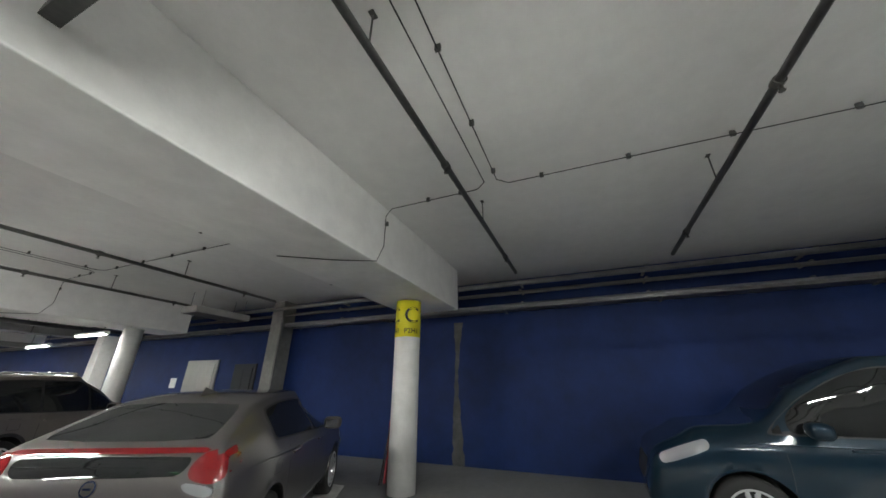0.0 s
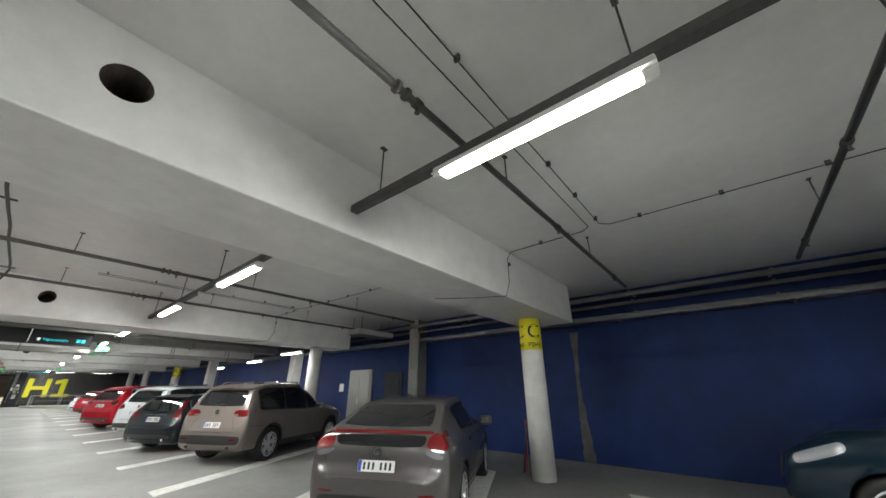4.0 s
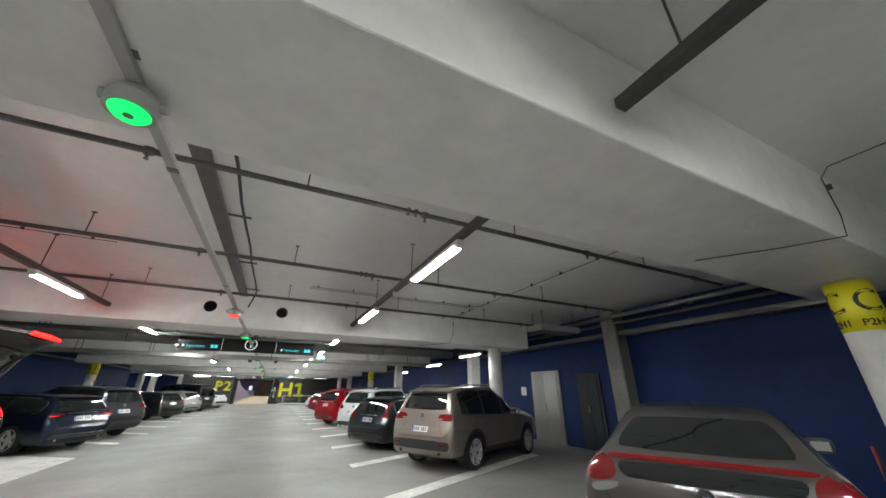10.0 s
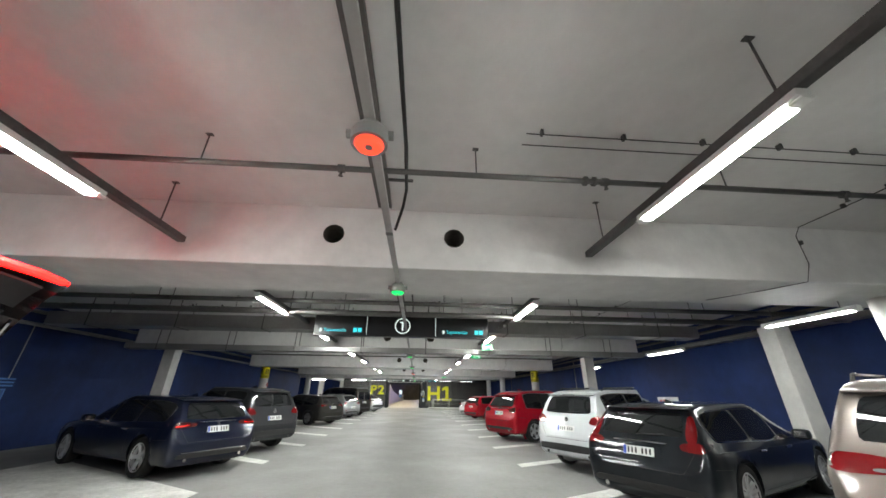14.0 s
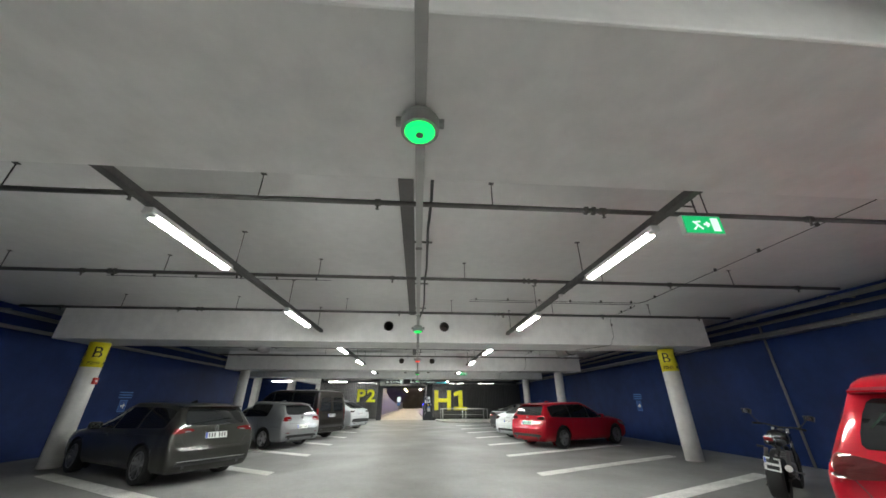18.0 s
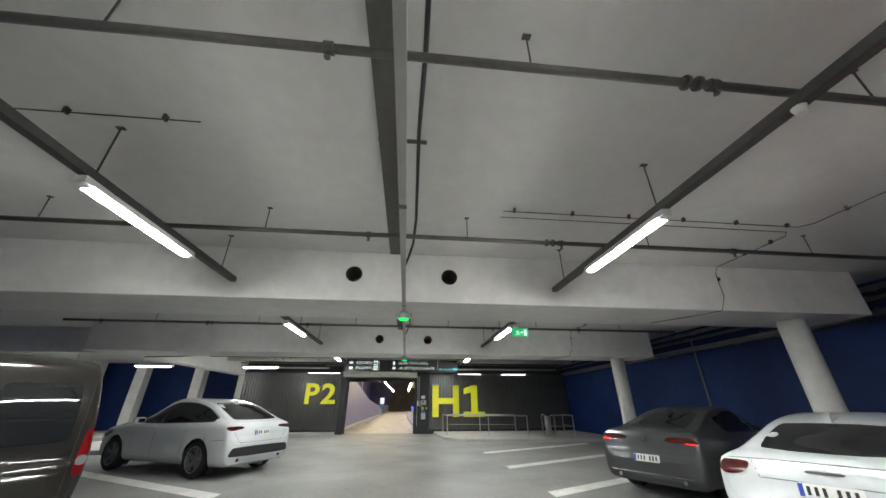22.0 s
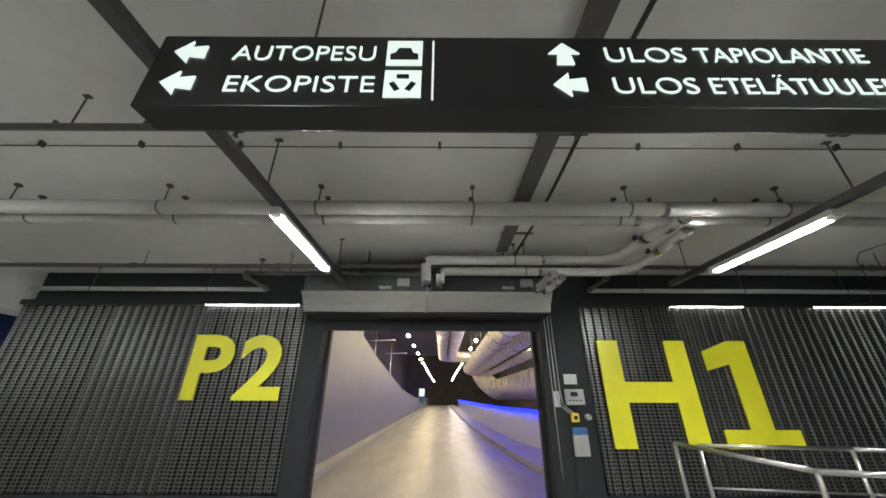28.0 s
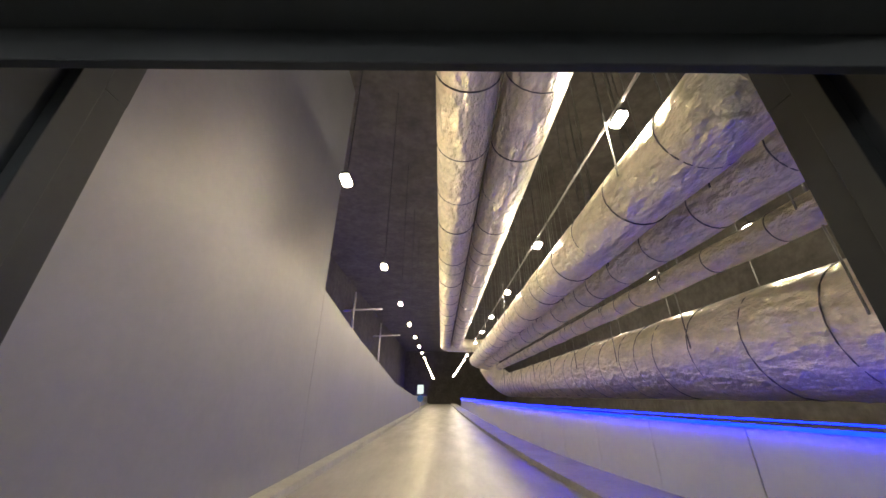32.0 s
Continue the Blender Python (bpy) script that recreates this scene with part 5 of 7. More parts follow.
def glide(pts, step):
    """Smooth rows through rows of numbers, with no overshoot; about one row every step metres."""
    P = np.array(pts, float)
    t = np.concatenate([[0], np.cumsum(np.hypot(np.diff(P[:, 0]), np.diff(P[:, 1])) + 1e-6)])
    h = np.diff(t)
    d = np.diff(P, axis=0) / h[:, None]
    m = np.zeros_like(P)
    m[0], m[-1] = d[0], d[-1]
    for i in range(1, len(P) - 1):
        same = d[i - 1] * d[i] > 0
        w1, w2 = 2 * h[i] + h[i - 1], h[i] + 2 * h[i - 1]
        m[i] = np.where(same, (w1 + w2) / (w1 / np.where(same, d[i - 1], 1) + w2 / np.where(same, d[i], 1)), 0)
    out = []
    for i in range(len(h)):
        n = max(2, int(h[i] / step + 0.5))
        for k in range(n):
            u = k / n
            out.append((2 * u ** 3 - 3 * u * u + 1) * P[i] + (u ** 3 - 2 * u * u + u) * h[i] * m[i] + (3 * u * u - 2 * u ** 3) * P[i + 1] + (u ** 3 - u * u) * h[i] * m[i + 1])
    out.append(P[-1])
    return np.array(out)


def soften(poly, n=2):
    """Cut the corners of a closed outline."""
    for _ in range(n):
        out = []
        for (a, b), (c, d) in zip(poly, poly[1:] + poly[:1]):
            f = 0.25 if _ else min(0.25, 0.05 / max(0.02, math.hypot(c - a, d - b)))
            out += [(a + (c - a) * f, b + (d - b) * f), (c + (a - c) * f, d + (b - d) * f)]
        poly = out
    return poly


class Shell:
    """A car body lofted from stations: x from the tail, top height, half width of the roof edge, belt height, half width, sill height."""

    def __init__(self, rows, wheels, R, r):
        self.st = glide(rows, 0.055)
        bm = bmesh.new()
        grid = []
        for x, zt, wt, zb, w, zs in self.st:
            zb = min(zb, zt - 0.03)
            d = zb - zs
            g = zt - zb
            c = min(1, g * 4)
            half = [(0, zs), (w * 0.55, zs), (w * 0.86, zs + 0.01), (w * 0.955, zs + 0.14 * d), (w * 0.985, zs + 0.36 * d), (w, zs + 0.62 * d), (w * 0.99, zs + 0.85 * d), (w * 0.955, zb),
                    (w * 0.955 * 0.52 + wt * 0.48 + 0.012 * c, zb + 0.5 * (g - 0.05 * c)), (wt + 0.005, zt - 0.075 * c), (wt * 0.965, zt - 0.035 * c), (wt * 0.86, zt - 0.016 * c), (wt * 0.5, zt - 0.004), (0, zt)]
            q = glide(half, 0.09)
            # an even number of points on every ring
            s = np.concatenate([[0], np.cumsum(np.hypot(*np.diff(q, axis=0).T))])
            keys = []
            for i in range(len(half) - 1):
                j0 = int(np.argmin(np.hypot(q[:, 0] - half[i][0], q[:, 1] - half[i][1])))
                j1 = int(np.argmin(np.hypot(q[:, 0] - half[i + 1][0], q[:, 1] - half[i + 1][1])))
                keys += [s[j0], (s[j0] + s[j1]) / 2]
            keys.append(s[-1])
            py, pz = np.interp(keys, s, q[:, 0]), np.interp(keys, s, q[:, 1])
            ring = [(x, -a, b) for a, b in zip(py, pz)] + [(x, a, b) for a, b in list(zip(py, pz))[-2:0:-1]]
            grid.append(ring)
        for end, dx in ((0, -0.012), (-1, 0.012)):
            r0 = grid[end]
            zc = sum(p[2] for p in r0) / len(r0)
            extra = [(r0[0][0] + dx, p[1] * 0.86, zc + (p[2] - zc) * 0.78) for p in r0]
            grid = [extra] + grid if end == 0 else grid + [extra]
        vs = [[bm.verts.new(p) for p in ring] for ring in grid]
        m = len(vs[0])
        for a, b in zip(vs, vs[1:]):
            for k in range(m):
                bm.faces.new((a[k], a[(k + 1) % m], b[(k + 1) % m], b[k]))
        bm.faces.new(vs[0])
        bm.faces.new(vs[-1][::-1])
        bmesh.ops.remove_doubles(bm, verts=bm.verts[:], dist=0.0005)
        bmesh.ops.recalc_face_normals(bm, faces=bm.faces[:])
        self.tree = BVHTree.FromBMesh(bm)
        # round openings for the wheels
        w = max(s[4] for s in rows)
        for wx in wheels:
            inside = set()
            for v in bm.verts:
                if abs(v.co.y) > 0.62 * w and math.hypot(v.co.x - wx, v.co.z - r) < R:
                    inside.add(v)
            gone = [f for f in bm.faces if all(v in inside for v in f.verts)]
            bmesh.ops.delete(bm, geom=gone, context="FACES")
            for v in bm.verts:
                if abs(v.co.y) > 0.62 * w:
                    d = math.hypot(v.co.x - wx, v.co.z - r)
                    if 0.01 < d < R + 0.012 and v.co.z > 0.1:
                        f = R / d
                        v.co.x, v.co.z = wx + (v.co.x - wx) * f, max(r + (v.co.z - r) * f, 0.08)
        bmesh.ops.delete(bm, geom=[v for v in bm.verts if not v.link_faces], context="VERTS")
        self.bm = bm

    def top(self, x):
        return float(np.interp(x, self.st[:, 0], self.st[:, 1]))

    def hit(self, a, b, side):
        """Where a line from behind (side 0: a is y) or from one side (a is x) meets the body at height b."""
        if side == 0:
            p, n, i, d = self.tree.ray_cast(Vector((-1, a, b)), Vector((1, 0, 0)))
        elif side == 2:
            p, n, i, d = self.tree.ray_cast(Vector((8, a, b)), Vector((-1, 0, 0)))
        else:
            p, n, i, d = self.tree.ray_cast(Vector((a, side * 3, b)), Vector((0, -side, 0)))
        return p

    def plate(self, poly, side, off=0.005, soft=2, rings=5, deep=9.0):
        """A thin curved plate lying on the body, from its outline seen from behind or from one side."""
        poly = soften(list(poly), soft) if soft else list(poly)
        out = []
        for (a, b), (c, d) in zip(poly, poly[1:] + poly[:1]):
            n = max(1, int(math.hypot(c - a, d - b) / 0.07))
            out += [(a + (c - a) * k / n, b + (d - b) * k / n) for k in range(n)]
        ca, cb = sum(p[0] for p in out) / len(out), sum(p[1] for p in out) / len(out)
        push = Vector((-1, 0, 0)) if side == 0 else Vector((1, 0, 0)) if side == 2 else Vector((0, side, 0))
        bm = bmesh.new()
        levels = []
        c0 = self.hit(ca, cb, side) or Vector((0, 0, 0))
        if deep < 5:
            # draw the outline in where the body falls away from it
            for k, (a, b) in enumerate(out):
                f = 1.0
                while f > 0.4:
                    p = self.hit(ca + (a - ca) * f, cb + (b - cb) * f, side)
                    if p is not None and p.x - c0.x < deep:
                        break
                    f -= 0.03
                out[k] = (ca + (a - ca) * f, cb + (b - cb) * f)
        for j in range(1, rings + 1):
            f = j / rings
            row = []
            for k, (a, b) in enumerate(out):
                a1, b1 = ca + (a - ca) * f, cb + (b - cb) * f
                p = self.hit(a1, b1, side)
                if p is None:
                    q = levels[-1][k] if levels else c0
                    p = Vector((q.x, a1, b1)) if side in (0, 2) else Vector((a1, q.y, b1))
                row.append(p)
            levels.append(row)
        vc = bm.verts.new(c0 + push * off)
        vl = [[bm.verts.new(p + push * off) for p in row] for row in levels]
        n = len(out)
        for k in range(n):
            bm.faces.new((vc, vl[0][k], vl[0][(k + 1) % n]))
            for r0, r1 in zip(vl, vl[1:]):
                bm.faces.new((r0[k], r1[k], r1[(k + 1) % n], r0[(k + 1) % n]))
        e0 = [bm.verts.new(p + push * off) for p in levels[-1]]
        e1 = [bm.verts.new(p - push * 0.008) for p in levels[-1]]
        for k in range(n):
            bm.faces.new((e0[k], e0[(k + 1) % n], e1[(k + 1) % n], e1[k]))
        bmesh.ops.recalc_face_normals(bm, faces=bm.faces[:])
        c = sum((f.normal.dot(push) * f.calc_area() for f in bm.faces))
        if c < 0:
            bmesh.ops.reverse_faces(bm, faces=bm.faces[:])
        return bm

    def strip(self, pts, side, width=0.006, off=0.001, closed=False):
        """A narrow band along a line on the body."""
        bm = bmesh.new()
        line = []
        for (a, b), (c, d) in zip(pts, pts[1:]):
            n = max(1, int(math.hypot(c - a, d - b) / 0.06))
            line += [(a + (c - a) * k / n, b + (d - b) * k / n) for k in range(n)]
        line.append(pts[-1])
        push = Vector((-1, 0, 0)) if side == 0 else Vector((1, 0, 0)) if side == 2 else Vector((0, side, 0))
        prev = None
        for i, (a, b) in enumerate(line):
            c, d = line[min(i + 1, len(line) - 1)]
            e, f = line[max(i - 1, 0)]
            tx, tz = c - e, d - f
            l = math.hypot(tx, tz) or 1
            nx, nz = -tz / l * width / 2, tx / l * width / 2
            p, q = self.hit(a + nx, b + nz, side), self.hit(a - nx, b - nz, side)
            if p is None or q is None:
                prev = None
                continue
            row = [bm.verts.new(p - push * 0.004), bm.verts.new(p + push * off), bm.verts.new(q + push * off), bm.verts.new(q - push * 0.004)]
            if prev:
                for k in range(3):
                    bm.faces.new((prev[k], prev[k + 1], row[k + 1], row[k]))
            prev = row
        bmesh.ops.recalc_face_normals(bm, faces=bm.faces[:])
        return bm


def stations(kind, L, W, H):
    """Tail to nose: x, top, half width of the top, belt, half width, sill."""
    w = W / 2
    b = {"estate": 0.62, "hatch": 0.63, "suv": 0.61, "van": 0.58, "fast": 0.64, "liftback": 0.66, "sedan": 0.66, "coupe": 0.66, "mpv": 0.60}[kind] * H
    g = 0.14 * H if kind != "suv" else 0.17 * H
    rows = [(0.0, 0.42 * H, 0.74 * w, 0.38 * H, 0.80 * w, 0.25 * H), (0.012, 0.455 * H, 0.80 * w, 0.41 * H, 0.865 * w, 0.215 * H), (0.035, 0.49 * H, 0.85 * w, 0.45 * H, 0.91 * w, 0.19 * H)]
    tails = {"estate": [(0.07, 0.58, 0.87, 0.945, 1), (0.12, 0.68, 0.85, 0.965, 1), (0.21, 0.78, 0.80, 0.98, 1), (0.36, 0.90, 0.74, 0.99, 1), (0.46, 0.95, 0.72, 1, 1), (0.8, 0.98, 0.715, 1, 1)],
             "suv": [(0.07, 0.57, 0.88, 0.945, 1), (0.11, 0.655, 0.86, 0.965, 1), (0.19, 0.77, 0.82, 0.98, 1), (0.32, 0.90, 0.755, 0.99, 1), (0.40, 0.945, 0.735, 1, 1), (0.7, 0.98, 0.725, 1, 1)],
             "mpv": [(0.07, 0.57, 0.88, 0.945, 1), (0.11, 0.63, 0.86, 0.965, 1), (0.24, 0.76, 0.81, 0.98, 1), (0.45, 0.90, 0.74, 0.99, 1), (0.56, 0.945, 0.72, 1, 1), (0.9, 0.98, 0.71, 1, 1)],
             "hatch": [(0.06, 0.58, 0.87, 0.945, 1), (0.10, 0.67, 0.85, 0.965, 1), (0.24, 0.79, 0.79, 0.98, 1), (0.42, 0.905, 0.74, 0.99, 1), (0.52, 0.95, 0.72, 1, 1), (0.9, 0.985, 0.71, 1, 1)],
             "van": [(0.05, 0.60, 0.90, 0.955, 1), (0.07, 0.72, 0.89, 0.975, 1), (0.11, 0.85, 0.86, 0.99, 1), (0.16, 0.93, 0.84, 1, 1), (0.26, 0.97, 0.83, 1, 1), (0.7, 0.99, 0.83, 1, 1)],
             "liftback": [(0.06, 0.60, 0.88, 0.945, 1), (0.09, 0.67, 0.87, 0.965, 1), (0.15, 0.725, 0.85, 0.975, 1), (0.22, 0.76, 0.82, 0.98, 1), (0.55, 0.86, 0.76, 0.99, 1), (0.95, 0.945, 0.71, 1, 1), (1.4, 0.985, 0.69, 1, 1)],
             "fast": [(0.06, 0.56, 0.87, 0.935, 1), (0.10, 0.62, 0.86, 0.955, 1), (0.16, 0.665, 0.83, 0.965, 1), (0.30, 0.70, 0.80, 0.98, 1), (0.65, 0.80, 0.75, 0.99, 1), (1.15, 0.92, 0.70, 1, 1), (1.7, 0.985, 0.68, 1, 1)],
             "coupe": [(0.06, 0.60, 0.87, 0.94, 1), (0.10, 0.67, 0.86, 0.96, 1), (0.16, 0.71, 0.84, 0.97, 1), (0.35, 0.745, 0.80, 0.985, 1), (0.75, 0.855, 0.71, 1, 1), (1.2, 0.95, 0.64, 1, 1), (1.6, 0.985, 0.62, 1, 1)],
             "sedan": [(0.06, 0.60, 0.87, 0.94, 1), (0.10, 0.68, 0.86, 0.96, 1), (0.16, 0.715, 0.84, 0.97, 1), (0.45, 0.745, 0.81, 0.985, 1), (0.95, 0.85, 0.73, 1, 1), (1.4, 0.94, 0.67, 1, 1), (1.8, 0.985, 0.66, 1, 1)]}
    for x, zt, wt, ww, gg in tails[kind]:
        rows.append((x, zt * H, wt * w, min(b, zt * H - 0.04), ww * w, g * (1.0 if x > 0.1 else 1.15)))
    wt = rows[-1][2]
    hood = {"van": 0.62, "suv": 0.66, "mpv": 0.65}.get(kind, 0.66) * H
    xw = L - (1.05 if kind == "van" else 1.35)      # foot of the windscreen
    rows += [(0.5 * L - 0.15, H, wt, b, w, g), (xw - 0.95, 0.975 * H, wt, b, w, g), (xw - 0.45, 0.84 * H, wt * 1.05, b * 0.995, w, g), (xw, hood + 0.035, 0.84 * w, b * 0.985, w, g), (xw + 0.5, hood - 0.02, 0.80 * w, b * 0.94, 0.99 * w, g),
             (L - 0.4, hood - 0.06 * H, 0.78 * w, b * 0.89, 0.965 * w, g), (L - 0.1, hood - 0.16 * H, 0.70 * w, b * 0.74, 0.87 * w, g * 1.2), (L, hood - 0.32 * H, 0.58 * w, 0.25 * H, 0.70 * w, 0.18 * H)]
    return rows, xw, b


WHEEL_MESH = {}


def wheel(parent, x, y, r, side, rim_mat, spokes=10):
    """A tyre with a dished spoked rim; alike wheels share their meshes."""
    key = (round(r, 3), side, rim_mat.name, spokes)
    if key not in WHEEL_MESH:
        n = 36
        bm = bmesh.new()
        prof = [(0.60, -0.09), (0.70, -0.10), (0.90, -0.112), (0.975, -0.10), (1.0, -0.075), (1.0, 0.075), (0.975, 0.10), (0.90, 0.112), (0.70, 0.10), (0.60, 0.09)]
        rings = [[bm.verts.new((r * a * math.cos(2 * math.pi * i / n), o, r * a * math.sin(2 * math.pi * i / n))) for i in range(n)] for a, o in prof]
        for a, b in zip(rings, rings[1:]):
            for i in range(n):
                bm.faces.new((a[i], a[(i + 1) % n], b[(i + 1) % n], b[i]))
        bmesh.ops.recalc_face_normals(bm, faces=bm.faces[:])
        tyre = bm
        # barrel and lip of the rim
        lip = bmesh.new()
        prof = [(0.715, 0.104), (0.685, 0.108), (0.655, 0.100), (0.635, 0.05), (0.62, -0.06)]
        rings = [[lip.verts.new((r * a * math.cos(2 * math.pi * i / n), side * o, r * a * math.sin(2 * math.pi * i / n))) for i in range(n)] for a, o in prof]
        for a, b in zip(rings, rings[1:]):
            for i in range(n):
                lip.faces.new((a[i], a[(i + 1) % n], b[(i + 1) % n], b[i]))
        sp = bmesh.new()
        for k in range(spokes):
            a = 2 * math.pi * (k + (0.18 * (-1) ** k if spokes == 10 else 0)) / spokes
            c, s = math.cos(a), math.sin(a)
            sect = []
            for rad, hw, o in ((0.10, 0.030, 0.070), (0.38, 0.019, 0.082), (0.66, 0.023 if spokes == 10 else 0.036, 0.098)):
                hw *= r / 0.33 * (1.6 if spokes == 5 else 1)
                sect.append([sp.verts.new((r * rad * c - e * s, side * (o + d), r * rad * s + e * c)) for e, d in ((-hw, -0.03), (-hw * 0.75, 0.0), (hw * 0.75, 0.0), (hw, -0.03))])
            for p, q in zip(sect, sect[1:]):
                for j in range(3):
                    sp.faces.new((p[j], p[j + 1], q[j + 1], q[j]))
        add_tube(sp, (0, side * 0.03, 0), (0, side * 0.078, 0), r * 0.15, 16)
        for k in range(5):
            a = 2 * math.pi * k / 5
            add_tube(sp, (r * 0.1 * math.cos(a), side * 0.07, r * 0.1 * math.sin(a)), (r * 0.1 * math.cos(a), side * 0.083, r * 0.1 * math.sin(a)), 0.009, 6)
        for b in (lip, sp):
            bmesh.ops.recalc_face_normals(b, faces=b.faces[:])
        hub = tube((0, -0.02 * side, 0), (0, 0.02 * side, 0), r * 0.62, 20)
        disc = tube((0, 0.02 * side, 0), (0, 0.034 * side, 0), r * 0.46, 24)
        WHEEL_MESH[key] = [(nm, bb, mm, lb, sm) for nm, bb, mm, lb, sm in (("tyre", tyre, M_TYRE, "black rubber tyre", True), ("rim_lip", lip, rim_mat, "", True), ("rim", sp, rim_mat, "spoked alloy rim", False), ("brake_disc", disc, M_STEEL, "", True))] + [hub]
        hub_ob = part("wheel", hub, M_TRIM, parent)
        kids = [part(nm, bb, mm, hub_ob, lb, smooth=sm) for nm, bb, mm, lb, sm in WHEEL_MESH[key][:4]]
        WHEEL_MESH[key] = (hub_ob.data, [(k.data, k.name.split(".")[0]) for k in kids])
        hub_ob.matrix_local = pose(x, y, r)
        return
    hd, kids = WHEEL_MESH[key]
    o = new("wheel", hd)
    o.parent = parent
    o.matrix_local = pose(x, y, r)
    for d, nm in kids:
        k = new(nm, d)
        k.parent = o


def mirrored(poly):
    return [(-a, b) for a, b in poly][::-1]


def car(label, kind, L, W, H, material, x, y, rz, rear, rim=None, spokes=10, hatch_open=False, rails=None, chrome=False, cladding=False, r=0.33, group="parked cars"):
    """The tail's foot stands at (x, y); rz turns the nose from the x axis. rear: its outlines seen from behind, y as a share of the half width."""
    ob = thing("car", label, "car", group, loc=(x, y, 0), rz=rz)
    rows, xw, b = stations(kind, L, W, H)
    wheels = (0.90 if kind != "van" else 1.0, L - 0.86)
    R = r + 0.055
    sh = Shell(rows, wheels, R, r)
    w = W / 2
    if hatch_open:
        gone = [f for f in sh.bm.faces if 0.09 < f.calc_center_median().x < 0.42 and f.calc_center_median().z > 0.86 and abs(f.calc_center_median().y) < 0.74]
        bmesh.ops.delete(sh.bm, geom=gone, context="FACES")
    body = part("body", sh.bm, material, ob, "glossy painted body", smooth=True)
    # side glass in a dark surround
    a0 = {"estate": 0.42, "suv": 0.45, "mpv": 0.62, "hatch": 0.92, "van": 0.30, "liftback": 0.95, "fast": 0.64, "sedan": 1.25, "coupe": 1.35}[kind]
    a1 = xw - 0.12
    low = lambda q: b + 0.025 + 0.05 * max(0, 1 - (q - a0) / 1.6) * (kind not in ("van",))
    high = lambda q: min(sh.top(q) - 0.105, 0.925 * H) - 0.03 * max(0, (q - L * 0.45) / 2)
    splits = {"van": [(a0, 1.55), (1.61, 2.70), (2.76, a1)], "coupe": [(a0, a1)]}.get(kind, [(a0, 0.30 * L - 0.02), (0.30 * L + 0.03, 0.5 * L + 0.03), (0.5 * L + 0.09, a1)])
    if kind in ("sedan", "fast", "hatch", "liftback"):
        splits = [(a0, 0.5 * L - 0.02), (0.5 * L + 0.04, a1)]

    def pane(a, c, grow):
        n = 8
        lo = [(a + (c - a) * k / n, low(a + (c - a) * k / n) - grow) for k in range(n + 1)]
        hi = [(q, max(high(q) + grow, z + 0.03)) for q, z in lo]
        return lo + hi[::-1]

    for side in (-1, 1):
        part("window_trim", sh.plate(pane(a0 - 0.035, a1 + 0.04, 0.018), side, 0.003, 1, 4), M_CHROME if chrome else M_TRIM, ob, "chrome window line" if chrome else "", smooth=True)
        if chrome:
            part("pillar_trim", sh.plate(pane(a0 - 0.02, a1 + 0.025, 0.004), side, 0.0045, 1, 4), M_TRIM, ob, smooth=True)
        for a, c in splits:
            part("side_window", sh.plate(pane(a, c, 0.0), side, 0.007, 2, 4), M_GLASS, ob, "dark side window", smooth=True)
        mo = part("mirror", box(-0.075, 0.09, -0.115, 0.115, -0.075, 0.075, 0.05), material, ob, smooth=True)
        mo.matrix_local = pose(xw - 0.42, side * (w + 0.10), b + 0.07)
        part("mirror_glass", box(-0.078, -0.0755, -0.075, 0.075, -0.045, 0.045), M_CHROME, mo)
        doors = [0.5 * L + 0.06, xw - 0.16] if kind == "coupe" else [0.30 * L + 0.02 if kind in ("estate", "suv", "mpv", "van") else 0.30 * L - 0.02, 0.5 * L + 0.06, xw - 0.16]
        for q in doors:
            part("door_seam", sh.strip([(q + 0.03, 0.27 * H), (q, 0.45 * H), (q, b - 0.01)], side), M_TRIM, ob)
        for q in doors[:-1]:
            part("door_handle", box(-0.10, 0.10, -0.010, 0.020, -0.013, 0.013, 0.008), M_CHROME if chrome else material, ob).matrix_local = pose(q + 0.16, side * ((sh.hit(q + 0.16, b - 0.09, side) or Vector((0, w, 0))).y * side + 0.010), b - 0.09, 0, 0, 0 if side > 0 else 180)
        part("sill", sh.plate([(wheels[0] + R + 0.02, 0.155 * H), (wheels[1] - R - 0.02, 0.155 * H), (wheels[1] - R - 0.02, 0.235 * H), (wheels[0] + R + 0.02, 0.235 * H)], side, 0.008, 0, 3), M_TRIM if cladding else material, ob, smooth=True)
        part("crease", sh.strip([(0.35, b - 0.055), (xw + 0.2, b - 0.075)], side, 0.012, 0.004), material, ob, smooth=True)
        part("fuel_flap", sh.strip([(wheels[0] - 0.03, b - 0.04), (wheels[0] + 0.15, b - 0.04), (wheels[0] + 0.15, b - 0.2), (wheels[0] - 0.03, b - 0.2), (wheels[0] - 0.03, b - 0.04)], side, 0.005), M_TRIM, ob) if side < 0 else None
        part("head_lamp", sh.plate([(L - 0.62, 0.50 * H), (L - 0.16, 0.40 * H), (L - 0.14, 0.46 * H), (L - 0.60, 0.56 * H)], side, 0.008, 2), M_HEAD, ob, "clear head lamp", smooth=True)
        part("bumper_seam", sh.strip([(0.02, 0.47 * H), (wheels[0] - R + 0.02, 0.45 * H)], side), M_TRIM, ob)
    part("windscreen", sh.plate([(-0.70 * w, 0.70 * H), (0.70 * w, 0.70 * H), (0.64 * w, 0.93 * H), (-0.64 * w, 0.93 * H)], 2, 0.004, 2, 6), M_GLASS, ob, "dark windscreen", smooth=True)
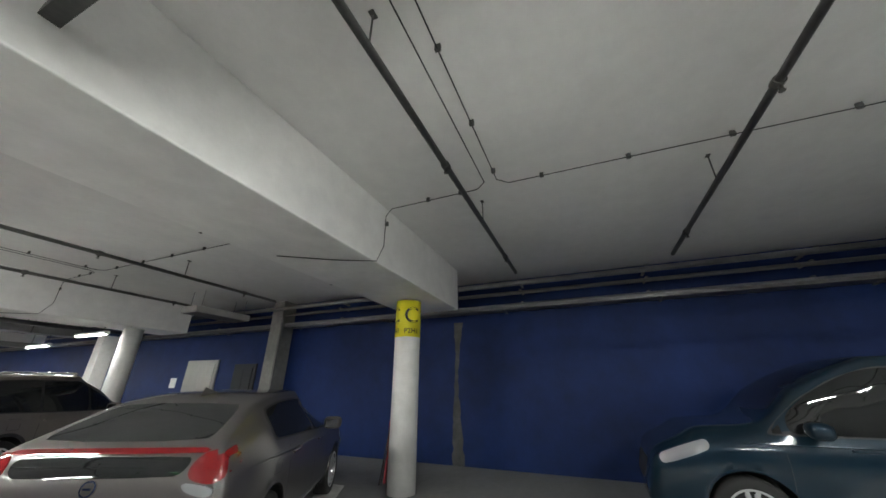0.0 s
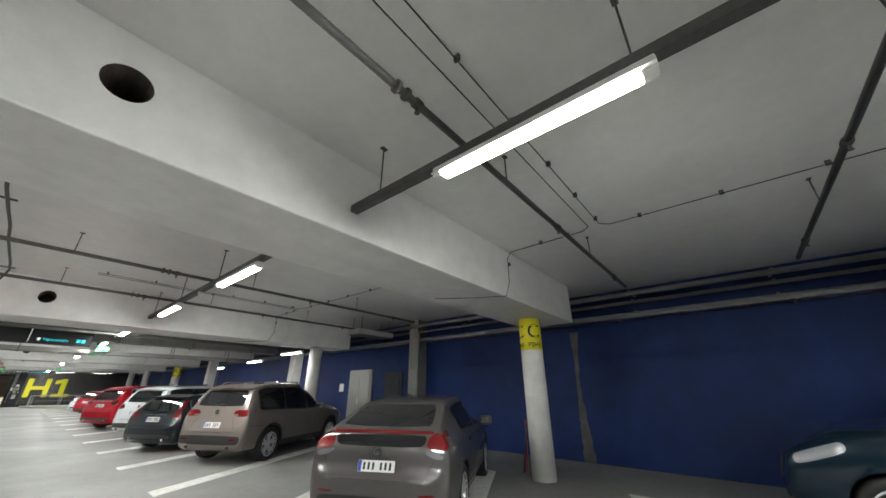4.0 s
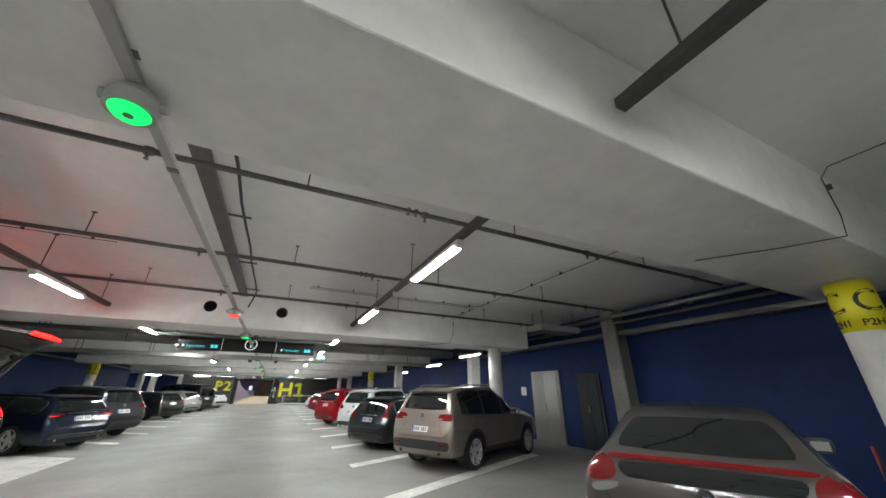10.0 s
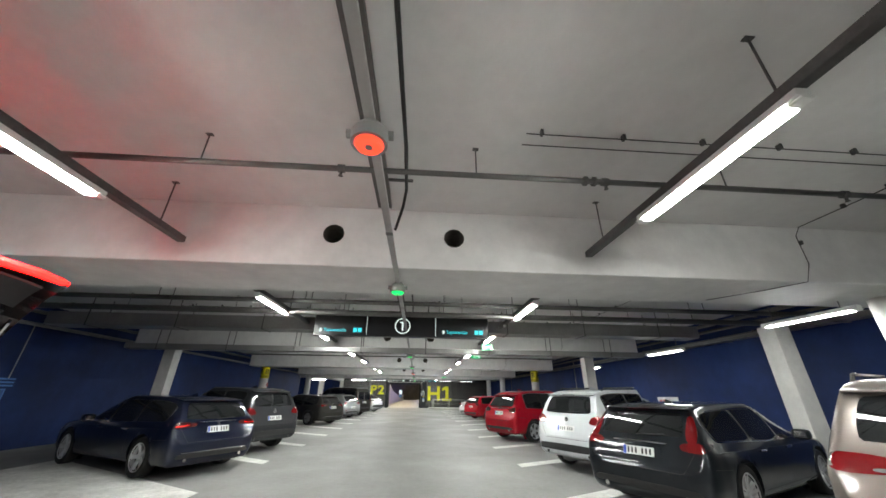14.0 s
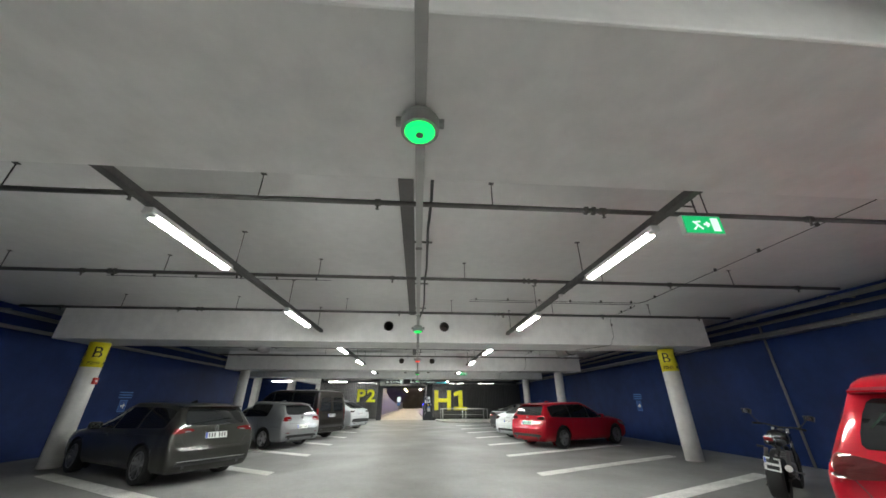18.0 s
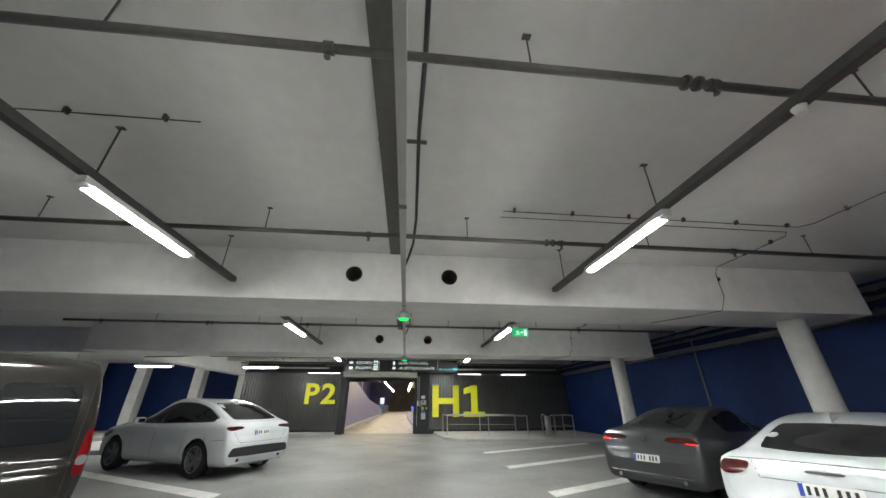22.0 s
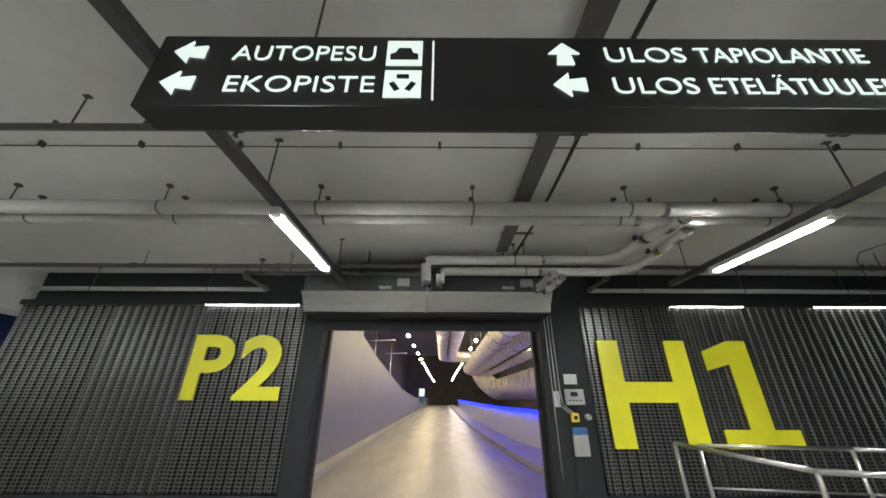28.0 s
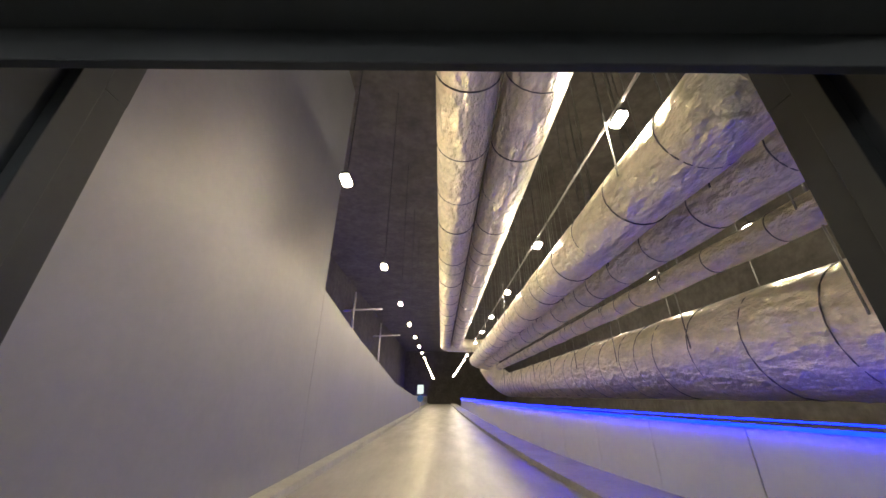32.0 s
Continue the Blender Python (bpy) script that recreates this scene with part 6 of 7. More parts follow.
    part("grille", sh.plate([(-0.45 * w, 0.28 * H), (0.45 * w, 0.28 * H), (0.5 * w, 0.40 * H), (-0.5 * w, 0.40 * H)], 2, 0.006, 1, 3), M_TRIM, ob)
    # the tail, from its outlines
    plan = {"window": ("rear_window", M_GLASS, "dark tinted rear window"), "lamp": ("tail_lamp", M_TAIL, "red tail lamp"), "dark_lamp": ("tail_lamp", M_TAILDARK, "dark red tail lamp"), "lit_lamp": ("tail_lamp", M_TAILON, "lit red tail lamp"),
            "white": ("reversing_lamp", M_HEAD, "clear reversing lamp"), "panel": ("rear_panel", M_GLASS, "dark glass panel"), "black": ("lower_bumper", M_TRIM, "black lower bumper"), "chrome": ("chrome_strip", M_CHROME, "chrome strip"),
            "recess": ("plate_recess", material, ""), "paint": ("tailgate_lip", material, ""), "reflector": ("reflector", M_TAIL, "red reflector")}
    level = {"window": 0.005, "lamp": 0.012, "dark_lamp": 0.012, "lit_lamp": 0.012, "white": 0.016, "panel": 0.006, "black": 0.010, "chrome": 0.016, "recess": 0.003, "paint": 0.022, "reflector": 0.016}
    for what, poly, *both in rear["shapes"]:
        nm, m, lb = plan[what]
        poly = [(q * w, z) for q, z in poly]
        for pp in ((poly, mirrored(poly)) if both else (poly,)):
            part(nm, sh.plate(pp, 0, level[what], 2, 5, 0.24 if "lamp" in nm else 9.0), m, ob, lb, smooth=True)
    for poly in rear.get("side_lamps", ()):
        for s in (-1, 1):
            part("side_lamp", sh.plate(poly, s, 0.011, 2, 4), rear.get("side_mat", M_TAIL), ob, "red lamp round the corner", smooth=True)
    for line in rear.get("seams", ()):
        part("tailgate_seam", sh.strip([(q * w, z) for q, z in line], 0), M_TRIM, ob)
    pz = rear["plate"]
    if pz:
        p0, p1 = sh.hit(0, pz + 0.05, 0), sh.hit(0, pz - 0.05, 0)
        tilt = math.degrees(math.atan2(p0.x - p1.x, 0.1))
        pl = part("number_plate", box(-0.008, 0.0, -0.221, 0.221, -0.056, 0.056), M_PLATE, ob, "white number plate with dark bars")
        pl.matrix_local = pose(min(p0.x, p1.x) * 0.5 + max(p0.x, p1.x) * 0.5 - 0.012, 0, pz, 0, min(tilt, 25), 0)
        part("band", box(-0.0105, -0.0085, 0.18, 0.218, -0.053, 0.053), M_PLATEB, pl, "blue band")
        for yy in (0.145, 0.09, 0.035, -0.06, -0.115, -0.17):
            part("bar", box(-0.0105, -0.0085, yy - 0.013, yy + 0.013, -0.036, 0.036), M_BLACK, pl, "dark bar of writing")
    if rear.get("badge"):
        bz, br = rear["badge"]
        p = sh.hit(0, bz, 0)
        bd = part("emblem", tube((0.01, 0, 0), (-0.014, 0, 0), br, 20), M_CHROME, ob, "round chrome emblem", smooth=False)
        bd.matrix_local = pose(p.x, 0, bz, 0, 10, 0)
        part("emblem_field", tube((-0.0145, 0, 0), (-0.0165, 0, 0), br * 0.78, 20), M_TRIM, bd)
        part("emblem_bar", box(-0.020, -0.017, -br * 0.5, br * 0.5, -br * 0.12, br * 0.12), M_CHROME, bd)
    if rear.get("wiper"):
        z = rear["wiper"]
        p = sh.hit(0, z, 0)
        part("wiper", bent([(p.x - 0.02, 0.03, z), (p.x - 0.028, -0.1, z + 0.012), ((sh.hit(-0.36, z + 0.02, 0) or p).x - 0.015, -0.36, z + 0.02)], 0.009, 6), M_TRIM, ob)
    if rear.get("spoiler"):
        z = rear["spoiler"]
        bm = bmesh.new()
        pr = []
        for k in range(-6, 7):
            q = k / 6 * w * 0.70
            p = sh.hit(q, z - 0.015, 0)
            t = sh.hit(q, z + 0.03, 0) or Vector((p.x + 0.3, q, z + 0.02))
            pr.append([bm.verts.new(v) for v in ((p.x + 0.02, q, p.z - 0.012), (p.x - 0.085, q, p.z + 0.006), (p.x - 0.088, q, p.z + 0.020), (min(t.x, p.x + 0.25) + 0.06, q, t.z + 0.012))])
        for c, d in zip(pr, pr[1:]):
            for j in range(3):
                bm.faces.new((c[j], c[j + 1], d[j + 1], d[j]))
        bm.faces.new(pr[0])
        bm.faces.new(pr[-1][::-1])
        bmesh.ops.recalc_face_normals(bm, faces=bm.faces[:])
        sp = part("spoiler", bm, material, ob)
        p = sh.hit(0, z - 0.015, 0)
        part("brake_lamp", box(p.x - 0.093, p.x - 0.0885, -0.17, 0.17, p.z + 0.007, p.z + 0.019), M_TAILDARK, sp, "slim brake lamp")
    zt = sh.top(1.25)
    bm = bmesh.new()
    fin = [bm.verts.new((p, q, sh.top(p) - 0.01)) for p, q in ((1.30, 0.034), (1.30, -0.034), (1.02, 0))] + [bm.verts.new((1.08, 0, zt + 0.055))]
    for f in ((0, 1, 2), (0, 1, 3), (1, 2, 3), (0, 2, 3)):
        bm.faces.new([fin[k] for k in f])
    bmesh.ops.recalc_face_normals(bm, faces=bm.faces[:])
    part("antenna_fin", bm, material, ob)
    if rails:
        for s in (-1, 1):
            part("roof_rail", bent([(0.62, s * w * 0.66, sh.top(0.62) - 0.04), (0.75, s * w * 0.665, sh.top(0.75) + 0.025), (0.5 * L - 0.2, s * w * 0.665, H + 0.022), (xw - 1.15, s * w * 0.665, sh.top(xw - 1.15) + 0.015), (xw - 1.02, s * w * 0.665, sh.top(xw - 1.02) - 0.04)], 0.017), rails, ob, smooth=True)
    for s in (-1, 1):
        part("exhaust", tube((-0.012, s * w * 0.6, 0.215 * H), (0.12, s * w * 0.6, 0.215 * H), 0.032, 12), M_CHROME if chrome else M_TRIM, ob)
    # wheel housings and wheels
    for wx in wheels:
        for s in (-1, 1):
            bm = bmesh.new()
            n = 20
            rim_pts = [(wx + R * 1.005 * math.cos(math.pi * (-0.10 + 1.20 * k / n)), r + R * 1.005 * math.sin(math.pi * (-0.10 + 1.20 * k / n))) for k in range(n + 1)]
            yo = [abs((sh.hit(a, c, s) or Vector((0, w * 0.97, 0))).y) for a, c in rim_pts]
            A = [bm.verts.new((a, s * (q - 0.004), c)) for (a, c), q in zip(rim_pts, yo)]
            B = [bm.verts.new((a, s * w * 0.56, c)) for a, c in rim_pts]
            for k in range(n):
                bm.faces.new((A[k], A[k + 1], B[k + 1], B[k]))
            bm.faces.new([bm.verts.new(v.co) for v in B])
            bmesh.ops.recalc_face_normals(bm, faces=bm.faces[:])
            part("wheel_arch", bm, M_TRIM, ob, "black wheel housing")
            lip = bmesh.new()
            wid = 0.045 if cladding else 0.016
            prev = None
            for (a, c), q in zip(rim_pts, yo):
                da, dc = (a - wx) / R, (c - r) / R
                oo = abs((sh.hit(a + da * wid, c + dc * wid, s) or Vector((0, q, 0))).y)
                row = [lip.verts.new((a, s * (q - 0.03), c)), lip.verts.new((a, s * (q + 0.008), c)), lip.verts.new((a + da * wid, s * (oo + 0.006), c + dc * wid)), lip.verts.new((a + da * wid, s * (oo - 0.01), c + dc * wid))]
                if prev and c > 0.24:
                    for j in range(3):
                        lip.faces.new((prev[j], prev[j + 1], row[j + 1], row[j]))
                prev = row
            bmesh.ops.recalc_face_normals(lip, faces=lip.faces[:])
            part("arch_lip", lip, M_TRIM if cladding else material, ob)
            wheel(ob, wx, s * (w - 0.125), r, s, rim or M_RIM, spokes)
    return ob, sh

P_BROWN = paint("brown_grey_metallic", (0.115, 0.106, 0.104), 0.6)
P_BEIGE = paint("beige_metallic", (0.22, 0.192, 0.172), 0.55)
P_NAVY = paint("dark_blue_metallic", (0.012, 0.015, 0.019), 0.3)
P_NIGHT = paint("deep_blue_metallic", (0.005, 0.008, 0.024), 0.3)
P_WHITE = paint("white_gloss", (0.56, 0.585, 0.60), 0.0)
P_RED = paint("bright_red_gloss", (0.34, 0.006, 0.016), 0.05)
P_GREY = paint("dark_grey_metallic", (0.035, 0.037, 0.040), 0.4)
P_BLACK = paint("black_gloss", (0.010, 0.010, 0.011), 0.2)
P_VAN = paint("brown_black_metallic", (0.022, 0.020, 0.018), 0.35)
P_SILVER = paint("silver_metallic", (0.27, 0.28, 0.29), 0.6)
P_BRONZE = paint("grey_bronze_metallic", (0.034, 0.034, 0.030), 0.5)
# Grey paint set darker to carry the shade on this car.
P_MID = paint("shaded_grey_metallic", (0.085, 0.087, 0.092), 0.5)
P_TEAL = paint("dark_teal_gloss", (0.006, 0.018, 0.030), 0.2)



def frame4(a, z0, c, z1):
    """A trapezoid, a wide below and c wide above."""
    return [(-a, z0), (a, z0), (c, z1), (-c, z1)]


def seam(z0, z1, a=0.62, c=0.80):
    return [(-c, z1), (-a, z0), (a, z0), (c, z1)]


R_BAND = dict(plate=0.73, badge=(0.865, 0.048), seams=[seam(0.60, 0.86)], shapes=[
    ("window", frame4(0.68, 1.115, 0.58, 1.345)), ("panel", frame4(0.60, 0.92, 0.66, 1.035)), ("lamp", frame4(0.74, 1.05, 0.72, 1.082)),
    ("lamp", [(0.64, 0.91), (0.90, 0.87), (0.965, 0.98), (0.93, 1.085), (0.69, 1.06)], 1), ("white", [(0.66, 0.845), (0.86, 0.80), (0.90, 0.86), (0.64, 0.90)], 1),
    ("recess", frame4(0.36, 0.655, 0.34, 0.81)), ("black", frame4(0.80, 0.34, 0.76, 0.45)), ("reflector", [(0.58, 0.47), (0.78, 0.48), (0.78, 0.50), (0.58, 0.49)], 1)])
R_RAILED = dict(plate=0.80, badge=(1.06, 0.058), spoiler=1.55, wiper=1.20, seams=[seam(0.66, 0.95, 0.70, 0.52)], shapes=[
    ("window", frame4(0.70, 1.18, 0.61, 1.52)), ("lamp", [(0.50, 0.985), (0.92, 0.965), (0.965, 1.115), (0.53, 1.105)], 1), ("white", [(0.50, 1.0), (0.66, 0.995), (0.66, 1.02), (0.5, 1.022)], 1),
    ("black", frame4(0.86, 0.42, 0.88, 0.60)), ("reflector", [(0.6, 0.51), (0.80, 0.52), (0.80, 0.55), (0.6, 0.54)], 1), ("recess", frame4(0.32, 0.735, 0.32, 0.865))])
R_TALL = dict(plate=0.78, badge=None, spoiler=1.33, wiper=0.99, seams=[seam(0.58, 0.84)], shapes=[
    ("window", frame4(0.66, 0.985, 0.60, 1.29)), ("lamp", [(0.60, 0.84), (0.93, 0.82), (0.955, 0.95), (0.62, 0.93)], 1), ("lamp", [(0.69, 0.93), (0.86, 0.93), (0.74, 1.25), (0.68, 1.25)], 1),
    ("chrome", frame4(0.42, 0.895, 0.42, 0.91)), ("recess", frame4(0.34, 0.71, 0.34, 0.86)), ("black", frame4(0.82, 0.33, 0.78, 0.42))])
R_SUV = dict(plate=0.84, badge=(1.02, 0.05), spoiler=1.52, wiper=1.16, seams=[seam(0.64, 0.92)], shapes=[
    ("window", frame4(0.70, 1.14, 0.60, 1.49)), ("lamp", [(0.62, 0.95), (0.92, 0.93), (0.965, 1.12), (0.72, 1.10)], 1), ("black", frame4(0.86, 0.40, 0.84, 0.54)), ("recess", frame4(0.34, 0.77, 0.34, 0.92))])
R_PEOPLE = dict(plate=0.90, badge=(1.07, 0.06), spoiler=1.51, wiper=1.13, seams=[seam(0.66, 0.94)], shapes=[
    ("window", frame4(0.73, 1.12, 0.62, 1.47)), ("dark_lamp", [(0.56, 0.965), (0.93, 0.93), (0.965, 1.12), (0.60, 1.06)], 1), ("chrome", frame4(0.58, 1.062, 0.58, 1.088)), ("recess", frame4(0.34, 0.83, 0.34, 0.975)), ("black", frame4(0.80, 0.38, 0.76, 0.46))])
R_ESTATE = dict(plate=0.78, badge=(0.955, 0.035), spoiler=1.37, wiper=1.035, seams=[seam(0.60, 0.86)], shapes=[
    ("window", frame4(0.73, 1.02, 0.62, 1.33)), ("dark_lamp", [(0.54, 0.905), (0.93, 0.875), (0.96, 0.99), (0.58, 0.965)], 1), ("recess", frame4(0.34, 0.71, 0.34, 0.86)), ("black", frame4(0.78, 0.35, 0.74, 0.44)), ("reflector", [(0.62, 0.49), (0.80, 0.50), (0.80, 0.52), (0.62, 0.51)], 1)])
R_COUPE = dict(plate=0.70, badge=None, seams=[[(-0.84, 0.915), (-0.4, 0.925), (0.4, 0.925), (0.84, 0.915)], seam(0.76, 0.90, 0.55, 0.60)], shapes=[
    ("window", frame4(0.60, 1.0, 0.50, 1.25)), ("dark_lamp", [(0.68, 0.78), (0.92, 0.75), (0.955, 0.90), (0.60, 0.90)], 1), ("chrome", frame4(0.15, 0.842, 0.15, 0.862)), ("recess", frame4(0.30, 0.64, 0.30, 0.765)), ("black", frame4(0.72, 0.33, 0.66, 0.42))])
R_SALOON = dict(plate=0.60, badge=(0.90, 0.048), seams=[seam(0.70, 0.95, 0.78, 0.80)], shapes=[
    ("window", frame4(0.60, 1.06, 0.50, 1.31)), ("dark_lamp", [(0.36, 0.87), (0.92, 0.835), (0.96, 0.945), (0.42, 0.94)], 1), ("lit_lamp", [(0.72, 0.853), (0.91, 0.846), (0.92, 0.862), (0.74, 0.87)], 1), ("chrome", frame4(0.78, 0.36, 0.78, 0.382)),
    ("recess", frame4(0.32, 0.535, 0.32, 0.665))])
R_SLIM = dict(plate=0.80, badge=(0.90, 0.03), spoiler=1.33, wiper=0.98, seams=[seam(0.60, 0.86)], shapes=[
    ("window", frame4(0.70, 0.985, 0.60, 1.29)), ("dark_lamp", [(0.46, 0.87), (0.93, 0.845), (0.96, 0.955), (0.50, 0.94)], 1), ("lit_lamp", [(0.62, 0.885), (0.90, 0.872), (0.905, 0.884), (0.63, 0.897)], 1), ("chrome", frame4(0.44, 0.935, 0.44, 0.947)), ("recess", frame4(0.34, 0.73, 0.34, 0.87)), ("black", frame4(0.80, 0.33, 0.76, 0.42)), ("chrome", frame4(0.72, 0.425, 0.72, 0.438))])
R_BRONZE = dict(plate=0.82, badge=(0.945, 0.045), spoiler=1.35, wiper=1.0, seams=[seam(0.62, 0.88)], shapes=[
    ("window", frame4(0.70, 1.005, 0.60, 1.31)), ("lamp", [(0.48, 0.91), (0.93, 0.865), (0.96, 0.985), (0.52, 0.955)], 1), ("white", [(0.56, 0.905), (0.70, 0.893), (0.70, 0.915), (0.56, 0.925)], 1), ("recess", frame4(0.34, 0.75, 0.34, 0.89)), ("chrome", frame4(0.76, 0.40, 0.76, 0.415)), ("black", frame4(0.80, 0.33, 0.76, 0.395))])
R_HATCH = dict(plate=0.66, badge=(0.955, 0.055), spoiler=1.37, wiper=1.04, seams=[seam(0.76, 0.86, 0.56, 0.58)], shapes=[
    ("window", frame4(0.72, 1.035, 0.62, 1.34)), ("lamp", [(0.52, 0.86), (0.92, 0.835), (0.955, 0.985), (0.56, 0.99)], 1), ("white", [(0.56, 0.875), (0.74, 0.87), (0.74, 0.905), (0.56, 0.91)], 1), ("black", frame4(0.76, 0.34, 0.72, 0.42)), ("reflector", [(0.62, 0.47), (0.78, 0.48), (0.78, 0.50), (0.62, 0.49)], 1)])
R_VAN = dict(plate=0.93, badge=None, seams=[[(0, 0.62), (0, 1.74)], [(-0.88, 0.62), (0.88, 0.62)], [(-0.80, 0.64), (-0.80, 1.70)], [(0.80, 0.64), (0.80, 1.70)]], shapes=[
    ("window", [(0.07, 1.10), (0.74, 1.10), (0.70, 1.66), (0.07, 1.66)], 1), ("lamp", [(0.83, 0.78), (0.95, 0.78), (0.94, 1.22), (0.86, 1.22)], 1), ("white", [(0.84, 0.88), (0.945, 0.88), (0.945, 0.97), (0.845, 0.97)], 1), ("recess", frame4(0.34, 0.86, 0.34, 1.0)), ("black", frame4(0.90, 0.48, 0.86, 0.58))])
R_CROSS = dict(plate=0.86, badge=None, seams=[seam(0.68, 0.92)], shapes=[
    ("window", frame4(0.66, 1.13, 0.56, 1.50)), ("dark_lamp", [(0.50, 0.965), (0.92, 0.915), (0.955, 1.01), (0.58, 1.01)], 1), ("recess", frame4(0.30, 0.80, 0.30, 0.92)), ("black", frame4(0.88, 0.41, 0.80, 0.60))])
R_OPEN = dict(plate=None, seams=[[(-0.80, 0.74), (0.80, 0.74)]], shapes=[
    ("lit_lamp", [(0.775, 1.12), (0.92, 1.10), (0.955, 1.24), (0.785, 1.25)], 1), ("black", frame4(0.86, 0.42, 0.84, 0.54)), ("chrome", [(0.50, 0.46), (0.80, 0.46), (0.76, 0.53), (0.54, 0.53)], 1), ("reflector", [(0.66, 0.62), (0.86, 0.64), (0.86, 0.66), (0.66, 0.64)], 1)])

# right side, noses to the wall
car("brown-grey five-door hatchback with a red lamp band", "liftback", 4.3, 1.77, 1.46, P_BROWN, 4.40, -49.2, 27, R_BAND, r=0.32, spokes=10)
car("beige metallic compact sport utility car with roof rails", "suv", 4.43, 1.81, 1.70, P_BEIGE, 4.58, -43.3, 27, R_RAILED, rails=M_CHROME, cladding=True, r=0.35)
car("dark grey-blue estate car with tall tail lamps", "estate", 4.76, 1.85, 1.43, P_NAVY, 4.15, -40.1, 27, R_TALL, chrome=True, r=0.34)
car("white sport utility car with roof rails", "suv", 4.22, 1.80, 1.67, P_WHITE, 4.25, -37.35, 27, R_SUV, rails=M_TRIM, r=0.33)
car("bright red compact people carrier with a chrome strip", "mpv", 4.66, 1.88, 1.70, P_RED, 4.0, -31.85, 26, R_PEOPLE, chrome=True, r=0.34, spokes=5)
car("bright red estate car with dark glass", "estate", 4.67, 1.82, 1.48, P_RED, 4.65, -20.35, 26, R_ESTATE, r=0.33, rim=M_RIMGREY)
car("white coupe with dark red corner lamps", "coupe", 4.18, 1.84, 1.36, P_WHITE, 4.65, -17.5, 26, R_COUPE, r=0.34, spokes=5)
car("mid grey four-door coupe with slim dark red lamps", "sedan", 4.69, 1.83, 1.43, P_MID, 5.0, -14.4, 26, R_SALOON, chrome=True, r=0.33)
car("dark teal boxy car beside the blue wall", "van", 4.0, 1.84, 1.80, P_TEAL, 8.4, -56.75, 88, R_VAN, r=0.34)
# left side, noses to the wall
car("dark blue estate car with slim red lamps", "estate", 4.76, 1.84, 1.43, P_NIGHT, -3.1, -37.3, 151, R_SLIM, chrome=True, r=0.34, spokes=5)
car("dark grey sport utility car", "suv", 4.5, 1.86, 1.66, P_GREY, -3.05, -34.5, 151, R_SUV, r=0.35)
car("bronze grey estate car", "estate", 4.65, 1.79, 1.45, P_BRONZE, -3.45, -25.5, 149, R_BRONZE, r=0.33, rim=M_RIMGREY)
car("silver five-door hatchback with red corner lamps", "hatch", 4.2, 1.78, 1.48, P_SILVER, -3.4, -19.95, 150, R_HATCH, r=0.31, spokes=5)
car("brown-black passenger van with two rear doors", "van", 4.9, 1.93, 1.98, P_VAN, -3.05, -17.1, 152, R_VAN, r=0.34, spokes=5)
car("white electric crossover car with a sloping tail", "fast", 4.75, 1.92, 1.62, P_WHITE, -2.65, -11.3, 153, R_CROSS, r=0.36, rim=M_RIMGREY)
bx, bsh = car("black sport utility car with its tailgate raised", "suv", 4.95, 1.98, 1.82, P_BLACK, -2.9, -42.9, 152, R_OPEN, r=0.37, hatch_open=True)

# boot space and raised tailgate of the black car
bm = bmesh.new()
q = [bm.verts.new(p) for p in ((0.14, -0.72, 0.82), (0.14, 0.72, 0.82), (0.40, 0.62, 1.60), (0.40, -0.62, 1.60), (1.25, -0.72, 0.80), (1.25, 0.72, 0.80), (1.25, 0.62, 1.60), (1.25, -0.62, 1.60))]
for f in ((0, 1, 5, 4), (4, 5, 6, 7), (0, 4, 7, 3), (1, 2, 6, 5), (3, 7, 6, 2)):
    bm.faces.new([q[i] for i in f])
part("boot_lining", bm, M_SEAT, bx, "dark boot lining")


def gate_line(t):
    """The raised tailgate in side view, hinge to tip."""
    return 0.46 - 0.92 * t, 1.74 + 0.76 * math.sin(t * 1.35) - 0.03 * t


def gate_sheet(t0, t1, width, drop, thick):
    bm = bmesh.new()
    rows = []
    for i in range(9):
        x, z = gate_line(t0 + (t1 - t0) * i / 8)
        ww = width + 0.10 * (t0 + (t1 - t0) * i / 8)
        rows.append([bm.verts.new((x - 0.05 * y * y * 0, y * ww, z - drop - 0.09 * y * y)) for y in (-1, -0.75, -0.5, -0.25, 0, 0.25, 0.5, 0.75, 1)])
    for a, b in zip(rows, rows[1:]):
        for k in range(8):
            bm.faces.new((a[k], a[k + 1], b[k + 1], b[k]))
    r = bmesh.ops.extrude_face_region(bm, geom=bm.faces[:])
    for v in r["geom"]:
        if isinstance(v, bmesh.types.BMVert):
            v.co.z -= thick
    bmesh.ops.recalc_face_normals(bm, faces=bm.faces[:])
    return bm


tg = part("tailgate", gate_sheet(0, 1, 0.70, 0, 0.06), P_BLACK, bx, "raised black tailgate")
part("window", gate_sheet(0.12, 0.58, 0.56, 0.061, 0.006), M_GLASS, tg, "dark tailgate window", smooth=True)
part("inner_panel", gate_sheet(0.64, 0.95, 0.58, 0.061, 0.02), M_SEAT, tg, "dark inner panel")
xt, zt = gate_line(1.0)
for s in (-1, 1):
    part("tail_lamp", bent([(xt + 0.03, s * 0.80, zt - 0.115), (xt - 0.005, s * 0.62, zt - 0.075), (xt - 0.012, s * 0.34, zt - 0.04)], 0.032, 8), M_BRAKE, tg, "lit red lamp bar")
    part("gas_strut", tube((0.36, s * 0.68, 1.52), (0.02, s * 0.70, gate_line(0.45)[1] - 0.14), 0.012, 8), M_CHROME, tg)
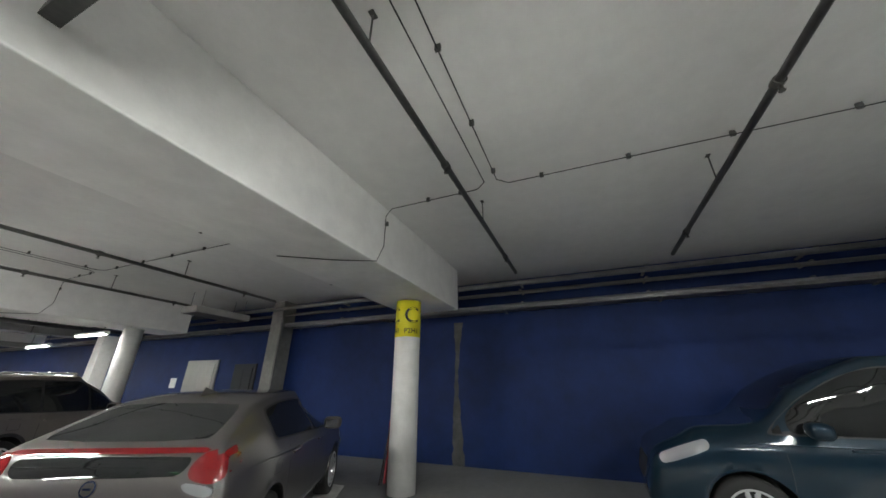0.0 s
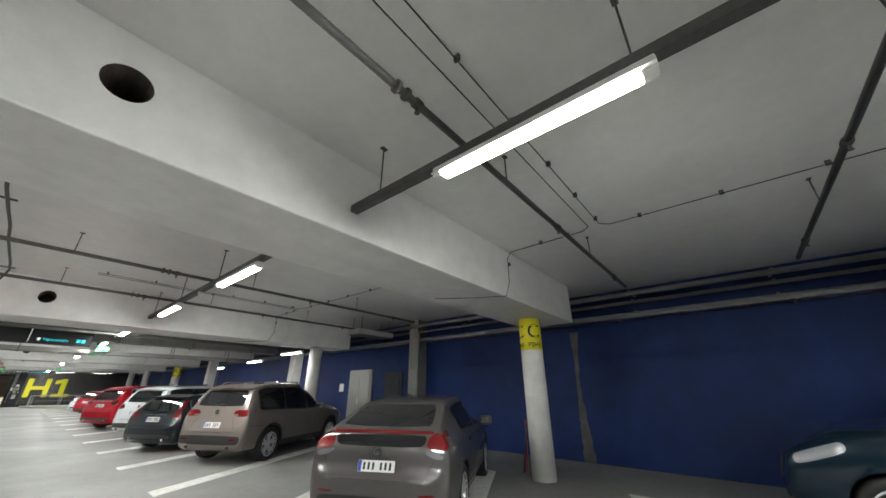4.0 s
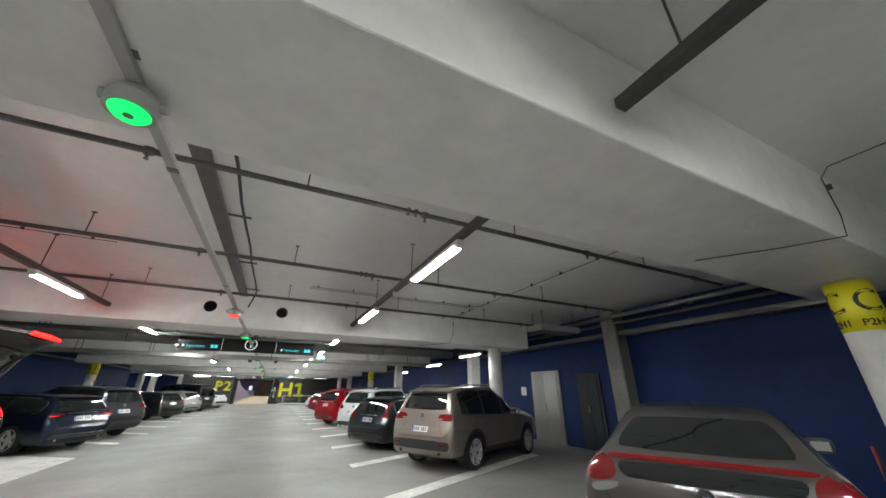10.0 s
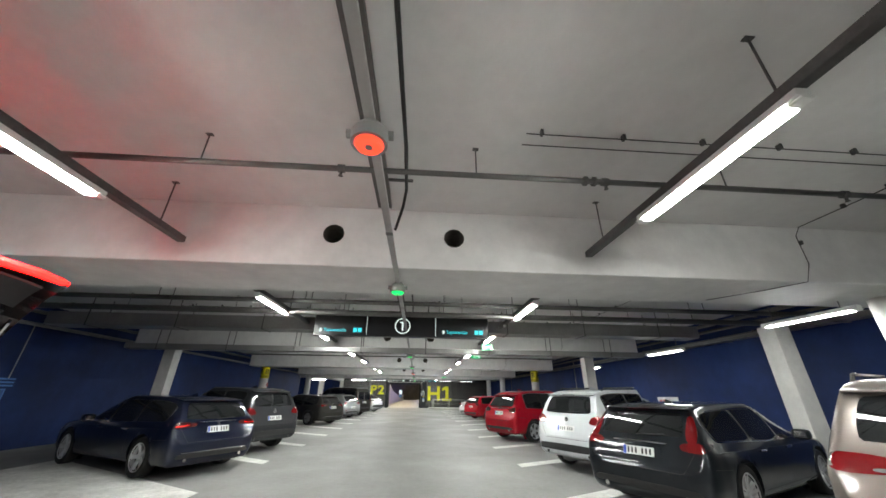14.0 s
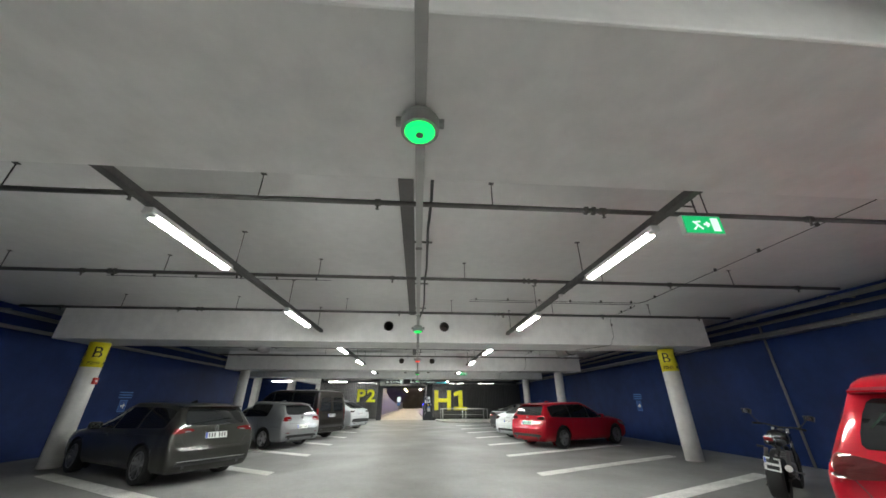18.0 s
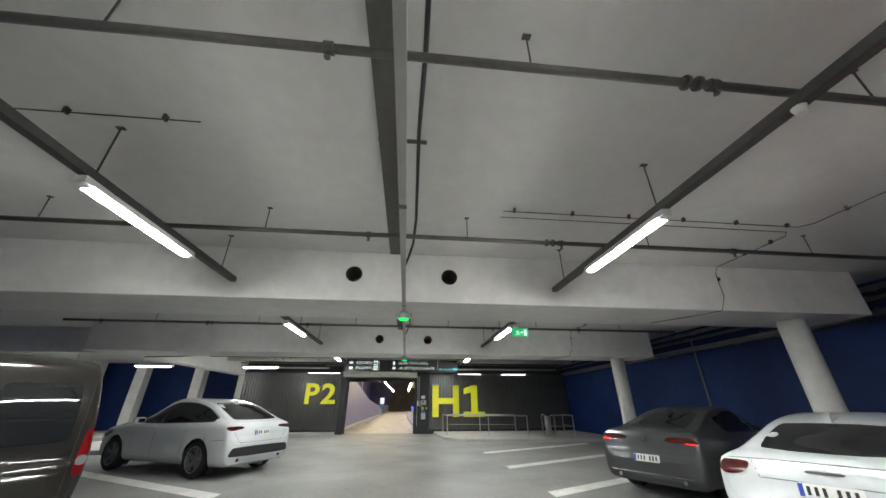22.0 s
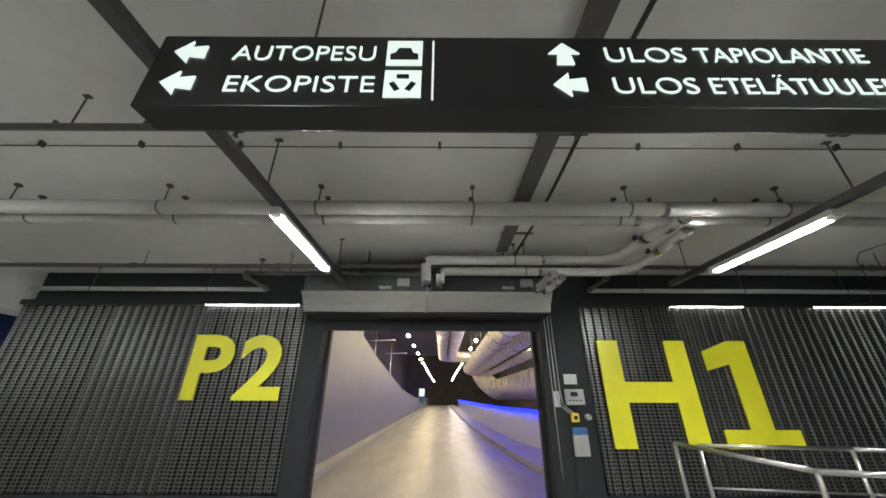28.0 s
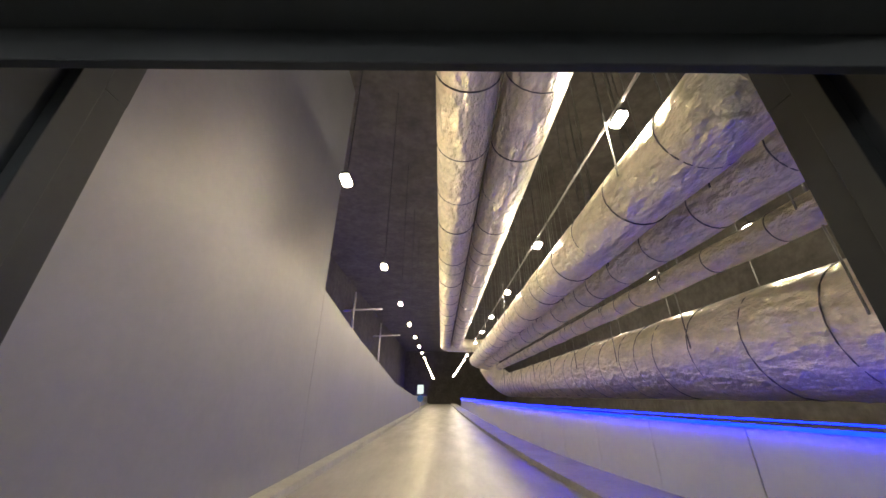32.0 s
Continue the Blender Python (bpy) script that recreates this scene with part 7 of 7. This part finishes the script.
part("chrome_bar", bent([(xt - 0.012, -0.30, zt - 0.04), (xt - 0.016, 0, zt - 0.03), (xt - 0.012, 0.30, zt - 0.04)], 0.02, 8), M_CHROME, tg)
part("handle_strip", box(xt + 0.16, xt + 0.22, -0.30, 0.30, zt - 0.115, zt - 0.095, 0.006), M_TRIM, tg)
for x, y, sx, sy, sz, rz in ((0.62, -0.30, 0.3, 0.42, 0.2, 8), (0.72, 0.30, 0.26, 0.34, 0.34, -12), (0.78, -0.50, 0.22, 0.28, 0.42, 5)):
    q = pose(-2.9, -42.9, 0, 0, 0, 152) @ Vector((x, y, 0.83))
    ob = thing("luggage", "pale soft bag in the open boot", "bag", "bags in the boot", loc=q, rz=152 + rz)
    part("bag", box(-sx / 2, sx / 2, -sy / 2, sy / 2, 0, sz, 0.06), M_LOAD, ob, smooth=True)
part("load_cover", box(0.32, 0.62, -0.66, 0.66, 1.26, 1.295, 0.01), M_LOAD, bx, "pale load cover")

# motorcycle on the right
mc = thing("motorcycle", "black naked motorcycle leaning on its stand", "motorcycle")
mc.matrix_world = pose(6.4, -27.7, 0, 0, 0, 36) @ pose(0, 0, 0, 8, 0, 0)
for x in (0.3, 1.70):
    wheel(mc, x, 0.0, 0.31, 1, M_RIMDARK, 5)
part("frame", bent([(0.62, 0, 0.42), (0.72, 0, 0.66), (1.0, 0, 0.80), (1.30, 0, 0.88), (1.38, 0, 0.80), (1.18, 0, 0.5), (1.05, 0, 0.30), (0.7, 0, 0.30)], 0.03, 8), M_TRIM, mc, smooth=True)
for s in (-1, 1):
    part("swing_arm", tube((0.3, s * 0.13, 0.31), (0.78, s * 0.11, 0.40), 0.026, 8), M_TRIM, mc, smooth=True)
    part("shock", tube((0.36, s * 0.15, 0.36), (0.58, s * 0.13, 0.70), 0.03, 10), M_STEEL, mc, smooth=True)
    part("fork", tube((1.36, s * 0.10, 1.0), (1.70, s * 0.10, 0.31), 0.026, 10), M_CHROME, mc, smooth=True)
    part("mirror", bent([(1.24, s * 0.36, 1.24), (1.25, s * 0.43, 1.25), (1.24, s * 0.50, 1.24)], 0.045, 10), M_TRIM, mc, smooth=True)
    part("mirror_glass", tube((1.195, s * 0.43, 1.245), (1.19, s * 0.43, 1.245), 0.04, 12), M_CHROME, mc)
    part("mirror_stem", tube((1.30, s * 0.28, 1.06), (1.25, s * 0.40, 1.22), 0.008, 6), M_TRIM, mc)
    part("grip", tube((1.26, s * 0.24, 1.05), (1.20, s * 0.36, 1.04), 0.02, 10), M_TYRE, mc, smooth=True)
    part("indicator", tube((0.12, s * 0.08, 0.76), (0.12, s * 0.17, 0.76), 0.018, 8), M_TRIM, mc)
    part("foot_peg", tube((0.82, s * 0.14, 0.38), (0.82, s * 0.27, 0.38), 0.014, 8), M_STEEL, mc)
part("engine", box(0.78, 1.16, -0.15, 0.15, 0.26, 0.50, 0.05), M_STEEL, mc, "metal engine block", smooth=True)
for k in range(5):
    part("cylinder_fin", box(0.98, 1.17, -0.13, 0.13, 0.505 + 0.034 * k, 0.522 + 0.034 * k, 0.005), M_STEEL, mc)
part("tank", box(0.86, 1.30, -0.15, 0.15, 0.76, 0.98, 0.085), P_BLACK, mc, smooth=True)
part("seat", box(0.40, 0.90, -0.12, 0.12, 0.77, 0.85, 0.035), M_TRIM, mc, smooth=True)
part("tail", bent([(0.50, 0, 0.80), (0.28, 0, 0.85), (0.12, 0, 0.90)], 0.065, 10), P_BLACK, mc, smooth=True)
part("tail_lamp", box(0.05, 0.075, -0.055, 0.055, 0.87, 0.92, 0.006), M_TAIL, mc)
part("mudguard", bent([(0.46, 0, 0.68), (0.25, 0, 0.70), (0.08, 0, 0.66), (0.02, 0, 0.56)], 0.035, 8), M_TRIM, mc, smooth=True)
part("front_mudguard", bent([(1.42, 0, 0.58), (1.62, 0, 0.66), (1.82, 0, 0.62), (1.95, 0, 0.52)], 0.04, 8), P_BLACK, mc, smooth=True)
np_ = part("number_plate", box(-0.006, 0.0, -0.10, 0.10, 0.0, 0.19), M_PLATE, mc, "white number plate with dark bars")
np_.matrix_local = pose(-0.005, 0, 0.44, 0, 12, 0)
for z in (0.02, 0.11):
    part("plate_bar", box(-0.009, -0.0065, -0.08, 0.07, z, z + 0.055), M_BLACK, np_)
part("plate_band", box(-0.009, -0.0065, 0.074, 0.096, 0.10, 0.18), M_PLATEB, np_, "blue band")
part("handlebar", bent([(1.20, -0.36, 1.04), (1.30, -0.2, 1.05), (1.36, 0, 1.02), (1.30, 0.2, 1.05), (1.20, 0.36, 1.04)], 0.013, 8), M_TRIM, mc, smooth=True)
part("head_lamp", tube((1.42, 0, 0.92), (1.54, 0, 0.90), 0.085, 16), M_HEAD, mc, smooth=True)
part("exhaust", tube((0.15, -0.17, 0.50), (0.70, -0.16, 0.36), 0.05, 14, 0.04), M_CHROME, mc, smooth=True)
part("exhaust_pipe", bent([(0.70, -0.16, 0.36), (0.95, -0.16, 0.26), (1.18, -0.12, 0.34), (1.20, -0.06, 0.52)], 0.022, 8), M_CHROME, mc, smooth=True)
part("side_stand", tube((0.9, 0.1, 0.3), (0.95, 0.28, 0.045), 0.014, 8), M_TRIM, mc)
